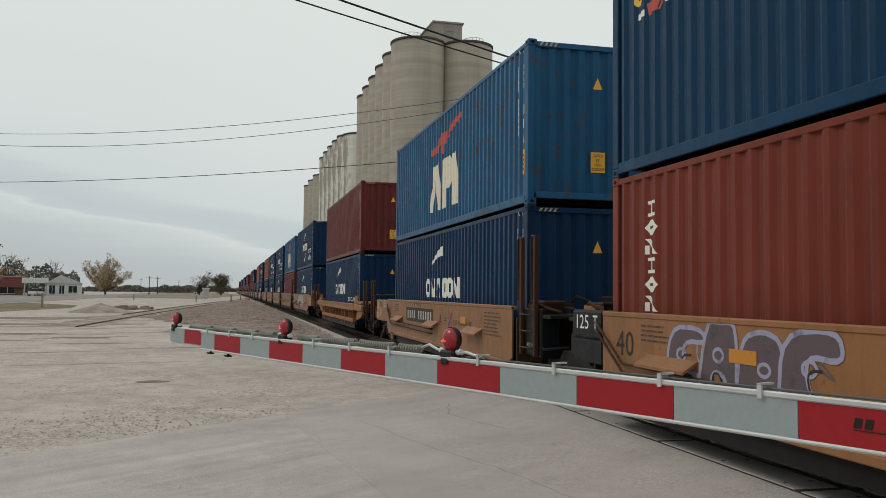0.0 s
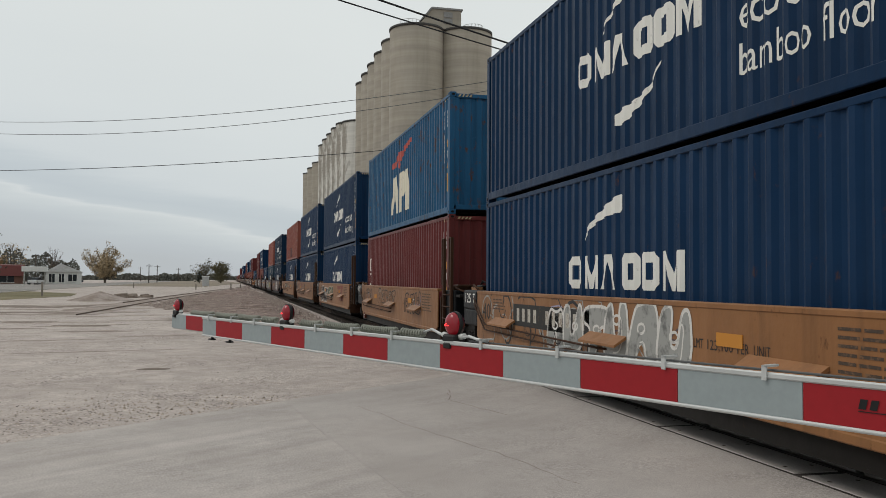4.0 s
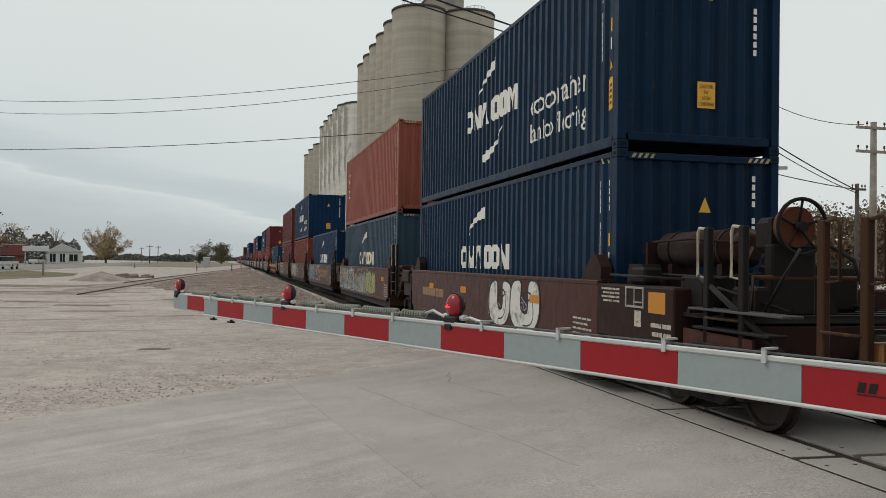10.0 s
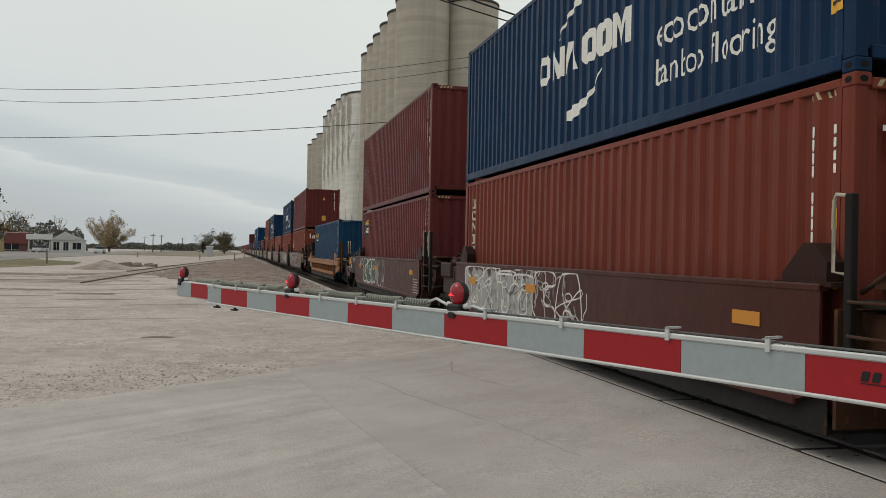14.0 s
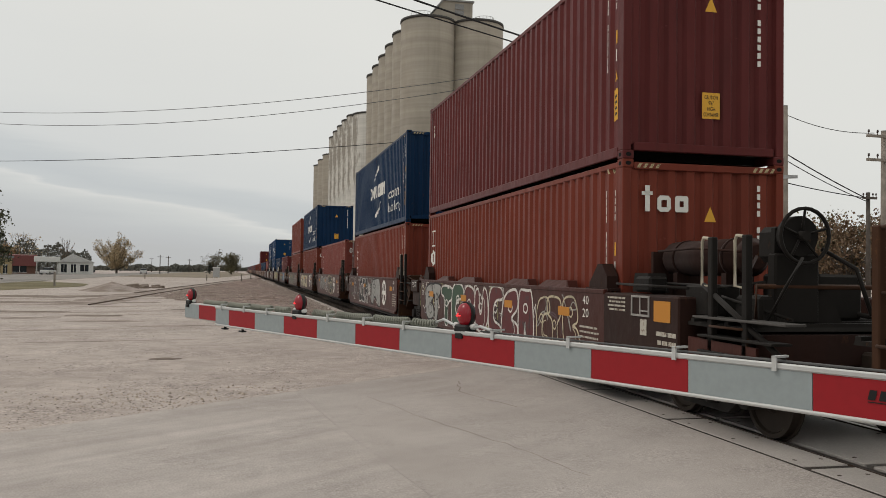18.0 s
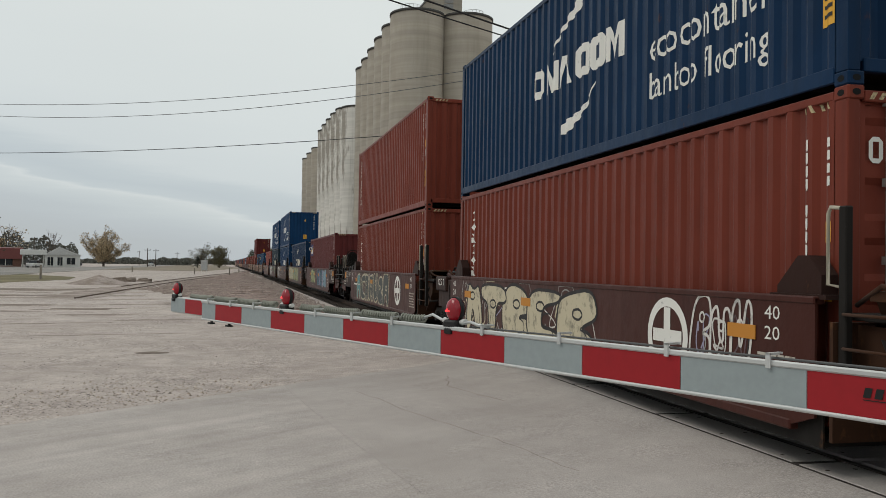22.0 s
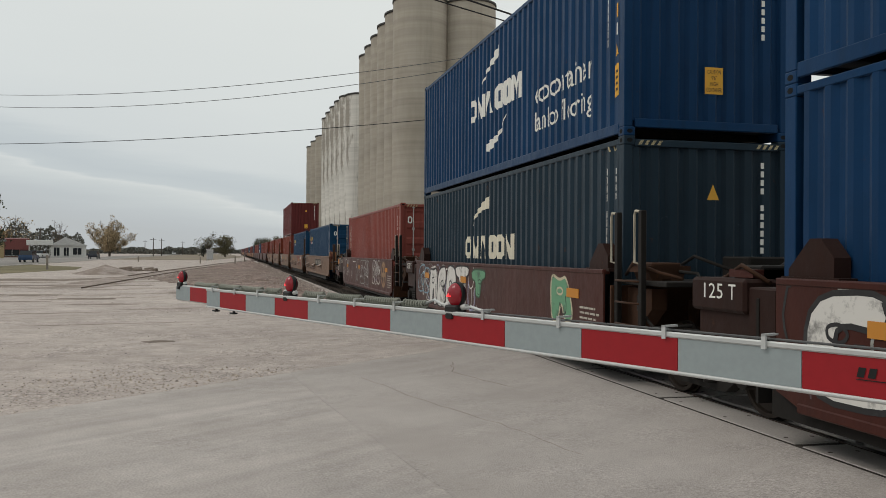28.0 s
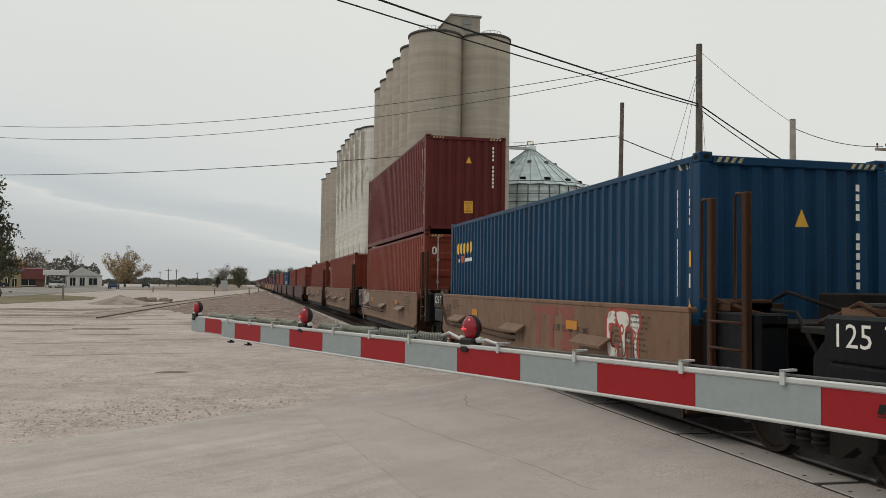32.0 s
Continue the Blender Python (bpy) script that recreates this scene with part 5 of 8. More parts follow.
    ROLLING.append((ob, UNIT_Y[index] if y is None else y, 0.0))
    return ob


def stencil(parent, text, y_left, z, h, width, mat, name="lettering"):
    """Stencilled words, each a part of its own."""
    u, k = 0.0, width / len(text)
    for w in text.split():
        piece(name, ("stencil", w, y_left - u, z), side_paint(on_side(set_text(w, 0, z, h, k * (len(w) - 0.2)), y_left - u)), mat, parent)
        u += k * (len(w) + 1)


def bars(parent, y_left, width, z0, z1, rows, mat, seed, words=4):
    ob = piece("stencil_text", ("bars", y_left, z0, rows, seed), side_paint(on_side(bar_rows(0, width, z0, z1, rows, seed, 0.4, words), y_left)), mat, parent)
    tagged(ob, "rows of tiny stencilled bars", kind="stuff")


def paint_cloud(parent, y_left, y_right, z0, z1, colour, seed):
    """A broad patch of old spray paint with a ragged edge."""
    rnd = random.Random(seed)
    n = max(6, int((y_left - y_right) / 0.22))
    top = [(y_left - (y_left - y_right) * i / n, z1 - abs(rnd.gauss(0, 0.10))) for i in range(n + 1)]
    low = [(y_left - (y_left - y_right) * i / n, z0 + abs(rnd.gauss(0, 0.05))) for i in range(n + 1)]
    piece("graffiti", ("cloud", seed), side_paint([[low[i], low[i + 1], top[i + 1], top[i]] for i in range(n)], -SIDE_X - 0.0018), SPRAY[colour], parent, f"broad faded {colour} patch of spray paint")


def scrawl_field(parent, y_left, y_right, z0, z1, colours, n, seed):
    """Old tags and drips crossing each other, one part for each colour."""
    rnd = random.Random(seed)
    for k, col in enumerate(colours):
        faces = []
        for _ in range(n):
            cy, cz, r = rnd.uniform(y_right, y_left), rnd.uniform(z0 + 0.15, z1 - 0.1), rnd.uniform(0.12, 0.42)
            a0, sweep, flat = rnd.uniform(0, 6.28), rnd.uniform(0.8, 4.2), rnd.uniform(0.7, 1.3)
            pts = [(cy + r * flat * math.cos(a0 + sweep * q / 9) + rnd.gauss(0, 0.015), min(z1, max(z0, cz + r * 1.2 * math.sin(a0 + sweep * q / 9)))) for q in range(10)]
            faces += stroke_faces(pts, rnd.uniform(0.012, 0.05))
        tagged(piece("graffiti", ("scrawl", seed, k), side_paint(faces, -SIDE_X - 0.0022 - 0.0004 * k), SPRAY[col], parent), f"crossing {col} spray scrawls and drips", kind="stuff")


def number_plate(parent, y_left=9.74):
    """The black field with the car's painted number, as plain bars."""
    piece("number_field", ("numfield", y_left), side_paint([box_face(y_left - 3.18, y_left, 0.97, 1.33)]), BLACKINK, parent)
    marks = [[(0.19 + 0.27 * i, 1.05), (0.32 + 0.27 * i, 1.05), (0.32 + 0.27 * i, 1.26), (0.19 + 0.27 * i, 1.26)] for i in range(11) if i != 4]
    for k, g in enumerate(marks):
        piece("number_bar", ("numbar", y_left, k), side_paint(on_side([g], y_left), -SIDE_X - 0.006), DULLWHITE, parent)


def builder_emblem(parent, y, mat=None):
    """A round white emblem with a cross, as on the railway's cars."""
    out = [(y + 0.44 * math.cos(a), 1.0 + 0.42 * math.sin(a)) for a in [2 * math.pi * i / 28 for i in range(28)]]
    inn = [(y + 0.34 * math.cos(a), 1.0 + 0.32 * math.sin(a)) for a in [2 * math.pi * i / 28 for i in range(28)]]
    f = [[out[i], out[(i + 1) % 28], inn[(i + 1) % 28], inn[i]] for i in range(28)]
    f += [box_face(y - 0.07, y + 0.07, 0.69, 1.31), box_face(y - 0.31, y - 0.07, 0.93, 1.07), box_face(y + 0.07, y + 0.31, 0.93, 1.07)]
    piece("emblem", ("emblem", y), side_paint(f), mat or WHITE, parent, "round pale cross emblem")


def owner_mark(parent, y_left, width):
    """The car owner's faded red mark, as plain bars and an hourglass."""
    k = width / 2.0
    shapes = ([(0, 1.28), (1.24, 1.28), (1.24, 1.42), (0, 1.42)], [(0.2, 0.78), (0.42, 0.78), (0.42, 1.275), (0.2, 1.275)], [(0.84, 0.78), (1.06, 0.78), (1.06, 1.275), (0.84, 1.275)],
              [(1.3, 0.78), (2.0, 0.78), (1.74, 1.1), (1.56, 1.1)], [(1.56, 1.105), (1.74, 1.105), (2.0, 1.42), (1.3, 1.42)])
    for n, f in enumerate(shapes):
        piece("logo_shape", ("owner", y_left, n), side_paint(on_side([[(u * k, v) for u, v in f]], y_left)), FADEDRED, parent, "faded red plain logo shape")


def slanted_mark(parent, y_left):
    """The railway's slanted mark, as four plain faded gold shapes."""
    f = []
    for i in range(4):
        u = i * 0.72
        f += [[(a + (v - 0.85) * 0.5 + u, v) for a, v in g] for g in ring(0, 0.6, 0.85, 1.27, 0.16, 0.06)]
    piece("logo", ("slanted", y_left), side_paint(on_side(f, y_left)), GOLD, parent, "faded gold slanted shapes")

# ---- ground and crossing ----
DIRT = ground_mat("dry_dirt_gravel", (0.405, 0.350, 0.318), (0.485, 0.425, 0.388), 30.0, 0.30, speck=0.22, pebbles=(30.0, 0.42), streak=(25, 0.07, 0.12, 0.55), mottle=(1.9, 0.2))
BROWNDIRT = ground_mat("trodden_brown_dirt", (0.225, 0.180, 0.150), (0.36, 0.305, 0.28), 18.0, 0.8, speck=0.3, pebbles=(24.0, 0.4), mix=(0.42, 0.6))
DARKDIRT = ground_mat("damp_brown_dirt", (0.17, 0.135, 0.11), (0.28, 0.23, 0.195), 18.0, 0.6, speck=0.3, pebbles=(20.0, 0.4), mix=(0.45, 0.62))
CONCRETE = ground_mat("worn_concrete", (0.40, 0.360, 0.335), (0.455, 0.413, 0.388), 55.0, 0.5, 0.85, 0.25, speck=0.2, pebbles=(42.0, 0.14), streak=(38, 0.13, 0.2, 3.2), mottle=(2.2, 0.1))
AGGREGATE = ground_mat("exposed_aggregate", (0.38, 0.342, 0.317), (0.435, 0.395, 0.37), 75.0, 0.5, 0.85, 0.15, speck=0.3, pebbles=(62.0, 0.26), streak=(38, 0.07, 0.2, 2.2), mottle=(3.0, 0.05))
PANEL = ground_mat("crossing_concrete", (0.355, 0.328, 0.305), (0.42, 0.388, 0.365), 40.0, 0.7, 0.6, 0.25, speck=0.2)
BALLAST = ground_mat("pinkish_ballast", (0.15, 0.10, 0.082), (0.33, 0.25, 0.22), 5.0, 0.55, 0.95, 1.0, speck=0.45, pebbles=(7.0, 0.75), mottle=(0.9, 0.5), mix=(0.42, 0.58))
# dark trackbed tone, also the painted shade in the gaps of the crossing
BED_AND_SHADE = ground_mat("dark_trackbed_and_gap_shade", (0.035, 0.03, 0.027), (0.06, 0.05, 0.043), 14.0, 0.8, 0.95, 1.0, speck=0.5)
ASPHALT = ground_mat("pale_asphalt", (0.21, 0.197, 0.184), (0.27, 0.253, 0.236), 8.0, 0.1)
GRASSY = ground_mat("dry_grass_soil", (0.13, 0.115, 0.06), (0.21, 0.175, 0.105), 6.0, 0.15, speck=0.4)
TANFIELD = ground_mat("tan_field_grass", (0.235, 0.195, 0.145), (0.17, 0.145, 0.11), 3.0, 0.05, speck=0.3)
RUBBLE = ground_mat("reddish_gravel", (0.35, 0.285, 0.235), (0.42, 0.365, 0.315), 30.0, 1.5, speck=0.35, pebbles=(22.0, 0.7))
BURIED = plain("half_buried_rail", (0.115, 0.085, 0.068), 0.85, vary=0.4, scale=1.5)
TIE = plain("creosoted_tie", (0.045, 0.035, 0.028), 0.9, vary=0.4)

def ground_sheet(bm):
    """One sheet to the horizon, with a shallow trench along the track."""
    rows = []
    for y in (-2600, -61, -60, 0, 15, 20, 25, 30, 40, 60, 150, 400, 900, 901, 2600):
        z = -0.31 if -60 <= y <= 900 else -0.03
        c = sway(y)
        rows.append([bm.verts.new((x, y, q)) for x, q in ((-2600, -0.03), (4.25 + c, -0.03), (4.6 + c, z), (7.9 + c, z), (8.9 + c, -0.03), (2600, -0.03))])
    for a, b in zip(rows, rows[1:]):
        for k in range(5):
            bm.faces.new((a[k], a[k + 1], b[k + 1], b[k]))


bm = bmesh.new()
ground_sheet(bm)
ground = tagged(part("ground", bm, DIRT), "pale dry dirt and gravel ground reaching the horizon", "ground", kind="structure")


def slab(name, outline, z0, z1, mat, label, category):
    bm = bmesh.new()
    prism(bm, outline, "z", z0, z1)
    return tagged(part(name, bm, mat), label, category, kind="structure")


def far_edge(x):
    return 12.2 + 0.86 * (x - 0.65)


RISE = 0.05
JOINT = [(0.70, far_edge(0.70)), (0.98, 9.6), (1.40, 6.38), (2.2, 1.2), (2.9, -4.0)]
slab("road_near", [(-38, far_edge(-38)), *[(x - 0.002, y) for x, y in JOINT], (-4, -30), (-60, -40)], -0.2, 0.0, CONCRETE, "smooth worn concrete road slab with hairline cracks", "road")
slab("road_crossing", [*[(x + 0.002, y) for x, y in JOINT], (3.4, -30), (3.4, far_edge(3.4))], -0.2, 0.0, AGGREGATE, "worn exposed-aggregate concrete beside the rails", "road")
ramp_slab = slab("road_ramp", [(3.4, -30), (4.735, -30), (4.735, far_edge(4.735)), (3.4, far_edge(3.4))], -0.2, 0.0, AGGREGATE, "exposed-aggregate concrete rising gently to the rails", "road")
for v in ramp_slab.data.vertices:
    if v.co.x > 4:
        v.co.z += RISE
slab("road_beyond", [(7.31, far_edge(7.31)), (7.31, -30), (60, -10), (60, 50)], -0.2, 0.0, CONCRETE, "concrete road beyond the railway track", "road")
slab("trackbed", [(4.75, -60), (7.30, -60), (7.30, 14.9), (4.75, 14.9)], -0.3, -0.17, BED_AND_SHADE, "dark oily trackbed in the crossing", "trackbed")


def crossing_panel(x0, x1):
    def build(bm):
        softbox(bm, x0, x1, 0.05, 2.45, -0.16, -0.002, 0.005)
        for yy in (0.3, 1.3, 2.2):
            for xx in (x0 + 0.09, x1 - 0.09):
                rod(bm, (xx, yy, -0.003), (xx, yy, -0.001), 0.022, 8, slot=1)
    return build


crossing = thing("level_crossing", "concrete level crossing panels laid between and beside the rails", "crossing", kind="structure")
for i in range(-4, 4):
    for a, b in ((4.80, 5.255), (5.43, 6.72), (6.90, 7.30)):
        piece("panel", ("panel", a), crossing_panel(a, b), (PANEL, RAILWEB), crossing, at=pose(0, 6.53 + i * 2.5 - 2.5, RISE))

# dark strips added in the panel gaps, standing in for their shade
shade_strip = slab("joint_seal", [(4.737, -4.9), (4.798, -4.9), (4.798, 14.4), (4.737, 14.4)], -0.16, 0.042, BED_AND_SHADE, "black rubber joint between road and crossing panels", "joint")
for i in range(-3, 4):
    slab("joint_seal", [(4.802, 4.035 + i * 2.5 - 0.046), (5.25, 4.035 + i * 2.5 - 0.046), (5.25, 4.035 + i * 2.5 + 0.044), (4.802, 4.035 + i * 2.5 + 0.044)], -0.16, 0.040, BED_AND_SHADE, "black rubber joint between two crossing panels", "joint")


def rail_profile(x):
    return [(x - 0.07, -0.17), (x + 0.07, -0.17), (x + 0.07, -0.155), (x + 0.012, -0.13), (x + 0.012, -0.04), (x + 0.036, -0.03), (x + 0.036, -0.003), (x + 0.028, 0.0),
            (x - 0.028, 0.0), (x - 0.036, -0.003), (x - 0.036, -0.03), (x - 0.012, -0.04), (x - 0.012, -0.13), (x - 0.07, -0.155)]


def rail_build(x):
    def build(bm):
        pr = rail_profile(x)
        rings = [[bm.verts.new((p + sway(y), y, z)) for p, z in pr] for y in (-60, 5, 15, 20, 25, 30, 35, 40, 50, 60, 900)]
        for a, b in zip(rings, rings[1:]):
            for i in range(len(pr)):
                j = (i + 1) % len(pr)
                bm.faces.new((a[i], a[j], b[j], b[i])).material_index = 1 if i in (6, 7, 8) else 0
    return build


track = thing("railway_track", "main line of rusty steel rails with polished heads on dark ties", "railway track", kind="structure")
for x in (TRACK_X - 0.753, TRACK_X + 0.753):
    piece("rail", ("rail", x), rail_build(x), (RAILWEB, RAILTOP), track, at=pose(0, 0, RISE))
for i in range(150):
    piece("tie", "tie", lambda bm: softbox(bm, TRACK_X - 1.3, TRACK_X + 1.3, -0.11, 0.11, -0.33, -0.17, 0.015), TIE, track, at=pose(sway(15.6 + i * 0.55), 15.6 + i * 0.55, RISE))


SIDING = ((-7.1, 42), (-6.0, 62), (-4.6, 84), (-2.8, 107), (-1.3, 127), (1.4, 155), (4.0, 195))


def siding_x(y):
    for (a, b), (c, e) in zip(SIDING, SIDING[1:]):
        if y <= e:
            return a + (c - a) * (y - b) / (e - b)
    return 4.0


def ballast_start(x):
    return 25.0 + max(0, 4.4 - x) * 3.0


def ballast_bed(bm):
    """Shoulder and hump between the siding and the main line, then the track's own bed."""
    rnd = random.Random(5)
    xs = [-5.6, -4.5, -3.4, -2.2, -1.0, 0.3, 1.5, 2.6, 3.4, 4.0, 4.45, 4.8, 6.07, 7.2, 7.8, 8.6]
    zs = [-0.07, -0.03, 0.0, 0.03, 0.06, 0.10, 0.13, 0.09, 0.0, -0.08, -0.16, -0.2, -0.2, -0.2, -0.2, -0.06]
    rows = []
    y = 14.6
    while y < 900:
        k = min(1, max(0, y - 25) / 8)
        row = []
        for x, z in zip(xs, zs):
            lift = k if x < 4.42 else 1
            sink = -0.12 if x < 4.42 and y < ballast_start(x) else 0.0
            px = x + sway(y) + rnd.uniform(-0.1, 0.1)
            if x < 4.42:
                px = max(px, min(siding_x(y) + 0.25 + 0.02 * x, 4.2 + sway(y) + 0.03 * x))
            row.append(bm.verts.new((px, y, z * lift + (1 - lift) * -0.04 + sink + rnd.uniform(-0.035, 0.035))))
        rows.append(row)
        y += 0.7 if y < 60 else (2.5 if y < 200 else 50)
    for a, b in zip(rows, rows[1:]):
        for i in range(len(xs) - 1):
            f = bm.faces.new((a[i], a[i + 1], b[i + 1], b[i]))
            f.material_index, f.smooth = (1 if 10 <= i <= 13 else 0), True


bm = bmesh.new()
ballast_bed(bm)
ballast = tagged(part("ballast", bm, (BALLAST, BED_AND_SHADE)), "pinkish crushed-stone ballast shoulder beside the track", "ballast", kind="structure")


def loose_stones(bm, n, box, sizes, seed, z=-0.02):
    rnd = random.Random(seed)
    for _ in range(n):
        x, y, s = rnd.uniform(*box[:2]), rnd.uniform(*box[2:]), rnd.uniform(*sizes)
        zz = z(x, y) if callable(z) else z
        vs = [bm.verts.new((x + s * a * rnd.uniform(0.6, 1.2), y + s * b * rnd.uniform(0.6, 1.2), zz + s * c * rnd.uniform(0.5, 1))) for a, b, c in ((1, 0, 0), (0, 1, 0), (-1, 0, 0), (0, -1, 0), (0, 0, 1))]
        for i in range(4):
            bm.faces.new((vs[i], vs[(i + 1) % 4], vs[4]))


STONE = ground_mat("loose_stone", (0.24, 0.19, 0.165), (0.36, 0.30, 0.265), 6.0, 2.0, speck=0.3)
DARKSTONE = ground_mat("dark_pebble", (0.10, 0.085, 0.075), (0.26, 0.225, 0.20), 6.0, 4.0, speck=0.3)


bm = bmesh.new()
def hump(x, y):
    return (0.01 + 0.09 * max(0, 1 - abs(x - 1.2) / 4.5)) if y > ballast_start(x) and x > siding_x(y) + 0.4 else -0.6


loose_stones(bm, 14000, (-5.0, 3.6, 25, 85), (0.02, 0.075), 3, hump)
loose_stones(bm, 2600, (-6.0, 3.6, 30, 140), (0.06, 0.16), 33, lambda x, y: hump(x, y) - 0.03)
tagged(part("ballast_stones", bm, STONE), "loose pinkish ballast stones scattered on the shoulder", "gravel", kind="stuff")
bm = bmesh.new()
loose_stones(bm, 2600, (-14, 1.0, 9.5, 42), (0.005, 0.017), 4, -0.031)
rnd = random.Random(41)
for _ in range(700):
    x, y = rnd.gauss(-1.2, 1.4), rnd.gauss(11.6, 1.1)
    s = rnd.uniform(0.006, 0.018)
    vs = [bm.verts.new((x + s * a, y + s * b, -0.031 + s * c)) for a, b, c in ((1, 0, 0), (0, 1, 0), (-1, 0, 0), (0, -1, 0), (0.2, 0.1, 0.6))]
    for k in range(4):
        bm.faces.new((vs[k], vs[(k + 1) % 4], vs[4]))
for v in bm.verts:
    if v.co.y < far_edge(v.co.x) + 0.2:
        v.co.z -= 0.5
tagged(part("loose_gravel", bm, DARKSTONE), "fine dark pebbles strewn over pale dirt", "gravel", kind="stuff")

# cracks, stains and a pothole in the dirt lot
def ground_patch(name, cx, cy, rx, ry, turn, mat, label, seed, z=-0.027):
    """A thin irregular patch lying on the dirt."""
    rnd = random.Random(seed)
    c, s, ph = math.cos(radians(turn)), math.sin(radians(turn)), [rnd.uniform(0, 6.28) for _ in range(5)]
    out = []
    for i in range(64):
        a = 2 * math.pi * i / 64
        r = 1 + sum(0.5 / (k + 1.2) * math.sin((2 * k + 2) * a + ph[k]) for k in range(5)) * 0.75
        u, v = rx * r * math.cos(a), ry * r * math.sin(a)
        x, y = cx + u * c - v * s, cy + u * s + v * c
        out.append((x, max(y, far_edge(x) + 0.02)))
    bm = bmesh.new()
    prism(bm, out, "z", -0.0295, z)
    return tagged(part(name, bm, mat), label, "dirt", kind="structure")


ground_patch("dirt_patch", -9.6, 45.6, 3.4, 1.5, 4, DARKDIRT, "damp brown dirt in a wheel rut", 3)
ground_patch("dirt_patch", -12.0, 54.5, 4.4, 2.8, 8, DARKDIRT, "damp brown dirt in a wheel rut", 4, -0.026)
ground_patch("dirt_patch", -6.2, 58.5, 2.0, 2.0, 6, DARKDIRT, "damp brown dirt in a wheel rut", 5)
ground_patch("dirt_patch", -5.4, 33.0, 1.5, 0.55, 3, DARKDIRT, "damp brown dirt in a wheel rut", 6)
ground_patch("dirt_patch", -0.4, 38.0, 2.0, 0.9, 2, DARKDIRT, "damp brown dirt in a wheel rut", 7)
ground_patch("dirt_patch", -8.8, 36.0, 1.4, 0.6, -4, DARKDIRT, "damp brown dirt in a wheel rut", 8)
for k, (x, y, rx, ry, turn) in enumerate(((-14.6, 55, 3.6, 0.9, 3), (-12.3, 50, 2.2, 0.8, 5), (-8.2, 57, 2.6, 1.4, 14), (-6.6, 51.5, 1.8, 1.0, 12), (-10.6, 43, 2.8, 0.55, 4), (-7.4, 35.2, 2.0, 0.3, 2), (-5.2, 41, 1.6, 0.5, 8), (-3.6, 36.5, 1.7, 0.3, 2), (-8.2, 31.5, 2.2, 0.35, -3), (-4.4, 29.5, 1.5, 0.3, 6), (-2.2, 27, 1.3, 0.25, 10), (-6.2, 46, 1.4, 0.6, 10), (-4.9, 25.5, 1.4, 0.18, 8), (-3.2, 21.5, 1.2, 0.12, 12))):
    ground_patch("dirt_patch", x, y, rx, ry, turn, BROWNDIRT, "trodden brown dirt in a wheel rut", 60 + k, -0.0275 + 0.0004 * (k % 3))
bm = bmesh.new()
loose_stones(bm, 420, (-2.8, 1.0, 9.8, 13.0), (0.006, 0.02), 14, -0.03)
for _ in range(260):
    x, y = rnd.gauss(-0.9, 1.1), rnd.gauss(12.2, 0.7)
    loose_stones(bm, 1, (x, x + 0.01, y, y + 0.01), (0.014, 0.036), rnd.random(), -0.034)
for v in bm.verts:
    if v.co.y < far_edge(v.co.x) + 0.1:
        v.co.z -= 0.5
tagged(part("edge_gravel", bm, RUBBLE), "reddish loose pebbles along the concrete edge", "gravel", kind="stuff")
bm = bmesh.new()
prism(bm, blob(-1.51, 17.2, 0.27, 0.2, random.Random(4)), "z", -0.028, -0.024)
tagged(part("pothole", bm, DARKDIRT), "shallow dark pothole in the gravel lot", "pothole", kind="structure")


def crack(pts, w, name="crack"):
    rnd = random.Random(len(pts))
    fine = []
    for (a, b), (c, e) in zip(pts, pts[1:]):
        for i in range(8):
            fine.append((a + (c - a) * i / 8 + rnd.uniform(-0.03, 0.03), b + (e - b) * i / 8 + rnd.uniform(-0.03, 0.03)))
    bm = bmesh.new()
    for f in stroke_faces(fine, w):
        bm.faces.new([bm.verts.new((x, y, 0.0015)) for x, y in f])
    return tagged(part(name, bm, DARKDIRT), "thin dark crack in the concrete road", "crack", kind="structure")


crack([(1.65, 11.6), (2.1, 9.6), (2.55, 8.2), (2.9, 6.6)], 0.008)
crack([(-0.6, 13.6), (0.2, 14.4), (1.3, 14.2), (2.4, 14.6)], 0.012)
crack([(0.3, 15.4), (0.5, 14.6), (0.2, 13.9)], 0.014)
crack([(3.3, 13.0), (3.0, 11.9), (3.45, 10.2)], 0.012)

# the siding that leaves to the south-west
bm = bmesh.new()
rnd = random.Random(77)
band = [(x + (nx - x) * k / 8, y + (ny - y) * k / 8) for (x, y), (nx, ny) in zip(SIDING, SIDING[1:]) for k in range(8)]
left = [bm.verts.new((x - 1.5 - rnd.uniform(0.2, 1.0), y, -0.024)) for x, y in band]
right = [bm.verts.new((x + rnd.uniform(0.1, 0.9), y, -0.024)) for x, y in band]
for i in range(len(band) - 1):
    bm.faces.new((left[i], right[i], right[i + 1], left[i + 1]))
tagged(part("siding_bed", bm, BROWNDIRT), "trodden brown dirt bed of the old siding", "dirt", kind="structure")
bm = bmesh.new()
curve = SIDING
for off in (-1.5, 0.0):
    for (a, b), (c, e) in list(zip(curve, curve[1:]))[1 if off else 0:]:
        k = 0.03 / math.hypot(c - a, e - b)
        n = ((e - b) * k, -(c - a) * k)
        q = [(a + off - n[0], b - n[1]), (a + off + n[0], b + n[1]), (c + off + n[0], e + n[1]), (c + off - n[0], e - n[1])]
        prism(bm, q, "z", -0.04, 0.03)
tagged(part("siding_rails", bm, BURIED), "pair of rusty siding rails half sunk in dirt", "railway track", kind="structure")

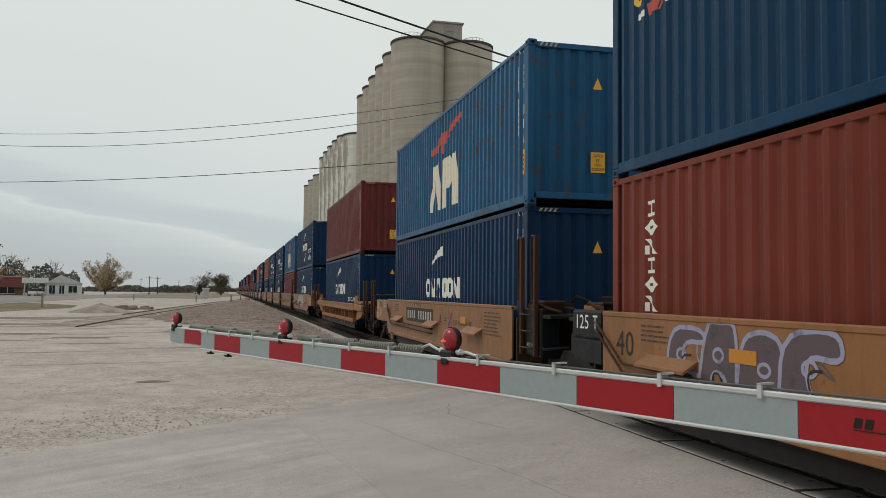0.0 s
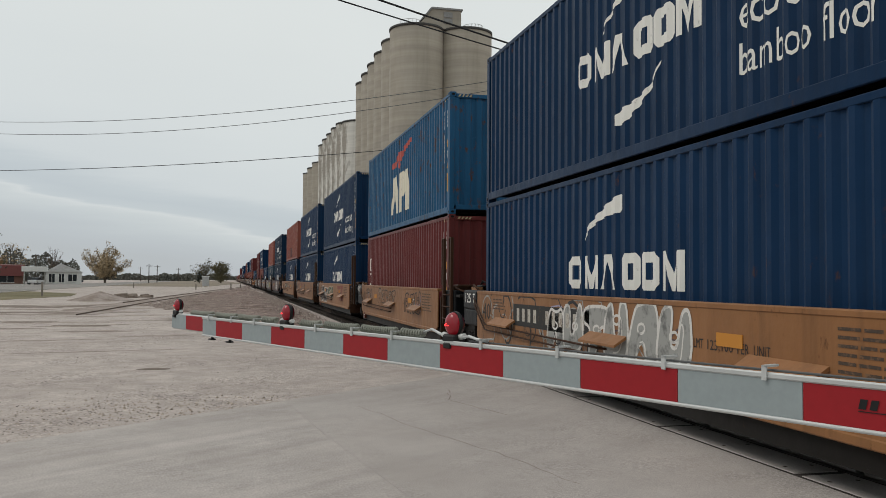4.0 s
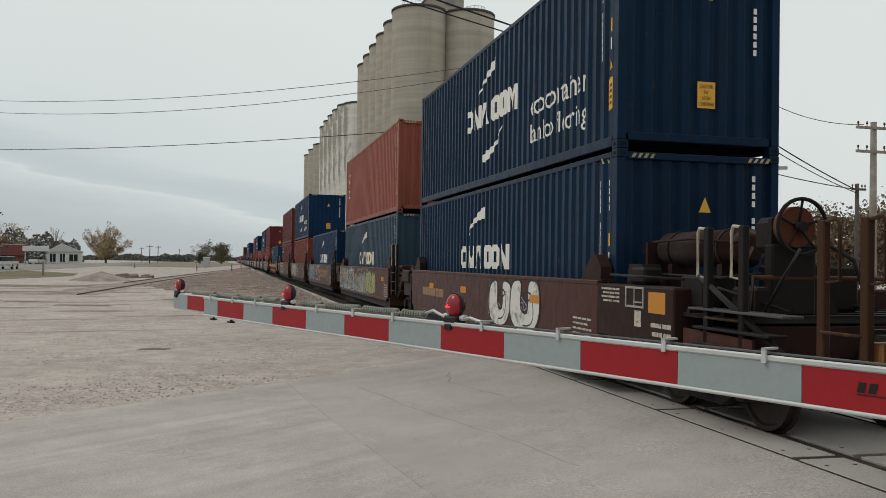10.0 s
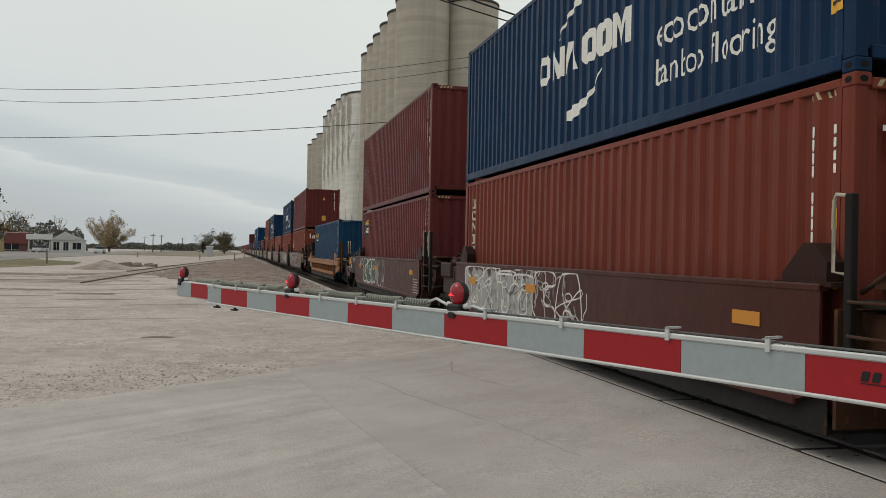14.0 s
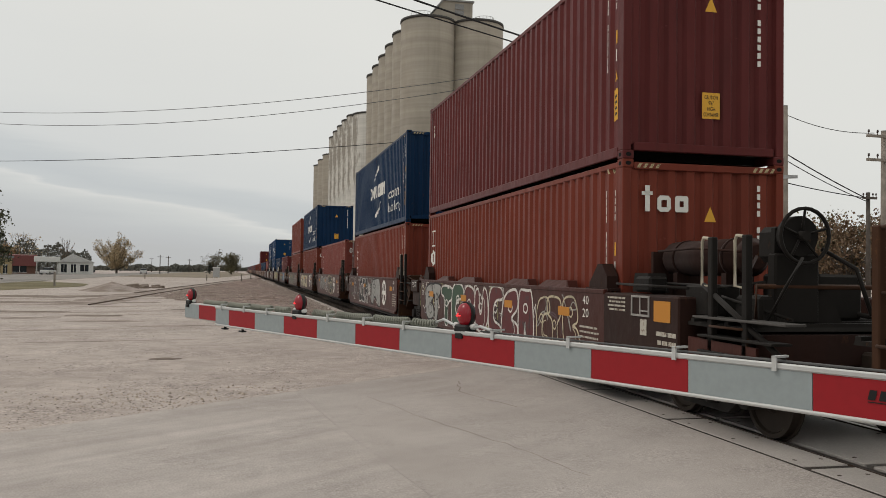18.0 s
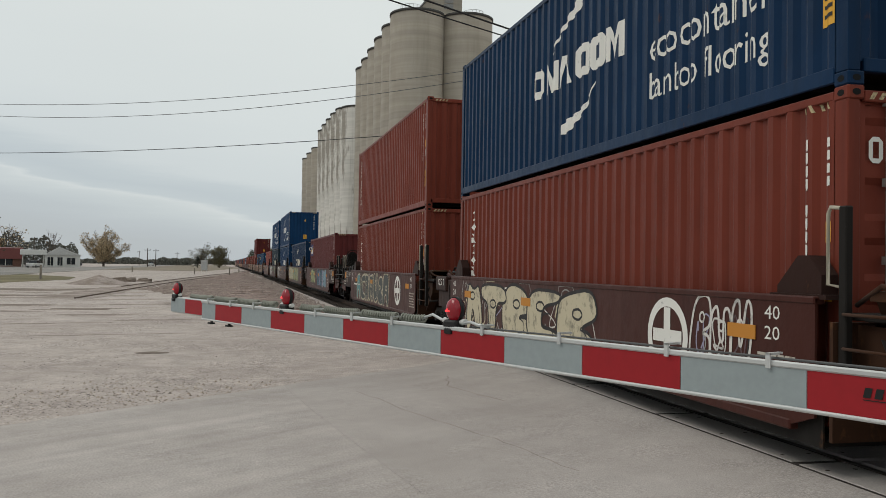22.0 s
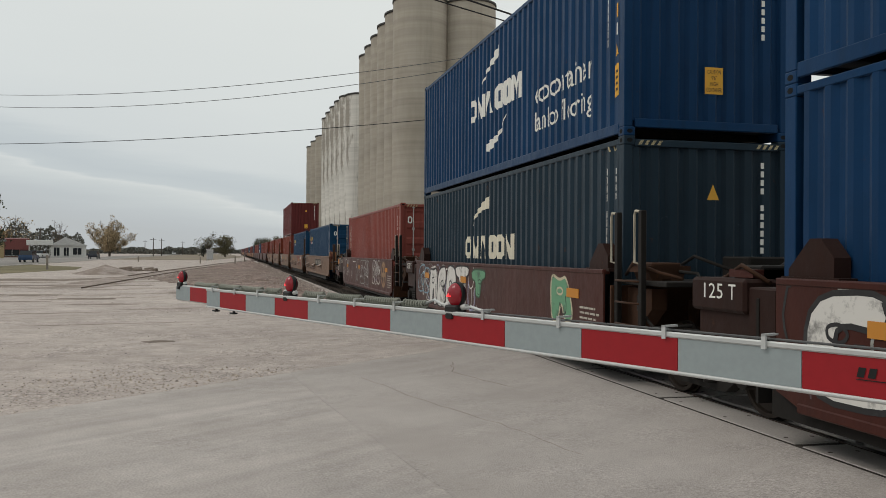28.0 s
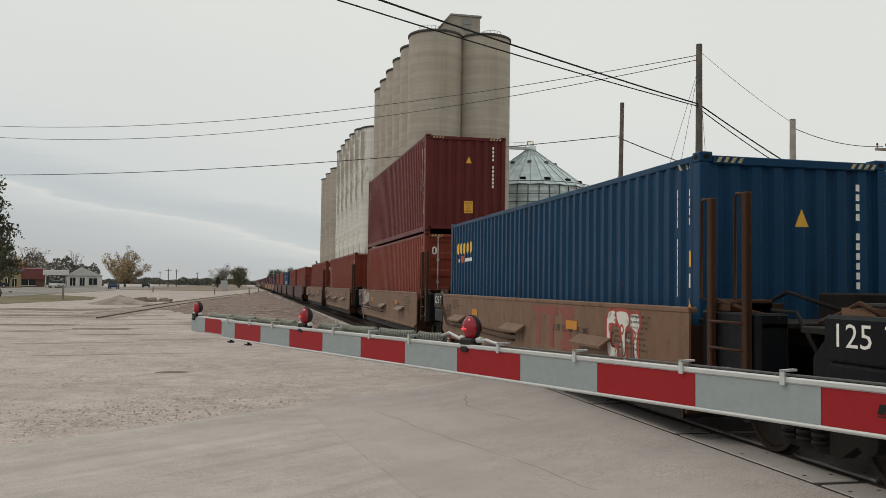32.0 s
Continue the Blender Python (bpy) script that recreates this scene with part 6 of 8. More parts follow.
def along(offset, s):
    """A place beside the highway: metres to its left of the standpoint and along it."""
    a = radians(-1.0)
    return -offset * math.cos(a) + s * math.sin(a), offset * math.sin(a) + s * math.cos(a)


slab("verge", [along(22.8, 40), along(18.2, 58), along(15.8, 70), along(13.2, 84), along(14.5, 96), along(18.5, 104), along(22.8, 112)], -0.06, -0.005, GRASSY, "strip of dry yellow-green roadside grass", "grass")
slab("highway", [along(35, -120), along(23, -120), along(23, 900), along(35, 900)], -0.06, 0.012, ASPHALT, "pale asphalt highway running beside the railway", "road")
for off in (23.6, 34.4):
    bm = bmesh.new()
    prism(bm, [along(off - 0.08, -120), along(off + 0.08, -120), along(off + 0.08, 900), along(off - 0.08, 900)], "z", 0.012, 0.016)
    tagged(part("edge_line", bm, DULLWHITE), "worn white edge line on the highway", "road marking", kind="structure")
slab("forecourt", [along(35.2, 60), along(35.2, 262), along(60, 330), along(160, 330), along(160, 60)], -0.06, 0.0, ASPHALT, "pale paved forecourt round the roadside store", "pavement")
slab("field", [along(22.5, 185), (-6, 178), (2, 300), (-10, 640), along(22.5, 640)], -0.06, -0.004, TANFIELD, "dry tan grass field", "grass")


def dirt_mound(bm):
    rnd = random.Random(8)
    rows = []
    for j in range(9):
        r = j / 8
        rows.append([bm.verts.new((2.5 * r * math.cos(a) * (1 + 0.1 * math.sin(3 * a)), 3.0 * r * math.sin(a), 0.68 * (1 - r) ** 0.9 * (1 - 0.3 * r) * (1 + 0.1 * rnd.random()) - 0.05)) for a in [2 * math.pi * i / 24 for i in range(24)]])
    for a, b in zip(rows[1:], rows[2:]):
        for i in range(24):
            f = bm.faces.new((a[i], a[(i + 1) % 24], b[(i + 1) % 24], b[i]))
            f.smooth = True
    top = bm.verts.new((0, 0, 0.69))
    for i in range(24):
        bm.faces.new((top, rows[1][i], rows[1][(i + 1) % 24]))
    for v in rows[0]:
        bm.verts.remove(v)


bm = bmesh.new()
dirt_mound(bm)
m = part("dirt_mound", bm, BROWNDIRT)
m.matrix_basis = pose(-9.9, 68.5, 0)
tagged(m, "low pile of pale dirt at the lot's edge", "dirt pile")

for x, y, w, h, a in ((-9.4, 76, 0.7, 0.5, 20), (-8.6, 77.5, 0.5, 0.3, 50), (-10.1, 78, 0.9, 0.25, 10), (-9.0, 80.5, 0.6, 0.35, 70), (-7.7, 79, 0.8, 0.22, -15), (-8.1, 82, 0.5, 0.3, 35)):
    chunk = thing("concrete_chunk", "broken lump of old concrete lying in dirt", "rubble", pose(x, y, -0.03, 0, 0, a), group="concrete rubble")
    bm = bmesh.new()
    softbox(bm, -w * 0.7, w * 0.7, -w * 0.5, w * 0.5, -0.1, h * 0.8, 0.04)
    for v in bm.verts:
        v.co.z += 0.12 * v.co.x
    part("lump", bm, DARKDIRT, chunk)

# ---- grain elevator ----
def silo_mat(name, color, other, stain, patchy):
    """Slip-formed concrete: faint lift rings, run-down stains and patches of old wash."""
    m, n, l, b = base_material(name)
    c = blend(n, l, ramp(n, l, noise_tex(n, l, 0.35, 7, (1, 1, 0.3), 0.65), *patchy), color, other)
    lifts = noise_tex(n, l, 1.0, 4, (0.015, 0.015, 0.75), 0.7)
    c = blend(n, l, 1.0, c, ramp(n, l, lifts, 0.36, 0.64, 0.86, 1.10), "MULTIPLY")
    runs = noise_tex(n, l, 0.8, 5, (1, 1, 0.035), 0.65)
    c = blend(n, l, ramp(n, l, runs, 0.52, 0.74, 0, stain), c, tuple(0.5 * v for v in other))
    c = blend(n, l, 1.0, c, ramp(n, l, noise_tex(n, l, 0.07, 3), 0.35, 0.65, 0.9, 1.08), "MULTIPLY")
    l.new(c, b.inputs["Base Color"])
    b.inputs["Roughness"].default_value = 0.9
    return m


SILO = silo_mat("weathered_concrete_silo", (0.385, 0.35, 0.295), (0.34, 0.305, 0.25), 0.35, (0.4, 0.62))
SILO_WHITE = silo_mat("peeling_whitewash", (0.62, 0.60, 0.55), (0.30, 0.275, 0.235), 0.6, (0.52, 0.60))
RIM = plain("dark_roof_edge", (0.06, 0.058, 0.055), 0.8)
ROOFSTEEL = plain("grey_roof_sheet", (0.24, 0.24, 0.235), 0.6, 0.2)


def silo_tube(r, h):
    def build(bm):
        seg, n = 40, 15
        rings = [[bm.verts.new(((r - (0.02 if k % 2 else 0)) * math.cos(a), (r - (0.02 if k % 2 else 0)) * math.sin(a), h * k / n)) for a in [2 * math.pi * i / seg for i in range(seg)]] for k in range(n + 1)]
        for a, b in zip(rings, rings[1:]):
            for i in range(seg):
                bm.faces.new((a[i], a[(i + 1) % seg], b[(i + 1) % seg], b[i])).smooth = True
    return build


def elevator(name, tubes, mat, label, height_of):
    ob = thing(name, label, "grain elevator")
    for x, y, r, h in tubes:
        piece("silo", ("silo", r, round(h, 1)), silo_tube(r, h), mat, ob, at=pose(x, y, 0))
        piece("silo_rim", ("rim", r), lambda bm: rod(bm, (0, 0, -0.12), (0, 0, 0.22), r + 0.10, 40), RIM, ob, at=pose(x, y, h))
    return ob


big = elevator("grain_elevator", [(24.9 + 7.25 * c, 119.0 + 7.1 * i, 3.9, 37.6) for i in range(6) for c in (0, 1)], SILO, "tall tan concrete grain elevator of twin silo rows", 37)
bm = bmesh.new()
quadbox(bm, 27.0, 32.4, 123.6, 157, 37.5, 39.3)
part("gallery", bm, SILO, big)
bm = bmesh.new()
prism(bm, [(25.0, 37.7), (31.0, 37.7), (31.0, 40.5), (26.7, 40.5), (25.0, 38.4)], "y", 117.0, 123.5)
house = part("headhouse", bm, SILO, big)
bm = bmesh.new()
prism(bm, [(24.8, 38.35), (24.8, 38.55), (26.6, 40.75), (31.2, 40.75), (31.2, 40.5), (26.7, 40.5)], "y", 116.8, 123.8)
part("roof", bm, ROOFSTEEL, house)
for wz in (38.5, 39.4):
    bm = bmesh.new()
    quadbox(bm, 28.4, 29.7, 116.9, 116.98, wz, wz + 0.75)
    part("window", bm, ROOFSTEEL, house)


def roof_rail(cx, cy, r):
    def build(bm):
        for k in range(9):
            a, b = math.pi + math.pi * k / 8, math.pi + math.pi * (k + 1) / 8
            p = Vector((cx + r * math.cos(a), cy + r * math.sin(a), 37.7))
            q = Vector((cx + r * math.cos(b), cy + r * math.sin(b), 37.7))
            rod(bm, p, p + Vector((0, 0, 1.2)), 0.04, 5)
            for z in (0.6, 1.2):
                rod(bm, p + Vector((0, 0, z)), q + Vector((0, 0, z)), 0.03, 5)
    return build


piece("roof_railing", "rail_l", roof_rail(23.9, 118.6, 1.5), GALV, big)
piece("roof_railing", "rail_r", roof_rail(33.2, 118.6, 1.4), GALV, big)
elevator("grain_elevator", [(25.4 + 8 * c, 176 + 10.3 * i, 4.4, h) for i, h in enumerate((34.3, 35.8, 36.5, 36.9, 37.2, 37.3)) for c in (0, 1)], SILO_WHITE, "old whitewashed concrete grain elevator with peeling paint", 36)
elevator("grain_elevator", [(25.6 + 8 * c, 247 + 17.0 * i, 4.6, h) for i, h in enumerate((35.2, 35.8, 36.2)) for c in (0, 1)], SILO, "distant tan concrete grain elevator", 36)

# ---- steel grain bin ----
BINSTEEL = plain("galvanised_bin_steel", (0.50, 0.59, 0.60), 0.4, 0.25, 0.2, 0.6)
BINDARK = plain("weathered_bin_frame", (0.10, 0.115, 0.12), 0.5, 0.3)
BINRIB = plain("dull_roof_rib", (0.30, 0.36, 0.37), 0.5, 0.3)
grain_bin = thing("grain_bin", "round galvanised corrugated steel grain bin with conical roof", "grain bin", pose(46.9, 141.4, 0))
BR, BE, BA = 10.2, 18.6, 25.6


def bin_wall(bm):
    seg, n = 72, 40
    rings = [[bm.verts.new(((BR - (0.12 if k % 2 else 0)) * math.cos(a), (BR - (0.12 if k % 2 else 0)) * math.sin(a), BE * k / n)) for a in [2 * math.pi * i / seg for i in range(seg)]] for k in range(n + 1)]
    for a, b in zip(rings, rings[1:]):
        for i in range(seg):
            bm.faces.new((a[i], a[(i + 1) % seg], b[(i + 1) % seg], b[i]))


def bin_roof(bm):
    seg = 40
    lo = [bm.verts.new(((BR + 0.25) * math.cos(a), (BR + 0.25) * math.sin(a), BE + (0.12 if i % 2 else 0))) for i, a in enumerate([2 * math.pi * i / seg for i in range(seg)])]
    hi = [bm.verts.new((0.9 * math.cos(a), 0.9 * math.sin(a), BA + (0.04 if i % 2 else 0))) for i, a in enumerate([2 * math.pi * i / seg for i in range(seg)])]
    for i in range(seg):
        bm.faces.new((lo[i], lo[(i + 1) % seg], hi[(i + 1) % seg], hi[i]))
    rod(bm, (0, 0, BA - 0.2), (0, 0, BA + 0.9), 1.0, 16)


piece("bin_wall", "bin_wall", bin_wall, BINSTEEL, grain_bin)
piece("roof", "bin_roof", bin_roof, BINSTEEL, grain_bin)


def stiffener(a):
    def build(bm):
        c, s = math.cos(a), math.sin(a)
        rod(bm, ((BR + 0.1) * c, (BR + 0.1) * s, 0), ((BR + 0.1) * c, (BR + 0.1) * s, BE), 0.09, 4)
    return build


for i in range(36):
    piece("stiffener", ("stiff", i), stiffener(2 * math.pi * i / 36), BINDARK, grain_bin)
for z in (BE - 0.1, BE + 0.5, BE - 1.6, BE - 2.9, BE - 4.6):
    bm = bmesh.new()
    pipe(bm, [((BR + 0.45) * math.cos(2 * math.pi * k / 64), (BR + 0.45) * math.sin(2 * math.pi * k / 64), z) for k in range(65)], 0.07, 4)
    part("wind_ring", bm, BINDARK, grain_bin)
for i in range(14):
    a = 2 * math.pi * (i + 0.5) / 14
    piece("roof_vent", "roof_vent", lambda bm: softbox(bm, -0.35, 0.35, -0.5, 0.5, -0.2, 0.5, 0.1), DARKSTEEL, grain_bin, at=pose(9.0 * math.cos(a), 9.0 * math.sin(a), BE + (BA - BE) * 0.12, 0, 0, math.degrees(a)))
for i in range(30):
    a = 2 * math.pi * i / 30
    piece("roof_rib", "roof_rib", lambda bm: rod(bm, (BR + 0.2, 0, BE + 0.12), (0.95, 0, BA + 0.08), 0.045, 4), BINRIB, grain_bin, at=pose(0, 0, 0, 0, 0, math.degrees(a)))
for i in range(9):
    a = 2 * math.pi * (i + 0.25) / 9
    piece("roof_vent", "upper_vent", lambda bm: softbox(bm, -0.3, 0.3, -0.35, 0.35, -0.2, 0.4, 0.08), BINDARK, grain_bin, at=pose(4.4 * math.cos(a), 4.4 * math.sin(a), BE + (BA - BE) * 0.62, 0, 0, math.degrees(a)))
bm = bmesh.new()
for x in (-0.5, 0.5):
    rod(bm, (x, 0, BA + 0.6), (x, 0, BA + 1.7), 0.09, 5)
rod(bm, (-0.6, 0, BA + 1.7), (0.6, 0, BA + 1.7), 0.09, 5)
part("spout_frame", bm, LOGOYELLOW, grain_bin)
bm = bmesh.new()
quadbox(bm, -9.5, 0.6, -0.3, 0.3, BA + 0.2, BA + 0.7)
for i in range(9):
    rod(bm, (-9.5 + i * 1.1, -0.3, BA + 0.7), (-9.5 + i * 1.1, -0.3, BA + 1.4), 0.04, 4)
rod(bm, (-9.5, -0.3, BA + 1.4), (0.4, -0.3, BA + 1.4), 0.04, 4)
part("conveyor", bm, GALV, grain_bin)

# ---- poles and wires ----
POLEWOOD = plain("weathered_pole_wood", (0.085, 0.072, 0.062), 0.9, vary=0.35, scale=3)
PALEPOLE = plain("pale_pole_wood", (0.24, 0.21, 0.18), 0.9, vary=0.25, scale=3)
WIRE = plain("black_cable", (0.012, 0.012, 0.013), 0.7)
GREYWIRE = plain("grey_wire", (0.09, 0.092, 0.095), 0.6)
PORCELAIN = plain("insulator_brown", (0.05, 0.035, 0.03), 0.3)


def at_pixel_angle(az, depth):
    """A place by its bearing, in degrees east of the track, and its distance."""
    return depth * math.sin(radians(az)), depth * math.cos(radians(az))


def utility_pole(x, y, h, r, mat, arms=(), lean=0.0):
    ob = thing("utility_pole", "weathered wooden utility pole carrying cables", "utility pole", pose(x, y, 0, 0, lean, 0), group="utility poles")
    piece("pole", ("pole", h, r), lambda bm: rod(bm, (0, 0, -0.3), (0, 0, h), r * 1.2, 12, r * 0.85), mat, ob)
    piece("pole_cap", ("cap", h, r), lambda bm: rod(bm, (0, 0, h), (0, 0, h + 0.03), r * 0.9, 12), GALV, ob)
    for z, w in arms:
        arm = piece("crossarm", ("arm", z, w), lambda bm: softbox(bm, -w, w, -0.18, -0.08, z - 0.06, z + 0.06, 0.01), mat, ob)
        for k in (-0.9, -0.45, 0.45, 0.9):
            piece("insulator", ("ins", z, w, k), lambda bm: (rod(bm, (k * w, -0.13, z + 0.06), (k * w, -0.13, z + 0.18), 0.02, 6), rod(bm, (k * w, -0.13, z + 0.16), (k * w, -0.13, z + 0.27), 0.05, 8, 0.035)), PORCELAIN, arm)
    return ob


P1 = at_pixel_angle(29.35, 38.8)
P2 = at_pixel_angle(24.2, 44.4)
P3 = at_pixel_angle(35.0, 41.2)
P4 = at_pixel_angle(40.57, 42.0)
P5 = at_pixel_angle(39.7, 52.0)
utility_pole(*P1, 12.55, 0.155, POLEWOOD)
utility_pole(*P2, 11.3, 0.12, POLEWOOD, lean=1.0)
utility_pole(*P3, 9.45, 0.15, PALEPOLE)
utility_pole(*P4, 8.2, 0.15, PALEPOLE, ((7.95, 1.0), (6.9, 1.0)))
utility_pole(*P5, 6.4, 0.12, POLEWOOD, ((6.1, 0.45),))


def cable(name, a, b, sag, r, mat, label, n=28):
    a, b = Vector(a), Vector(b)
    pts = [a.lerp(b, i / n) - Vector((0, 0, sag * 4 * (i / n) * (1 - i / n))) for i in range(n + 1)]
    bm = bmesh.new()
    pipe(bm, pts, r, 6)
    return tagged(part(name, bm, mat), label, "cable", "overhead wires")


def bearing(az, depth, z):
    return (*at_pixel_angle(az, depth), z)


A1 = (*P1, 9.9)
cable("overhead_cable", A1, (-8.4, 16.7, 10.35), 0.2, 0.03, WIRE, "thick black overhead cable from the pole")
cable("overhead_cable", (A1[0], A1[1], 9.8), (-10.0, 16.7, 10.2), 0.25, 0.022, WIRE, "thick black overhead cable from the pole")
cable("overhead_cable", A1, (*P5, 6.05), 0.25, 0.03, WIRE, "thick black overhead cable from the pole")
cable("overhead_cable", (A1[0], A1[1], 9.7), (P5[0], P5[1], 5.9), 0.4, 0.022, WIRE, "thick black overhead cable from the pole")
cable("power_line", (P1[0], P1[1], 12.1), (-23.5, 70.4, 13.5), 1.42, 0.016, GREYWIRE, "thin grey power line over the gravel lot")
cable("power_line", (P1[0], P1[1], 11.9), (-23.5, 70.4, 12.75), 1.72, 0.016, GREYWIRE, "thin grey power line over the gravel lot")
cable("telephone_line", (*P2, 9.59), (-24.5, 74.2, 10.0), 0.66, 0.020, WIRE, "dark telephone line over the gravel lot")
cable("telephone_line", (*P2, 9.5), (*P5, 6.1), 0.5, 0.024, WIRE, "dark telephone line between poles")
cable("power_line", (P1[0], P1[1], 12.3), (*P3, 9.3), 0.12, 0.009, GREYWIRE, "thin grey power line between poles")
cable("power_line", (*P3, 9.1), (P4[0] - 0.5, P4[1], 8.1), 0.25, 0.016, GREYWIRE, "thin grey power line between poles")
for dx in (-3.0, -1.6, 1.8):
    cable("guy_wire", (P1[0], P1[1], 11.6), (P1[0] + dx, P1[1] + 1.5, 0), 0.0, 0.009, GREYWIRE, "thin steel guy wire of a pole", 4)

# ---- crossing gate ----
GATE0, GATEDIR = Vector((1.4839, 1.9695, 0.0056)), Vector((-0.3891, 0.9212, 0))
GREYSTRIPE = plain("grey_reflective_sheet", (0.28, 0.32, 0.325), 0.55, vary=0.06, scale=30)
REDSTRIPE = plain("red_reflective_sheet", (0.30, 0.010, 0.015), 0.6, vary=0.06, scale=30)
ALU = plain("pale_aluminium", (0.52, 0.53, 0.52), 0.4, 0.3, 0.08)
SIGNPALE = plain("pale_plastic", (0.55, 0.55, 0.53), 0.5)
COILGREY = plain("olive_grey_cable", (0.25, 0.255, 0.215), 0.6)
DARKCABLE = plain("dark_grey_cable", (0.09, 0.09, 0.09), 0.6)
RUBBER = plain("black_rubber", (0.012, 0.012, 0.012), 0.5)
LENS = glow("red_lamp_lens", (1.0, 0.03, 0.05), 0.03, (0.21, 0.008, 0.016))
# darker red for the back lens: the lamp's side shadow put into colour
LENS_SHADED = plain("shaded_red_lens", (0.075, 0.006, 0.010), 0.25)
LENS_LIT = glow("lit_red_lamp", (1.0, 0.035, 0.04), 0.95, (0.5, 0.015, 0.02))
gate = thing("crossing_gate", "lowered red and grey striped railway crossing gate arm with red lamps", "crossing gate", Matrix.Translation(GATE0) @ Matrix.Rotation(math.atan2(GATEDIR.y, GATEDIR.x), 4, "Z") @ Matrix.Rotation(0.0026, 4, "Y"))
# along the arm is local x; the face seen from the road is local +y
edges = [4.905, 4.618, 4.279, 4.045, 3.632, 3.224, 2.817, 2.409, 2.009, 1.608, 1.2075, 0.806, 0.4025, 0.0, -0.403, -0.806, -1.21, -1.61, -2.01, -2.42, -2.82, -3.3]


def stripe(x0, x1, z0, z1, y):
    def build(bm):
        quadbox(bm, x0 + 0.0012, x1 - 0.0012, y, y + 0.003, z0, z1)
    return build


for i, (b, a) in enumerate(zip(edges, edges[1:])):
    z0, z1 = (1.372, 1.468) if a > 4.2 else (1.357, 1.456)
    y = 0.018 if a > 4.2 else 0.026
    piece("stripe", ("stripe", i), stripe(a, b, z0, z1, y), REDSTRIPE if i % 2 else GREYSTRIPE, gate)
bm = bmesh.new()
softbox(bm, -3.3, 4.285, -0.024, 0.024, 1.350, 1.468, 0.006)
part("arm_beam", bm, ALU, gate, "pale aluminium arm")
bm = bmesh.new()
softbox(bm, 4.2, 4.913, -0.016, 0.016, 1.364, 1.477, 0.006)
part("arm_tip", bm, ALU, gate, "narrower aluminium tip of the arm")
for z0, z1 in ((1.345, 1.3565), (1.4565, 1.474)):
    bm = bmesh.new()
    softbox(bm, -3.3, 4.285, 0.022, 0.034, z0, z1, 0.004)
    part("edge_trim", bm, ALU, gate)
bm = bmesh.new()
rod(bm, (-3.3, 0.0, 1.4775), (1.45, 0.0, 1.4768), 0.0036, 8)
part("cable_tube", bm, DARKCABLE, gate, "thin dark cable along the arm")


def clip(x):
    def build(bm):
        quadbox(bm, x - 0.007, x + 0.007, 0.034, 0.040, 1.452, 1.492)
        quadbox(bm, x - 0.007, x + 0.007, -0.022, 0.040, 1.487, 1.493)
    return build


for x in (-2.2, -1.4, -0.75, -0.28, 0.107, 0.449, 0.91, 1.332, 1.967, 2.318, 2.686, 3.447, 3.787, 4.158):
    piece("clip", ("clip", x), clip(x), ALU, gate)


def coil(a, b):
    def build(bm):
        n = int((b - a) / 0.019)
        pts = []
        for i in range(n * 8 + 1):
            f, w = i / (n * 8), 2 * math.pi * i / 8
            pts.append((a + (b - a) * f, -0.012 + 0.015 * math.cos(w), 1.490 - 0.004 * math.sin(math.pi * f) + 0.015 * math.sin(w)))
        pipe(bm, pts, 0.005, 5)
    return build


for a, b in ((1.78, 1.96), (2.0, 2.3), (2.34, 2.67), (2.72, 2.93), (3.24, 3.42), (3.48, 3.77), (3.81, 4.14), (4.2, 4.58)):
    piece("coiled_cable", ("coil", a), coil(a, b), COILGREY, gate, "coiled grey lamp cable")
for pts in ([(1.80, -0.01, 1.49), (1.72, -0.01, 1.512), (1.66, 0, 1.50), (1.62, 0, 1.49)], [(1.475, 0.01, 1.49), (1.44, 0.01, 1.497), (1.39, 0.01, 1.488), (1.33, 0, 1.482)]):
    bm = bmesh.new()
    pipe(bm, pts, 0.006, 6)
    part("lamp_lead", bm, ALU, gate)


def lamp_shell(bm):
    rod(bm, (0, -0.014, 0.062), (0, 0.006, 0.062), 0.050, 24)
    for v in bm.verts:
        v.co.z = 0.062 + (v.co.z - 0.062) * 1.14


def lamp_lens(sign):
    def build(bm):
        seg, prev = 24, None
        for k in range(6):
            a = math.pi / 2 * k / 6
            r, y = 0.046 * math.cos(a), sign * 0.030 * math.sin(a)
            rg = [bm.verts.new((r * math.cos(2 * math.pi * i / seg), y, 0.062 + r * 1.15 * math.sin(2 * math.pi * i / seg))) for i in range(seg)]
            if prev:
                for i in range(seg):
                    bm.faces.new((prev[i], prev[(i + 1) % seg], rg[(i + 1) % seg], rg[i])).smooth = True
            prev = rg
        bm.faces.new(prev)
    return build


def lamp_base(bm):
    softbox(bm, -0.045, 0.045, -0.03, 0.036, -0.022, 0.016, 0.008)
    softbox(bm, -0.02, 0.03, -0.028, 0.042, -0.046, -0.02, 0.005)
    softbox(bm, -0.016, 0.016, -0.02, 0.012, 0.012, 0.03, 0.004)


def lamp_filament(bm):
    softbox(bm, -0.008, 0.030, 0.030, 0.0365, 0.052, 0.060, 0.003)
    softbox(bm, 0.006, 0.020, 0.028, 0.0365, 0.060, 0.068, 0.003)


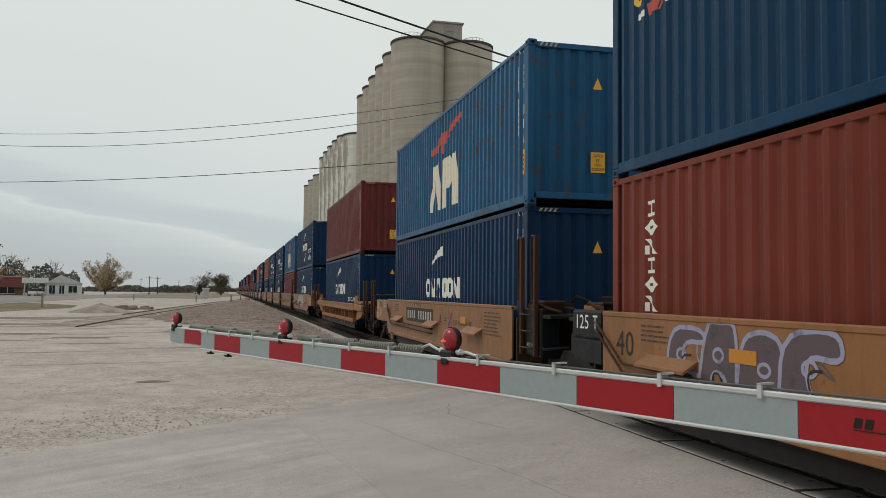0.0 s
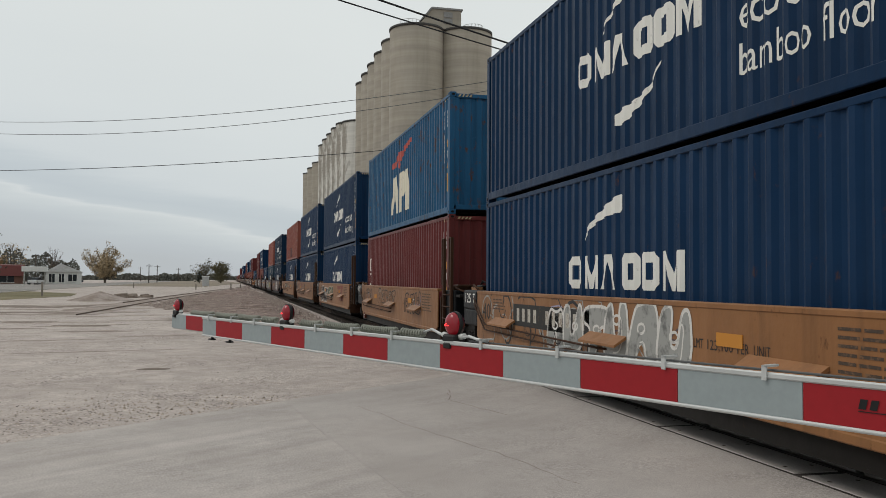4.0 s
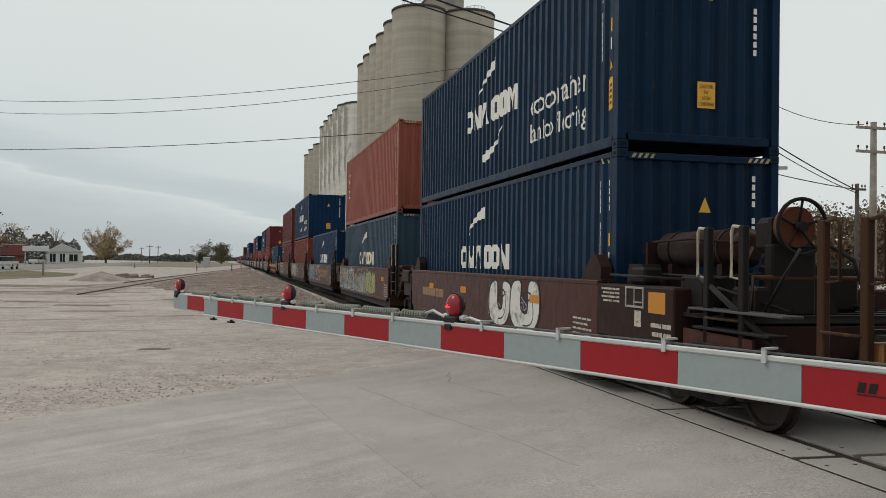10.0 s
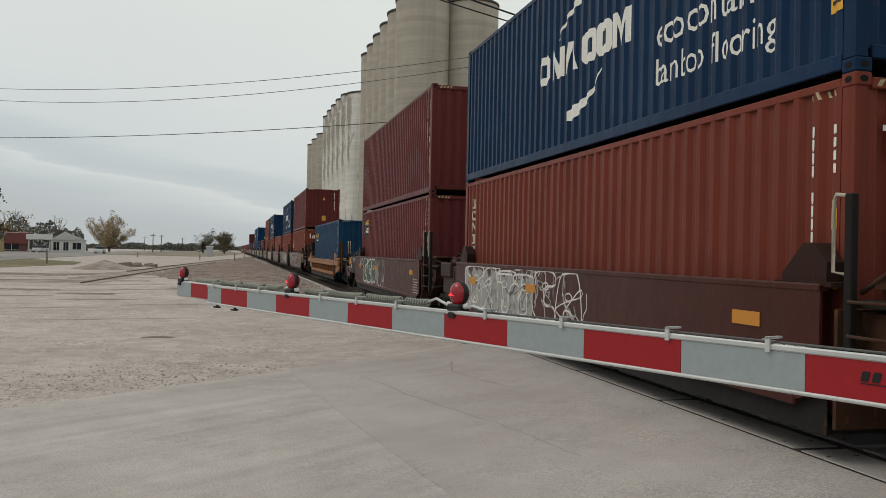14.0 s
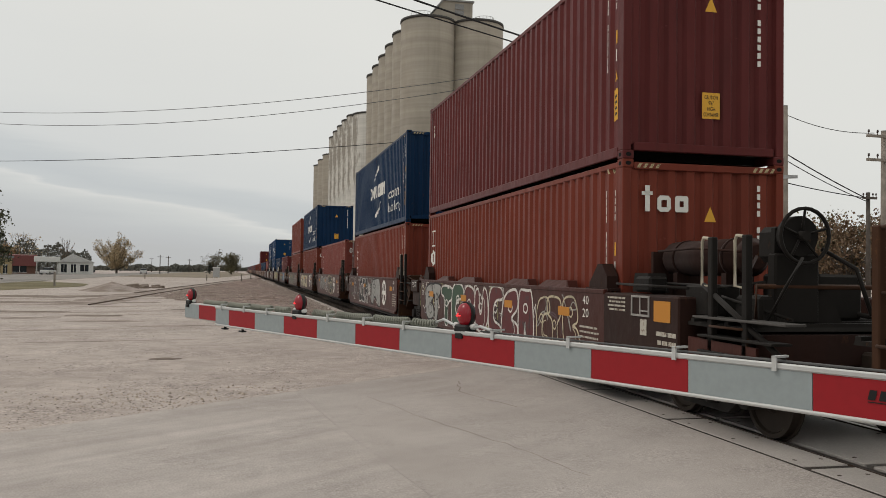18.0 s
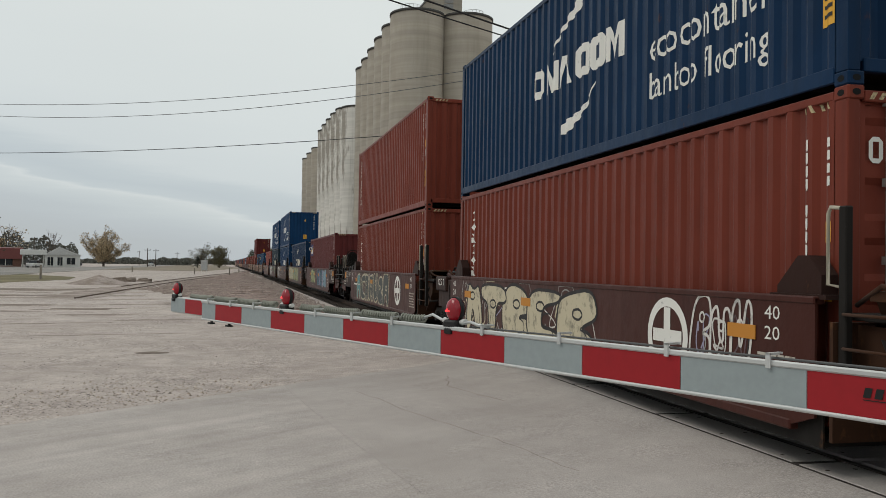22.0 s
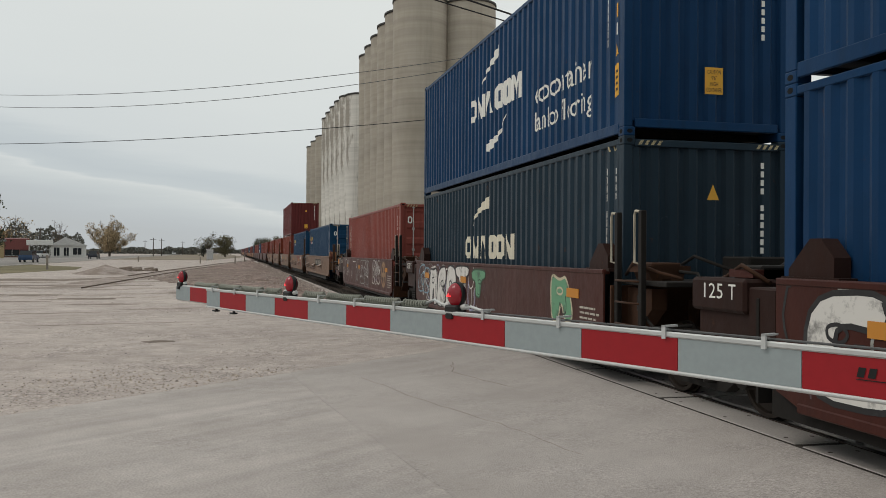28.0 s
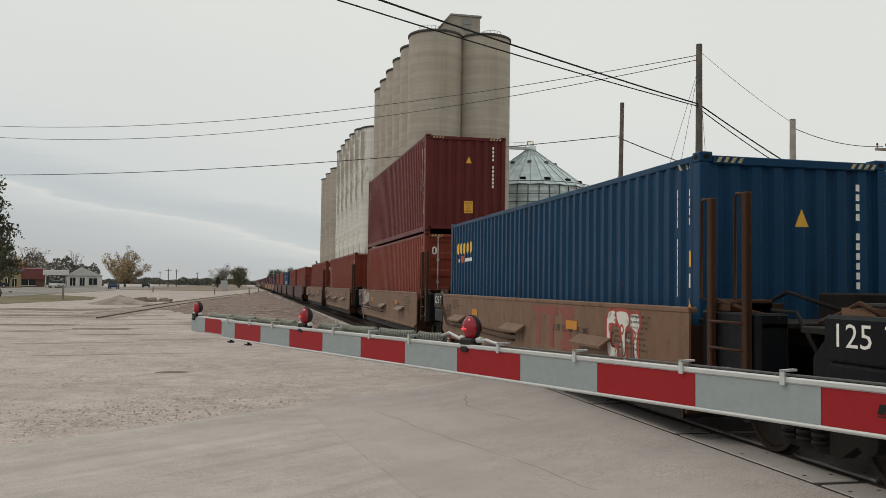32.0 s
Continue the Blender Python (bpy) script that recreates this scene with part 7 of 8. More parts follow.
for x, s in ((1.551, 0.92), (3.08, 0.86), (4.836, 0.82)):
    at = Matrix.Translation((x, 0, 1.484)) @ Matrix.Rotation(radians(2), 4, "Z") @ Matrix.Scale(s, 4)
    lamp = piece("lamp", "lamp_shell", lamp_shell, RUBBER, gate, "black-rimmed red gate lamp", at)
    piece("lens", ("lamp_lens", 1), lamp_lens(1), LENS, lamp, "red lamp lens", pose(0, 0.006, 0))
    piece("lens", ("lamp_lens", -1), lamp_lens(-1), LENS_SHADED, lamp, "red lamp lens", pose(0, -0.014, 0))
    piece("bulb", "lamp_filament", lamp_filament, LENS_LIT, lamp, "lit red spot")
    piece("lamp_base", "lamp_base", lamp_base, RUBBER, lamp, "black clamp under the lamp")
    for k in (-1, 1):
        piece("cable_gland", ("gland", k), lambda bm: rod(bm, (k * 0.042, 0.0, 0.006), (k * 0.075, 0.0, 0.012), 0.013, 10), SIGNPALE, lamp, "white cable gland")
for u in (3.881, 4.175):
    piece("bolt", ("arm_bolt", u), lambda bm: (rod(bm, (u, 0.0, 1.346), (u, 0.0, 1.326), 0.009, 8), softbox(bm, u - 0.028, u + 0.028, -0.014, 0.02, 1.322, 1.332, 0.003)), RUBBER, gate, "small dark bolt under the arm")
for k in range(7):
    if k != 2:
        u, w = -0.148 - 0.028 * k, 0.019
        piece("maker_mark", ("maker", k), lambda bm: bm.faces.new([bm.verts.new((p, 0.0312, q)) for p, q in ((u, 1.405), (u - w, 1.405), (u - w - 0.006, 1.430), (u - 0.006, 1.430))]), RUBBER, gate, "small black slanted bar")
piece("maker_mark", "maker_line", lambda bm: bm.faces.new([bm.verts.new((p, 0.0312, q)) for p, q in ((-0.148, 1.398), (-0.343, 1.398), (-0.343, 1.4005), (-0.148, 1.4005))]), RUBBER, gate)
bm = bmesh.new()
rod(bm, (-3.5, 0, 0), (-3.5, 0, 3.2), 0.07, 14)
softbox(bm, -3.75, -3.25, -0.22, 0.22, 1.1, 1.75, 0.03)
softbox(bm, -3.8, -3.2, -0.3, 0.3, -0.02, 0.12, 0.02)
part("mast", bm, GALV, gate, "galvanised gate mast")

# ---- crossing signal beyond the track ----
SIGNWHITE = plain("white_sign_sheet", (0.74, 0.74, 0.72), 0.5, vary=0.08)
HORN = plain("pale_yellow_horn", (0.52, 0.50, 0.22), 0.5)
LENS_DARK = plain("dark_red_lens", (0.045, 0.006, 0.008), 0.2)
SX, SY = 10.6, 16.6
signal = thing("crossing_signal", "galvanised railway crossing signal with crossbuck and red flashers", "crossing signal", pose(SX, SY, 0, 0, 0, -30))
bm = bmesh.new()
rod(bm, (0, 0, 0), (0, 0, 4.3), 0.06, 14)
softbox(bm, -0.25, 0.25, -0.25, 0.25, 0, 0.1, 0.02)
part("mast", bm, GALV, signal)
bm = bmesh.new()
rod(bm, (-0.55, 0.0, 0), (-0.55, 0.0, 3.92), 0.07, 12)
softbox(bm, -0.9, 0.35, -0.3, 0.3, 3.9, 3.98, 0.02)
part("platform_post", bm, POLEWOOD, signal)
for k, (x, y, a) in enumerate(((-0.42, -0.18, 0), (0.14, -0.18, 0), (0.42, 0.16, 180), (-0.1, 0.16, 180))):
    at = pose(x, y, 2.42, 0, 0, a)
    fl = piece("flasher", "flasher_disc", lambda bm: rod(bm, (0, 0.0, 0), (0, -0.06, 0), 0.23, 28), RUBBER, signal, "black round flasher", at)
    piece("hood", "flasher_hood", lambda bm: prism(bm, [(0.18 * math.cos(math.pi * q / 12), 0.18 * math.sin(math.pi * q / 12)) for q in range(13)] + [(0.165 * math.cos(math.pi * q / 12), 0.165 * math.sin(math.pi * q / 12)) for q in range(12, -1, -1)], "y", -0.32, -0.06), RUBBER, fl)
    piece("housing", "flasher_back", lambda bm: rod(bm, (0, 0.2, 0), (0, 0, 0), 0.12, 20, 0.17), RUBBER, fl)
    piece("lens", ("flash_lens", k == 1), lambda bm: rod(bm, (0, -0.06, 0), (0, -0.085, 0), 0.11, 24), LENS_LIT if k == 1 else LENS_DARK, fl)
for a, text in ((45, "CROSSING"), (-45, "RAILROAD")):
    bm = bmesh.new()
    softbox(bm, -0.52, 0.52, -0.012, 0.012, -0.095, 0.095, 0.004)
    bl = part("crossbuck_blade", bm, SIGNWHITE, signal, "white crossbuck blade")
    bl.matrix_basis = Matrix.Translation((0.0, -0.10 - (0.03 if a > 0 else 0), 3.4)) @ Matrix.Rotation(radians(a), 4, "Y")
    bm = bmesh.new()
    for f in set_text(text, -0.44, -0.055, 0.115, 0.88):
        bm.faces.new([bm.verts.new((u, -0.017, v)) for u, v in f])
    part("lettering", bm, RUBBER, bl)
bm = bmesh.new()
quadbox(bm, 0.05, 1.1, -0.03, 0.03, 3.85, 3.92)
softbox(bm, 0.1, 0.55, -0.06, 0.06, 2.75, 3.1, 0.02)
part("sign_bracket", bm, GALV, signal)
for z in (4.1, 4.38):
    for a in (45, 135, 225, 315):
        piece("horn", "horn", lambda bm: (rod(bm, (0, 0, 0), (0.22, 0, 0), 0.04, 12), rod(bm, (0.22, 0, 0), (0.36, 0, 0), 0.04, 12, 0.11)), HORN, signal, "pale yellow warning horn", pose(-0.3, 0, z, 0, 0, a))
bm = bmesh.new()
for z in (4.22, 4.5):
    rod(bm, (-0.3, 0, z), (-0.3, 0, z + 0.04), 0.24, 16)
rod(bm, (-0.3, 0, 3.97), (-0.3, 0, 4.55), 0.05, 8)
part("horn_mount", bm, HORN, signal)

# ---- trees ----
BARK = plain("grey_brown_bark", (0.11, 0.09, 0.075), 0.9, vary=0.4)


def leaf_mat(name, a, b):
    m, n, l, bs = base_material(name)
    g = n.new("ShaderNodeNewGeometry")
    c = blend(n, l, g.outputs["Random Per Island"], a, b)
    l.new(c, bs.inputs["Base Color"])
    bs.inputs["Roughness"].default_value = 0.7
    return m


LEAF = {"tan": leaf_mat("tan_autumn_leaves", (0.31, 0.225, 0.12), (0.48, 0.38, 0.25)), "green": leaf_mat("dull_green_leaves", (0.035, 0.042, 0.022), (0.085, 0.09, 0.045)),
        "rust": leaf_mat("russet_leaves", (0.10, 0.055, 0.03), (0.20, 0.13, 0.07)), "dark": leaf_mat("dark_needles", (0.012, 0.018, 0.014), (0.035, 0.045, 0.03)),
        "wood": leaf_mat("grey_brown_woods", (0.055, 0.06, 0.05), (0.115, 0.11, 0.09)),
        "orange": leaf_mat("orange_autumn_leaves", (0.22, 0.12, 0.05), (0.33, 0.20, 0.09)), "olive": leaf_mat("olive_leaves", (0.07, 0.065, 0.03), (0.14, 0.12, 0.06))}


def leafy_tree(x, y, h, w, leaf, seed, n=1500, trunk=0.22, size=0.35, bare=0.0, label=""):
    """A tapered trunk, limbs that fork towards clumps spread through an uneven crown, and small leaves round each clump."""
    rnd = random.Random(seed)
    ob = thing("tree", label or "autumn tree with thinning leaves", "tree", pose(x, y, 0, 0, 0, rnd.uniform(0, 360)))
    bm, clumps = bmesh.new(), []
    fork = h * 0.15
    rod(bm, (0, 0, -0.1), (0, 0, fork), trunk, 8, trunk * 0.8, caps=False)
    for _ in range(46):
        a, u = rnd.uniform(0, 6.28), rnd.uniform(-0.95, 1)
        lobe = 0.76 + 0.2 * math.sin(3 * a + seed) + 0.2 * math.sin(5 * u + 2 * a + seed * 1.7)
        r = math.sqrt(max(0.02, 1 - u * u)) * rnd.uniform(0.4, 1.0) * lobe * 1.15
        c = Vector((w / 2 * r * math.cos(a), w / 2 * r * math.sin(a), h * 0.51 + h * 0.46 * u * lobe * rnd.uniform(0.8, 1.05)))
        clumps.append(c)
        mid = Vector((c.x * 0.4, c.y * 0.4, fork + (c.z - fork) * 0.45 + 0.3))
        rod(bm, (0, 0, fork * 0.9), mid, trunk * 0.32, 5, trunk * 0.2, caps=False)
        rod(bm, mid, c, trunk * 0.2, 5, trunk * 0.08, caps=False)
        for _ in range(4):
            d = Vector((rnd.gauss(0, 1), rnd.gauss(0, 1), abs(rnd.gauss(0.5, 0.8)))).normalized() * w * 0.10
            rod(bm, mid.lerp(c, rnd.uniform(0.5, 1)), c + d, trunk * 0.08, 3, trunk * 0.03, caps=False)
    part("trunk", bm, BARK, ob)
    bm = bmesh.new()
    weight = [rnd.uniform(0.15, 1) for _ in clumps]
    for c in rnd.choices(clumps, weight, k=int(n * (1 - bare))):
        p = c + Vector((rnd.gauss(0, 1), rnd.gauss(0, 1), rnd.gauss(0, 0.75))) * w * 0.075
        q = Euler((rnd.uniform(0, 6.3), rnd.uniform(0, 6.3), rnd.uniform(0, 6.3))).to_quaternion()
        s = size * rnd.uniform(0.35, 0.9)
        bm.faces.new([bm.verts.new(p + q @ Vector(k)) for k in ((-s, -s * 0.6, 0), (s * 0.3, -s * 0.7, s * 0.2), (s, s * 0.4, 0), (-s * 0.2, s * 0.7, s * 0.15))])
    part("crown", bm, LEAF[leaf], ob)
    return ob


def vase_tree(x, y, h, w, leaf, seed, n, label):
    """Many stems leaning out of one foot, leafy below, with bare upright twigs at the top."""
    rnd = random.Random(seed)
    ob = thing("tree", label, "tree", pose(x, y, 0))
    bm, clumps = bmesh.new(), []
    rod(bm, (0, 0, -0.1), (0, 0, h * 0.1), 0.4, 8, 0.32, caps=False)
    for i in range(24):
        a, lean = rnd.uniform(0, 6.28), rnd.uniform(0.15, 1.0)
        top = h * rnd.uniform(0.72, 1.0) * (1 - 0.42 * lean * lean)
        pts = [Vector((w / 2 * lean * math.cos(a) * f ** 0.8, w / 2 * lean * math.sin(a) * f ** 0.8, h * 0.08 + (top - h * 0.08) * f)) + Vector((rnd.gauss(0, 0.15), rnd.gauss(0, 0.15), 0)) for f in (0, 0.25, 0.5, 0.75, 1)]
        for k in range(4):
            rod(bm, pts[k], pts[k + 1], 0.15 - 0.033 * k, 5, 0.117 - 0.028 * k, caps=False)
        for _ in range(26):
            f = rnd.uniform(0.1, 1)
            k = min(3, int(f * 4))
            p = pts[k].lerp(pts[k + 1], f * 4 - k)
            q = p + Vector((rnd.gauss(0, 0.55) + 0.3 * math.cos(a), rnd.gauss(0, 0.55) + 0.3 * math.sin(a), rnd.uniform(0.2, 1.5)))
            rod(bm, p, q, 0.035, 3, 0.012, caps=False)
            if rnd.random() > f - 0.25:
                clumps += [p.lerp(q, 0.6), q]
    part("trunk", bm, BARK, ob)
    bm = bmesh.new()
    for _ in range(n):
        c = rnd.choice(clumps)
        p = c + Vector((rnd.gauss(0, 0.36), rnd.gauss(0, 0.36), rnd.gauss(-0.15, 0.32)))
        q = Euler((rnd.uniform(0, 6.3), rnd.uniform(0, 6.3), rnd.uniform(0, 6.3))).to_quaternion()
        s = rnd.uniform(0.09, 0.22)
        bm.faces.new([bm.verts.new(p + q @ Vector(k)) for k in ((-s, -s * 0.6, 0), (s * 0.3, -s * 0.7, s * 0.2), (s, s * 0.4, 0), (-s * 0.2, s * 0.7, s * 0.15))])
    part("crown", bm, LEAF[leaf], ob)
    return ob


def spruce(x, y, h, seed):
    rnd = random.Random(seed)
    ob = thing("conifer_tree", "tall dark ragged spruce tree with drooping boughs", "tree", pose(x, y, 0))
    bm = bmesh.new()
    rod(bm, (0, 0, -0.1), (0, 0, h), 0.17, 8, 0.02)
    part("trunk", bm, BARK, ob)
    bm = bmesh.new()
    z = 1.0
    while z < h - 0.3:
        r = (h - z) / h * 2.6 * rnd.uniform(0.7, 1.1)
        for _ in range(5):
            a = rnd.uniform(0, 6.28)
            for j in range(9):
                f = (j + 1) / 9
                p = Vector((r * f * math.cos(a), r * f * math.sin(a), z - 0.35 * r * f * f + rnd.uniform(-0.1, 0.1)))
                s = 0.23 * rnd.uniform(0.5, 1.2)
                q = Euler((rnd.uniform(-0.6, 0.6), rnd.uniform(-0.6, 0.6), a + rnd.uniform(-0.5, 0.5))).to_quaternion()
                bm.faces.new([bm.verts.new(p + q @ Vector(c)) for c in ((-s, -s * 0.5, 0), (s, -s * 0.4, -0.1), (s * 0.9, s * 0.4, -0.1), (-s, s * 0.5, 0))])
        z += 0.36
    part("crown", bm, LEAF["dark"], ob)
    return ob


def bear(px, depth):
    """Ground place by bearing from the standpoint."""
    return at_pixel_angle(px, depth)


vase_tree(*bear(-8.0, 292), 13.0, 15.5, "tan", 3, 15000, label="spreading tan-leaved autumn tree beside the store")
leafy_tree(*bear(-11.0, 262), 11.6, 6, "rust", 4, 160, 0.25, 0.3, 0.5, "bare slender tree behind the store")
leafy_tree(*bear(-13.3, 262), 13.0, 11, "tan", 5, 700, 0.35, 0.36, 0.6, "half-bare autumn tree beside the red store")
leafy_tree(*bear(-14.3, 262), 8.5, 9, "orange", 25, 1800, 0.3, 0.36, 0, "low orange-leaved tree behind the red store")
leafy_tree(*bear(-15.9, 95), 12.2, 6.2, "green", 6, 5200, 0.3, 0.22, label="tall dull-green tree at the lot's edge")
leafy_tree(*bear(-15.2, 120), 8.8, 6.5, "green", 16, 2600, 0.3, 0.25, label="tall dull-green tree at the lot's edge")
leafy_tree(*bear(-0.95, 300), 7.4, 8.5, "olive", 7, 4200, 0.3, 0.24, label="rounded olive-brown tree by the track")
leafy_tree(*bear(-2.05, 306), 7.9, 8.5, "olive", 8, 2000, 0.3, 0.24, 0.3, "thin-leaved olive tree by the track")
spruce(*bear(-2.3, 290), 4.4, 21)
leafy_tree(*bear(1.3, 425), 8.6, 10, "green", 9, 3200, 0.3, 0.34, label="dull-green tree beside the far track")
leafy_tree(*bear(2.2, 432), 9.8, 13, "olive", 10, 4200, 0.3, 0.34, label="broad olive tree beside the far track")
spruce(*bear(4.05, 236), 8.2, 24)
spruce(*bear(24.4, 62), 10.2, 22)
spruce(*bear(25.4, 66), 8.6, 23)
for i, (az, dp, h, w, leaf, n) in enumerate(((33.6, 75, 5.0, 6, "rust", 900), (35.2, 82, 7.0, 8, "olive", 2200), (36.9, 78, 7.2, 8, "olive", 2200), (38.6, 74, 7.0, 8, "rust", 2000), (40.2, 76, 6.6, 7, "olive", 2000), (41.8, 72, 7.4, 8, "rust", 2000), (28.5, 90, 6.0, 8, "rust", 1800), (30.6, 88, 6.2, 8, "olive", 1800), (27.0, 95, 5.0, 7, "rust", 1500))):
    leafy_tree(*bear(az, dp), h, w, leaf, 30 + i, int(n * 2.2), 0.2, 0.17, label="brownish roadside tree in late autumn leaf")
leafy_tree(*bear(32.4, 50), 6.4, 6, "rust", 50, 500, 0.13, 0.16, 0.3, "small nearly bare tree behind the crossing signal")
# far woods along the horizon
bm = bmesh.new()
rnd = random.Random(12)
for az0, az1, dp, h in ((-20, -9.5, 360, 14), (-9.5, -4.9, 620, 5), (-4.9, -2.7, 520, 5.2), (-5.5, 0.5, 900, 6), (1.0, 14, 800, 14), (20, 60, 190, 8)):
    for _ in range(max(1500, int((az1 - az0) * dp * 0.0175 * h * 9))):
        az = rnd.uniform(az0, az1)
        f = (az - az0) / (az1 - az0)
        x, y = bear(az, dp * rnd.uniform(0.95, 1.05))
        hh = h * (0.45 + 0.55 * math.sin(math.pi * f) ** 0.5) * (0.8 + 0.12 * math.sin(az * 3.7) + 0.07 * math.sin(az * 8.3 + 1))
        p, s = Vector((x, y, rnd.uniform(0, hh))), dp / 520 * rnd.uniform(0.25, 0.6)
        q = Euler((rnd.uniform(0, 6.3), rnd.uniform(0, 6.3), rnd.uniform(0, 6.3))).to_quaternion()
        bm.faces.new([bm.verts.new(p + q @ Vector(c)) for c in ((-s, -s, 0), (s, -s * 0.7, 0.2), (s * 0.8, s, 0), (-s * 0.9, s * 0.8, -0.2))])
tagged(part("far_woods", bm, LEAF["wood"]), "distant grey-brown woods along the horizon", "woods", kind="stuff")

# ---- roadside buildings ----
REDROOF = plain("dull_red_metal_roof", (0.155, 0.048, 0.044), 0.6)
STUCCO = plain("off_white_siding", (0.64, 0.64, 0.62), 0.8)
BRICKISH = plain("brown_brick_wall", (0.16, 0.085, 0.065), 0.9, vary=0.3)
DARKGLASS = plain("dark_window_glass", (0.02, 0.024, 0.028), 0.12)
GREYROOF = plain("grey_shingle_roof", (0.13, 0.13, 0.135), 0.85)


def building(name, label, az0, az1, depth, deep, wall_h, roof_h, wall_mat, roof_mat, openings, gable=False):
    x0, y0 = bear(az0, depth)
    x1, y1 = bear(az1, depth)
    w = math.hypot(x1 - x0, y1 - y0)
    ob = thing(name, label, "building", Matrix.Translation((x0, y0, 0)) @ Matrix.Rotation(math.atan2(y1 - y0, x1 - x0), 4, "Z"))
    bm = bmesh.new()
    quadbox(bm, 0, w, 0, deep, 0, wall_h)
    part("wall", bm, wall_mat, ob)
    bm = bmesh.new()
    if gable:
        prism(bm, [(-0.4, wall_h), (w + 0.4, wall_h), (w * 0.4, wall_h + roof_h)], "y", -0.4, deep + 0.4)
    else:
        prism(bm, [(-0.6, wall_h), (deep + 0.5, wall_h), (deep * 0.6, wall_h + roof_h), (-0.3, wall_h + roof_h * 0.9)], "x", -0.4, w + 0.4)
    part("roof", bm, roof_mat, ob)
    for a, b, z0, z1 in openings:
        bm = bmesh.new()
        softbox(bm, w * a, w * b, -0.08, 0.05, z0, z1, 0.02)
        win = part("window", bm, DARKGLASS, ob)
        bm = bmesh.new()
        for s0, s1, t0, t1 in ((w * a - 0.1, w * b + 0.1, z1, z1 + 0.12), (w * a - 0.1, w * b + 0.1, z0 - 0.1, z0), (w * (a + b) / 2 - 0.05, w * (a + b) / 2 + 0.05, z0, z1)):
            quadbox(bm, s0, s1, -0.12, -0.03, t0, t1)
        part("window_frame", bm, STUCCO, win)
    return ob


building("store", "low brown roadside store with a dull red metal roof", -19.5, -12.62, 232, 14, 1.9, 2.9, BRICKISH, REDROOF, ((0.5, 0.58, 0.4, 2.4), (0.66, 0.74, 0.4, 2.6), (0.82, 0.93, 0.4, 2.6)))
building("filling_station", "white gabled filling station shop with a pale metal roof", -11.35, -9.35, 238, 12, 3.0, 2.2, STUCCO, plain("pale_metal_roof", (0.50, 0.50, 0.49), 0.5, 0.2), ((0.08, 0.24, 0.4, 2.5), (0.36, 0.5, 0.4, 2.5), (0.62, 0.86, 0.7, 2.4)), True)
canopy = thing("canopy", "white flat petrol canopy on slim posts", "canopy", pose(*bear(-11.98, 222), 0, 0, 0, 12))
bm = bmesh.new()
softbox(bm, -2.8, 2.8, -3, 4, 2.95, 4.15, 0.05)
part("roof", bm, STUCCO, canopy)
for x in (-2.2, 2.2):
    bm = bmesh.new()
    rod(bm, (x, 0, 0), (x, 0, 2.96), 0.14, 8)
    part("post", bm, STUCCO, canopy)
for i, x in enumerate((-1.2, 1.2)):
    bm = bmesh.new()
    softbox(bm, x - 0.4, x + 0.4, -0.3, 0.3, 0, 1.8, 0.05)
    tagged(part("fuel_pump", bm, GREYROOF), "dark grey fuel pump under the canopy", "fuel pump").matrix_basis = canopy.matrix_basis
building("shed", "small tan flat-roofed shed with dark openings", -18.6, -13.9, 205, 8, 3.6, 0.5, plain("tan_siding", (0.36, 0.28, 0.16), 0.85), GREYROOF, ((0.82, 0.87, 0.2, 2.0), (0.9, 0.95, 0.2, 2.0)))
building("far_house", "small white gabled house among trees", 32.2, 34.0, 70, 6, 2.2, 1.4, STUCCO, GREYROOF, ((0.3, 0.5, 0.8, 1.8),), True)

# signal cabinet and marker posts by the track
cabinet = thing("signal_cabinet", "pale grey trackside signal cabinet with a flat lid", "signal cabinet", pose(*bear(-1.9, 165), 0))
bm = bmesh.new()
softbox(bm, -0.6, 0.6, -0.5, 0.5, 0.25, 2.0, 0.04)
part("body", bm, GALV, cabinet)
bm = bmesh.new()
softbox(bm, -0.7, 0.7, -0.6, 0.6, 2.0, 2.12, 0.03)
quadbox(bm, -0.5, -0.4, -0.4, 0.4, 0, 0.25)
quadbox(bm, 0.4, 0.5, -0.4, 0.4, 0, 0.25)
part("lid", bm, STUCCO, cabinet)
for az, dp, h in ((-11.55, 84, 1.3), (-2.5, 130, 0.9), (-0.3, 118, 1.1), (0.3, 150, 1.2), (-6.3, 150, 0.9)):
    ob = thing("marker_post", "weathered wooden marker post by the track", "post", pose(*bear(az, dp), 0), group="marker posts")
    piece("post", ("mpost", h), lambda bm: softbox(bm, -0.08, 0.08, -0.08, 0.08, -0.05, h, 0.01), PALEPOLE, ob)
for az, dp, h in ((-4.9, 330, 6.4), (-5.4, 300, 6.2), (-5.9, 440, 7), (-3.6, 430, 6.5), (-11.95, 238, 7.5)):
    utility_pole(*bear(az, dp), h, 0.14, POLEWOOD, ((h - 0.6, 1.0),))


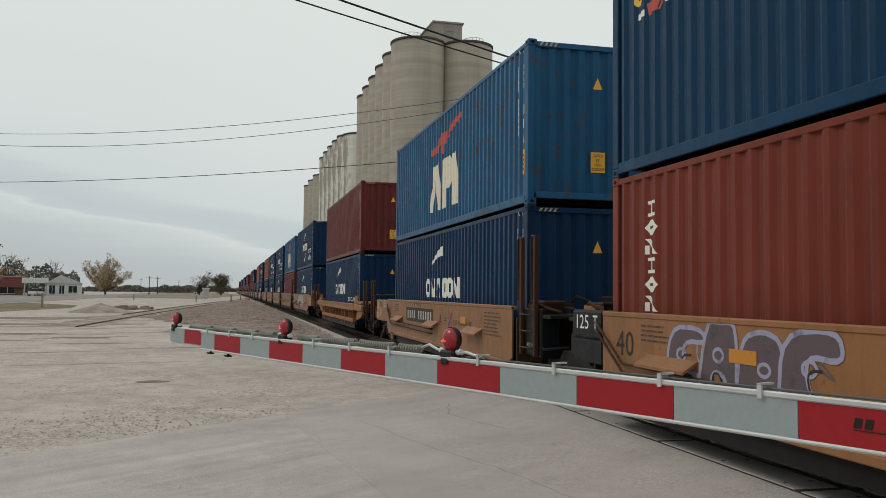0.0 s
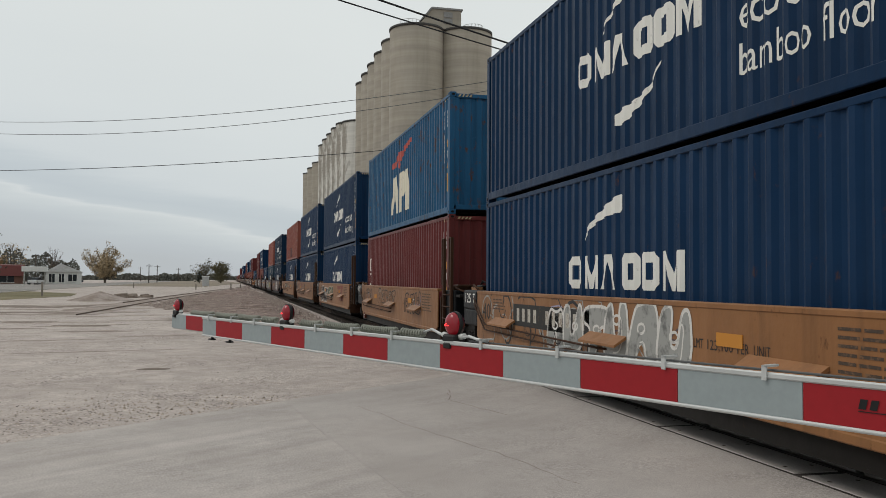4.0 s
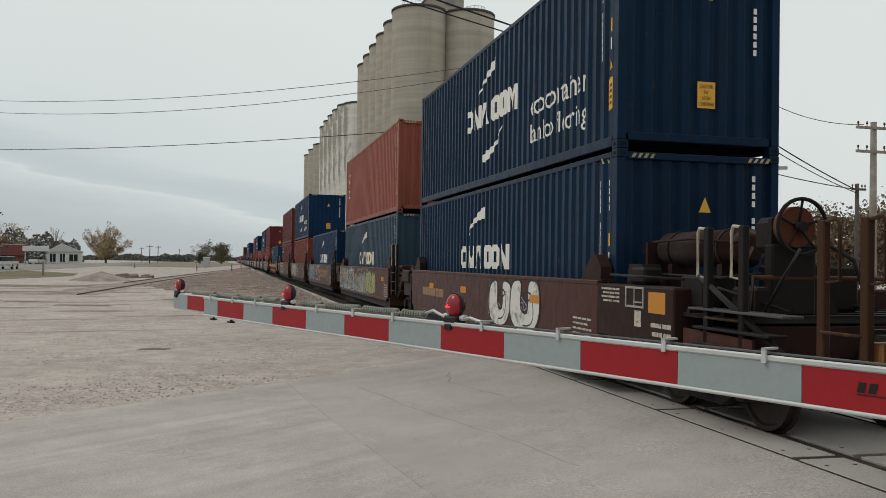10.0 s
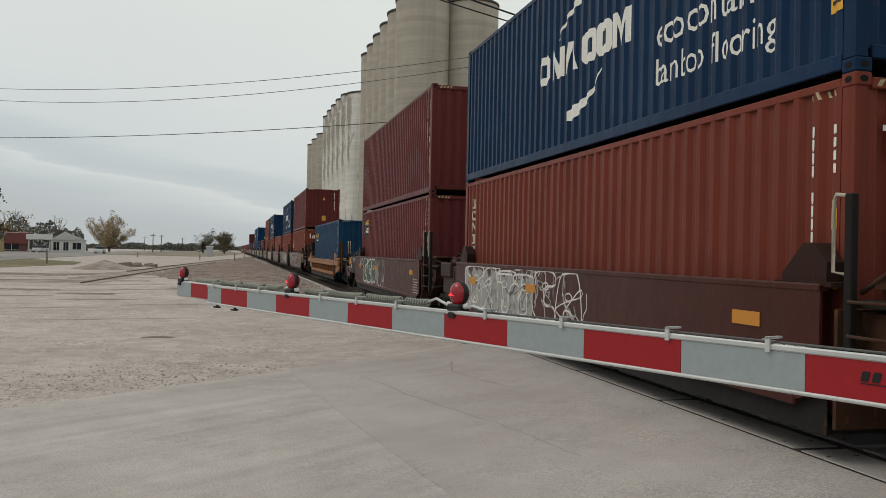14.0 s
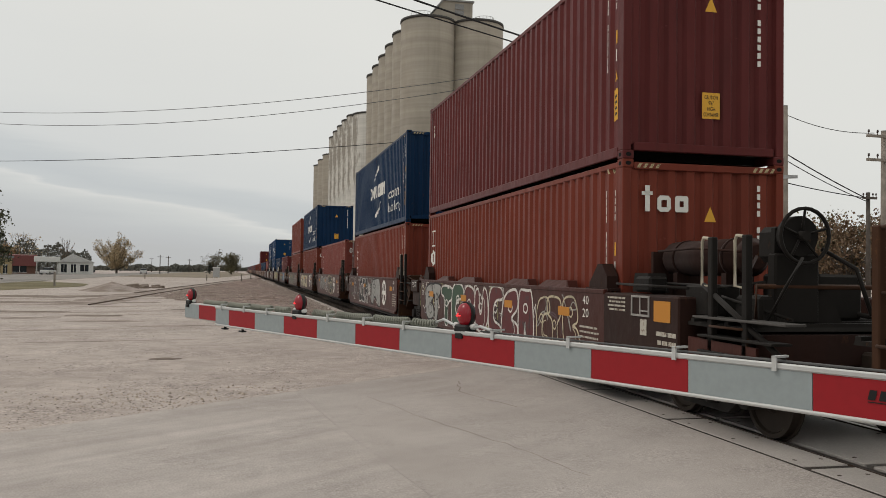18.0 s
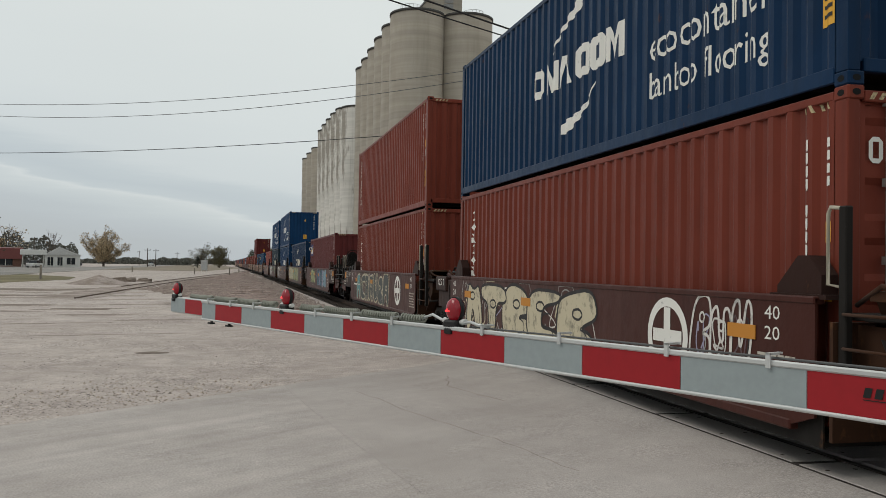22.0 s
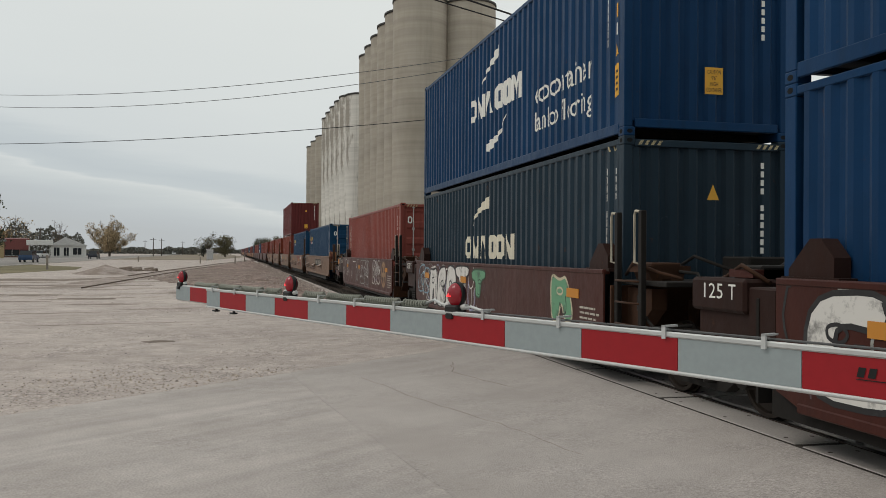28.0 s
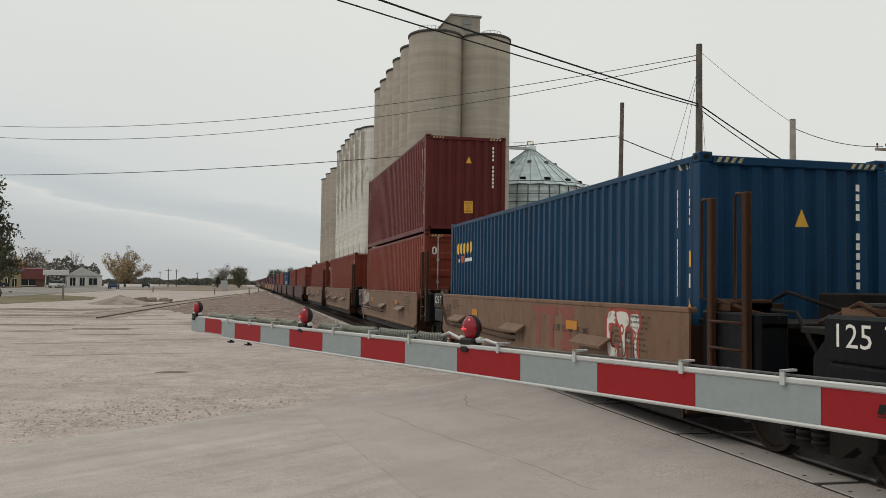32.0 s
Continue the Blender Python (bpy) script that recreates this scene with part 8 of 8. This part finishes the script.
# ---- vehicles ----
def motor_car(x, y, turn, colour, truck_bed=False, label=""):
    ob = thing("car", label, "car", pose(x, y, 0, 0, 0, turn), group="road vehicles")
    bm = bmesh.new()
    prism(bm, [(-2.3, 0.35), (2.3, 0.35), (2.35, 0.75), (2.2, 0.98), (1.2, 1.05), (-2.25, 1.05), (-2.35, 0.7)], "y", -0.9, 0.9)
    part("body", bm, colour, ob)
    bm = bmesh.new()
    prism(bm, [(1.15, 1.05), (0.5, 1.6), (-0.6 if truck_bed else -1.7, 1.62), (-0.95 if truck_bed else -2.2, 1.05)], "y", -0.8, 0.8)
    part("cabin", bm, DARKGLASS, ob)
    bm = bmesh.new()
    quadbox(bm, -0.6 if truck_bed else -1.7, 0.5, -0.78, 0.78, 1.605, 1.66)
    part("roof", bm, colour, ob)
    for wx in (-1.4, 1.45):
        for wy in (-0.85, 0.85):
            bm = bmesh.new()
            rod(bm, (wx, wy - 0.1, 0.34), (wx, wy + 0.1, 0.34), 0.34, 16)
            wh = part("wheel", bm, RUBBER, ob)
            bm = bmesh.new()
            rod(bm, (wx, wy - 0.11, 0.34), (wx, wy + 0.11, 0.34), 0.2, 12)
            part("rim", bm, GALV, wh)
    return ob


CARWHITE = plain("white_car_paint", (0.6, 0.6, 0.6), 0.25)
CARDARK = plain("dark_grey_car_paint", (0.03, 0.035, 0.045), 0.25)
CARBLUE = plain("blue_car_paint", (0.03, 0.06, 0.12), 0.25)
motor_car(*bear(-15.2, 205), 10, CARDARK, label="dark grey car parked by the store")
motor_car(*bear(-11.9, 212), 80, CARWHITE, True, "white pickup truck parked at the canopy")
motor_car(*bear(-10.6, 246), 15, CARWHITE, True, "white pickup truck parked at the forecourt")
motor_car(*bear(-9.75, 262), 10, CARDARK, label="dark car parked beside the tree")


# traffic on the highway: each keeps its lane at an even speed
TRAFFIC = []
for label, colour, bed, s0, v in (("white pickup truck driving away along the highway", CARWHITE, True, 163 - 12 * 20.6, 20.6), ("dark grey car driving away along the highway", CARDARK, False, 120 - 24 * 18.6, 18.6), ("dark blue car driving away along the highway", CARBLUE, False, 132 - 28 * 17.3, 17.3)):
    TRAFFIC.append((motor_car(0, 0, 0, colour, bed, label), s0, v))

# ---- the train: its make-up ----
def load(i, lower=None, upper=None):
    for spec, z, up in ((lower, LOWER_Z, False), (upper, UPPER_Z, True)):
        if spec:
            colour, marks, opts = spec[0], spec[1], spec[2:]
            shipping_container(colour, UNIT_Y[i], z, tuple(marks.split()), "door" in opts, up, i, opts, i < 30)


LOW, ECO = (NAVY, "low"), (NAVY, "eco")
load(0, (RED, "stack"), (SEABLUE, "yellow_mark"))
load(1, LOW, (SKYBLUE, "winged"))
load(2, (NAVY, "low eco_small"), (MAROON, "", "scrawl"))
load(3, LOW, ECO)
load(4, (MAROON, "pair"), (SKYBLUE, "winged"))
load(5, LOW, ECO)
load(6, (NAVY, "low"), ECO)
load(7, (NAVY, "low"), (ORANGE, "patched"))
load(8, (NAVY_DEEP, "low"), (NAVY_DEEP, "eco"))
load(9, (STEELBLUE, "low_cream"), (ORANGE, "stack"))
load(10, (NAVY, "low_near"))
load(11, (RED, "stack_slim", "word"), ECO)
load(12, (MAROON, "black_panel"), (MAROON, ""))
load(13, (SEABLUE, "yellow_mark"))
load(14, (RED, "upright", "word"), (MAROON, "small"))
load(15, (RED, "stack"), ECO)
load(16, (ROSE, "stack", "door"))
load(17, (RED, "stack", "door"), ECO)
load(18, (RED, "stack"), (RED, "stack_slim"))
load(19, (MAROON, "blue_panel"))
load(20, (NAVY, "low_cream", "door"))
load(21, (NAVY_BRIGHT, "low", "door"), (NAVY_BRIGHT, "eco"))
load(22, (DARKBLUE, "low_cream"), (NAVY_BRIGHT, "eco"))
load(23, (ROSE, "stack_slim", "door"))
load(24, (SEABLUE, "yellow_mark", "door"))
load(25, (SEABLUE, "yellow_mark"))
load(26, (RED, "", "door"), (MAROON, "small"))
load(27, (RED, "stack_slim"))
load(28, (RED, "", "door"))
# the far part of the train: single containers
y, cols = UNIT_Y[28], (RED, RED, SEABLUE, ORANGE, RED, STEELBLUE, MAROON, RED, NAVY, STEELBLUE)
TAIL = []
for i in range(24):
    y += 20.0 if i % 5 == 0 else 15.6
    TAIL.append((y, i))
    shipping_container(cols[i % 10], y, LOWER_Z, ("low",) if i % 10 in (2, 8) else (), i % 3 == 0, False, i, (), False)

CARS = [((0, 1), BUFF), ((2,), YELLOW_CAR), (range(3, 8), BUFF), (range(8, 13), BROWN), ((13,), YELLOW_CAR), (range(14, 19), BROWN), (range(19, 24), BROWN), (range(24, 29), BUFF_OLD)]
UNITS = {}
for members, colour in CARS:
    members = list(members)
    for i in members:
        near = "end" if i == members[0] and i else "joint"
        far = "end" if i == members[-1] else "joint"
        UNITS[i] = well_car(i, colour, near, far, colour is YELLOW_CAR)
for y, i in TAIL:
    well_car(0, BROWN if (i // 5) % 2 == 0 else BUFF, "end" if i % 5 == 0 else "joint", "end" if i % 5 == 4 else "joint", detail=False, y=y)

# stencils on the buff cars
for i in (0, 1, 3, 4, 5, 6, 7, 24, 25, 26, 27, 28):
    u = UNITS[i]
    stencil(u, "40", 11.55 if i not in (1, 7) else 12.05, 1.0, 0.3, 0.52, BLACKINK)
    bars(u, 10.9, 0.7, 1.2, 1.42, 4, FADEDINK, 3)
    bars(u, 1.75, 1.1, 0.95, 1.42, 7, FADEDINK, i)
    stencil(u, "LD LMT 123,100 PER UNIT", 4.1, 1.05, 0.1, 1.5, BLACKINK)
for i, yl in ((1, 9.17), (3, 9.74), (7, 9.74), (24, 5.41)):
    number_plate(UNITS[i], yl)
for i, text, yl, yx in ((1, "A", 5.35, 4.32), (7, "B", 5.95, 4.6)):
    stencil(UNITS[i], text, yl, 0.98, 0.26, 0.3, BLACKINK)
    for k, mat in ((-1, SPRAY["red"]), (1, LOGOBLUE)):
        piece("cross_mark", ("cross", yx, k), side_paint(stroke_faces([(yx + 0.17 * k, 1.0), (yx, 1.15), (yx - 0.17 * k, 1.3)], 0.05), -SIDE_X - 0.005 - 0.0005 * k), mat, UNITS[i], "red and blue painted cross")
    bars(UNITS[i], yx + 0.55, 0.3, 1.1, 1.2, 2, BLACKINK, 5, 1)
for i in (8, 9, 10, 11, 12, 14, 15, 16, 17, 18, 19, 20, 21, 22, 23):
    u = UNITS[i]
    bars(u, 0.85, 0.7, 0.62, 1.04, 6, DULLWHITE, i)
    if i != 8:
        bars(u, 8.9, 0.9, 1.34, 1.42, 1, WHITE, i + 40, 3)
for i in (14, 15, 16, 17, 18):
    for yl in (0.75, 11.78):
        stencil(UNITS[i], "40", yl, 1.30, 0.12, 0.24, WHITE)
        stencil(UNITS[i], "20", yl, 1.12, 0.12, 0.24, WHITE)
    if i != 14:
        builder_emblem(UNITS[i], 2.5)
builder_emblem(UNITS[23], 1.6, GOLD)
slanted_mark(UNITS[10], 5.28)
owner_mark(UNITS[5], 3.95, 1.9)
owner_mark(UNITS[25], 5.02, 1.9)
stencil(UNITS[10], "WELL LD LMT 124,500", 7.2, 1.37, 0.08, 1.3, WHITE)
bars(UNITS[8], 10.6, 2.3, 0.92, 1.40, 1, GOLD, 4, 9)
bars(UNITS[18], 11.24, 1.7, 0.97, 1.12, 1, WHITE, 4, 8)
# old tags under the larger sprayed shapes
for i, yl, yr, cols, n in ((9, 11.9, 6.6, ("white", "black", "mauve", "slate"), 40), (9, 6.6, 3.0, ("grey", "olive", "black"), 18), (3, 11.4, 6.4, ("grey", "black"), 16), (10, 11.8, 9.0, ("paleblue", "white", "black"), 16), (11, 11.5, 5, ("white", "grey", "mauve"), 18), (12, 11.6, 5.5, ("white", "darkgreen", "grey"), 18),
                          (14, 11.7, 4, ("white", "olive", "mauve"), 16), (15, 11.4, 4.6, ("grey", "white", "darkgreen"), 20), (16, 11.8, 3, ("teal", "white"), 14), (17, 11, 5, ("grey", "cream"), 14), (18, 11.6, 4, ("cream", "darkgreen", "black"), 18), (19, 11.4, 2.6, ("white", "grey"), 10),
                          (20, 11.4, 2.6, ("cream", "olive", "teal"), 20), (21, 11.6, 3.0, ("white", "grey", "black"), 16), (22, 11.6, 6.0, ("grey", "white", "lilac"), 16), (23, 11.8, 4.2, ("grey", "white"), 16)):
    scrawl_field(UNITS[i], yl, yr, 0.56, 1.46, cols, n, 500 + i)
for i, yl, yr, z0, z1, col in ((9, 12.0, 7.6, 0.55, 1.48, "grey"), (9, 7.5, 4.5, 0.55, 1.24, "grey"), (9, 4.6, 2.6, 0.6, 1.42, "olive"), (20, 11.5, 7.4, 0.56, 1.49, "cream"), (20, 7.3, 2.8, 0.56, 1.48, "olive"), (10, 11.1, 8.5, 0.58, 1.5, "paleblue"), (11, 11.2, 7.0, 0.6, 1.46, "grey"), (19, 5.5, 4.42, 0.55, 1.49, "deepblue"), (19, 4.4, 4.16, 0.55, 1.49, "lilac"), (19, 4.14, 3.2, 0.55, 1.49, "deepblue"), (19, 3.18, 2.7, 0.55, 1.49, "lilac"), (19, 2.68, 1.4, 0.55, 1.49, "paleblue")):
    paint_cloud(UNITS[i], yl, yr, z0, z1, col, 7000 + 40 * i + int(3 * yl))
# sprayed shapes, car by car
for i, yl, yr, z0, z1, fill, line, n in (
        (0, 10.3, 7.6, 0.62, 1.46, "mauve", "lilac", 4), (1, 8.3, 7.2, 1.30, 1.47, None, "black", 3), (3, 8.2, 4.0, 0.7, 1.46, "grey", "white", 6), (4, 10.8, 9.6, 0.9, 1.4, None, "black", 2),
        (4, 8.4, 5.4, 0.95, 1.42, None, "black", 5), (4, 4.0, 2.0, 0.8, 1.4, None, "black", 3), (5, 10.8, 7.9, 0.55, 1.38, "black", "white", 4), (5, 7.6, 5.6, 0.8, 1.42, "darkgreen", "cream", 3),
        (6, 10.3, 7.3, 0.6, 1.46, "dust", "faded_red", 5), (6, 7.15, 6.65, 0.98, 1.44, None, "faded_red", 1), (6, 6.25, 5.35, 0.82, 1.4, None, "black", 4), (7, 5.6, 3.9, 0.98, 1.46, None, "black", 3), (8, 5.0, 2.3, 0.6, 1.45, "white", "black", 2),
        (9, 6.9, 4.4, 0.6, 1.44, None, "grey", 2), (10, 11.0, 8.6, 0.62, 1.46, None, "black", 5), (10, 8.2, 5.4, 0.62, 1.46, None, "white", 4), (10, 2.4, 1.2, 0.7, 1.45, None, "paleblue", 2),
        (11, 11, 5.0, 0.65, 1.45, None, "white", 6), (12, 10.85, 10.15, 1.2, 1.46, None, "white", 2), (12, 10.0, 7.2, 0.6, 1.46, "darkgreen", "white", 3), (13, 3.85, 2.0, 1.16, 1.28, None, "cream", 6),
        (14, 11.34, 9.6, 0.54, 1.47, "grey", "black", 2), (14, 9.5, 7.55, 0.54, 1.47, "darkgreen", "white", 2), (14, 7.45, 5.6, 0.54, 1.45, "maroon", "white", 2), (14, 5.5, 2.8, 0.54, 1.46, "maroon", "white", 3), (14, 2.7, 0.95, 0.6, 1.46, None, "cream", 3),
        (15, 8.6, 6.3, 0.54, 1.46, "black", "white", 3), (15, 6.2, 5.65, 0.8, 1.3, None, "white", 3), (15, 5.55, 3.4, 0.54, 1.47, "grey", "black", 1), (15, 11.0, 9.2, 0.7, 1.4, None, "mauve", 3),
        (16, 9.95, 7.8, 0.62, 1.45, "grey", "black", 2), (16, 7.5, 5.4, 0.65, 1.4, None, "white", 4), (16, 5.3, 3.1, 0.54, 1.46, "black", "cream", 3), (17, 10.9, 4.5, 0.6, 1.46, "cream", "black", 5), (17, 2.0, 0.95, 0.75, 1.44, None, "white", 3),
        (18, 9.5, 4.0, 0.56, 1.48, "slate", "cream", 6), (18, 11.3, 10.6, 1.2, 1.46, None, "pink", 1), (18, 10.5, 9.6, 0.55, 1.4, "teal", "cream", 1), (19, 9.15, 6.7, 0.62, 1.44, "lime", "darkgreen", 5), (19, 5.3, 1.8, 0.58, 1.46, None, "black", 3),
        (20, 11.4, 8.0, 0.6, 1.46, None, "olive", 4), (20, 7.0, 3.4, 0.6, 1.45, None, "teal", 4), (21, 11.58, 8.6, 0.54, 1.46, "white", "black", 3), (21, 8.2, 3.0, 0.66, 1.46, None, "grey", 6),
        (22, 10.4, 6.9, 0.54, 1.46, "white", "black", 4), (22, 11.6, 10.45, 0.7, 1.4, None, "paleblue", 2), (22, 6.4, 5.6, 0.8, 1.4, "green", "darkgreen", 1), (22, 2.1, 1.2, 0.7, 1.42, "green", "cream", 1),
        (23, 3.9, 2.3, 0.62, 1.46, None, "white", 3), (23, 6.9, 4.6, 0.6, 1.46, None, "grey", 3), (25, 2.0, 0.95, 0.7, 1.46, "white", "red", 3), (26, 11.4, 9.6, 0.7, 1.44, "grey", "white", 2)):
    sprayed(UNITS[i], yl, yr, z0, z1, fill, line, 100 + i * 7 + int(yl * 3), n)


# ---- motion of the things ----
def motions():
    times = [1.0 * k for k in range(33)]
    for ob, y, z in ROLLING:
        walk(ob, [(t, pose(TRACK_X + sway(y - run(t)), y - run(t), z, 0, 0, heading(y - run(t) + 6))) for t in times])
    for ob, s0, v in TRAFFIC:
        walk(ob, [(t, pose(*along(27.0, s0 + v * t), 0.012, 0, 0, 91)) for t in times])


motions()
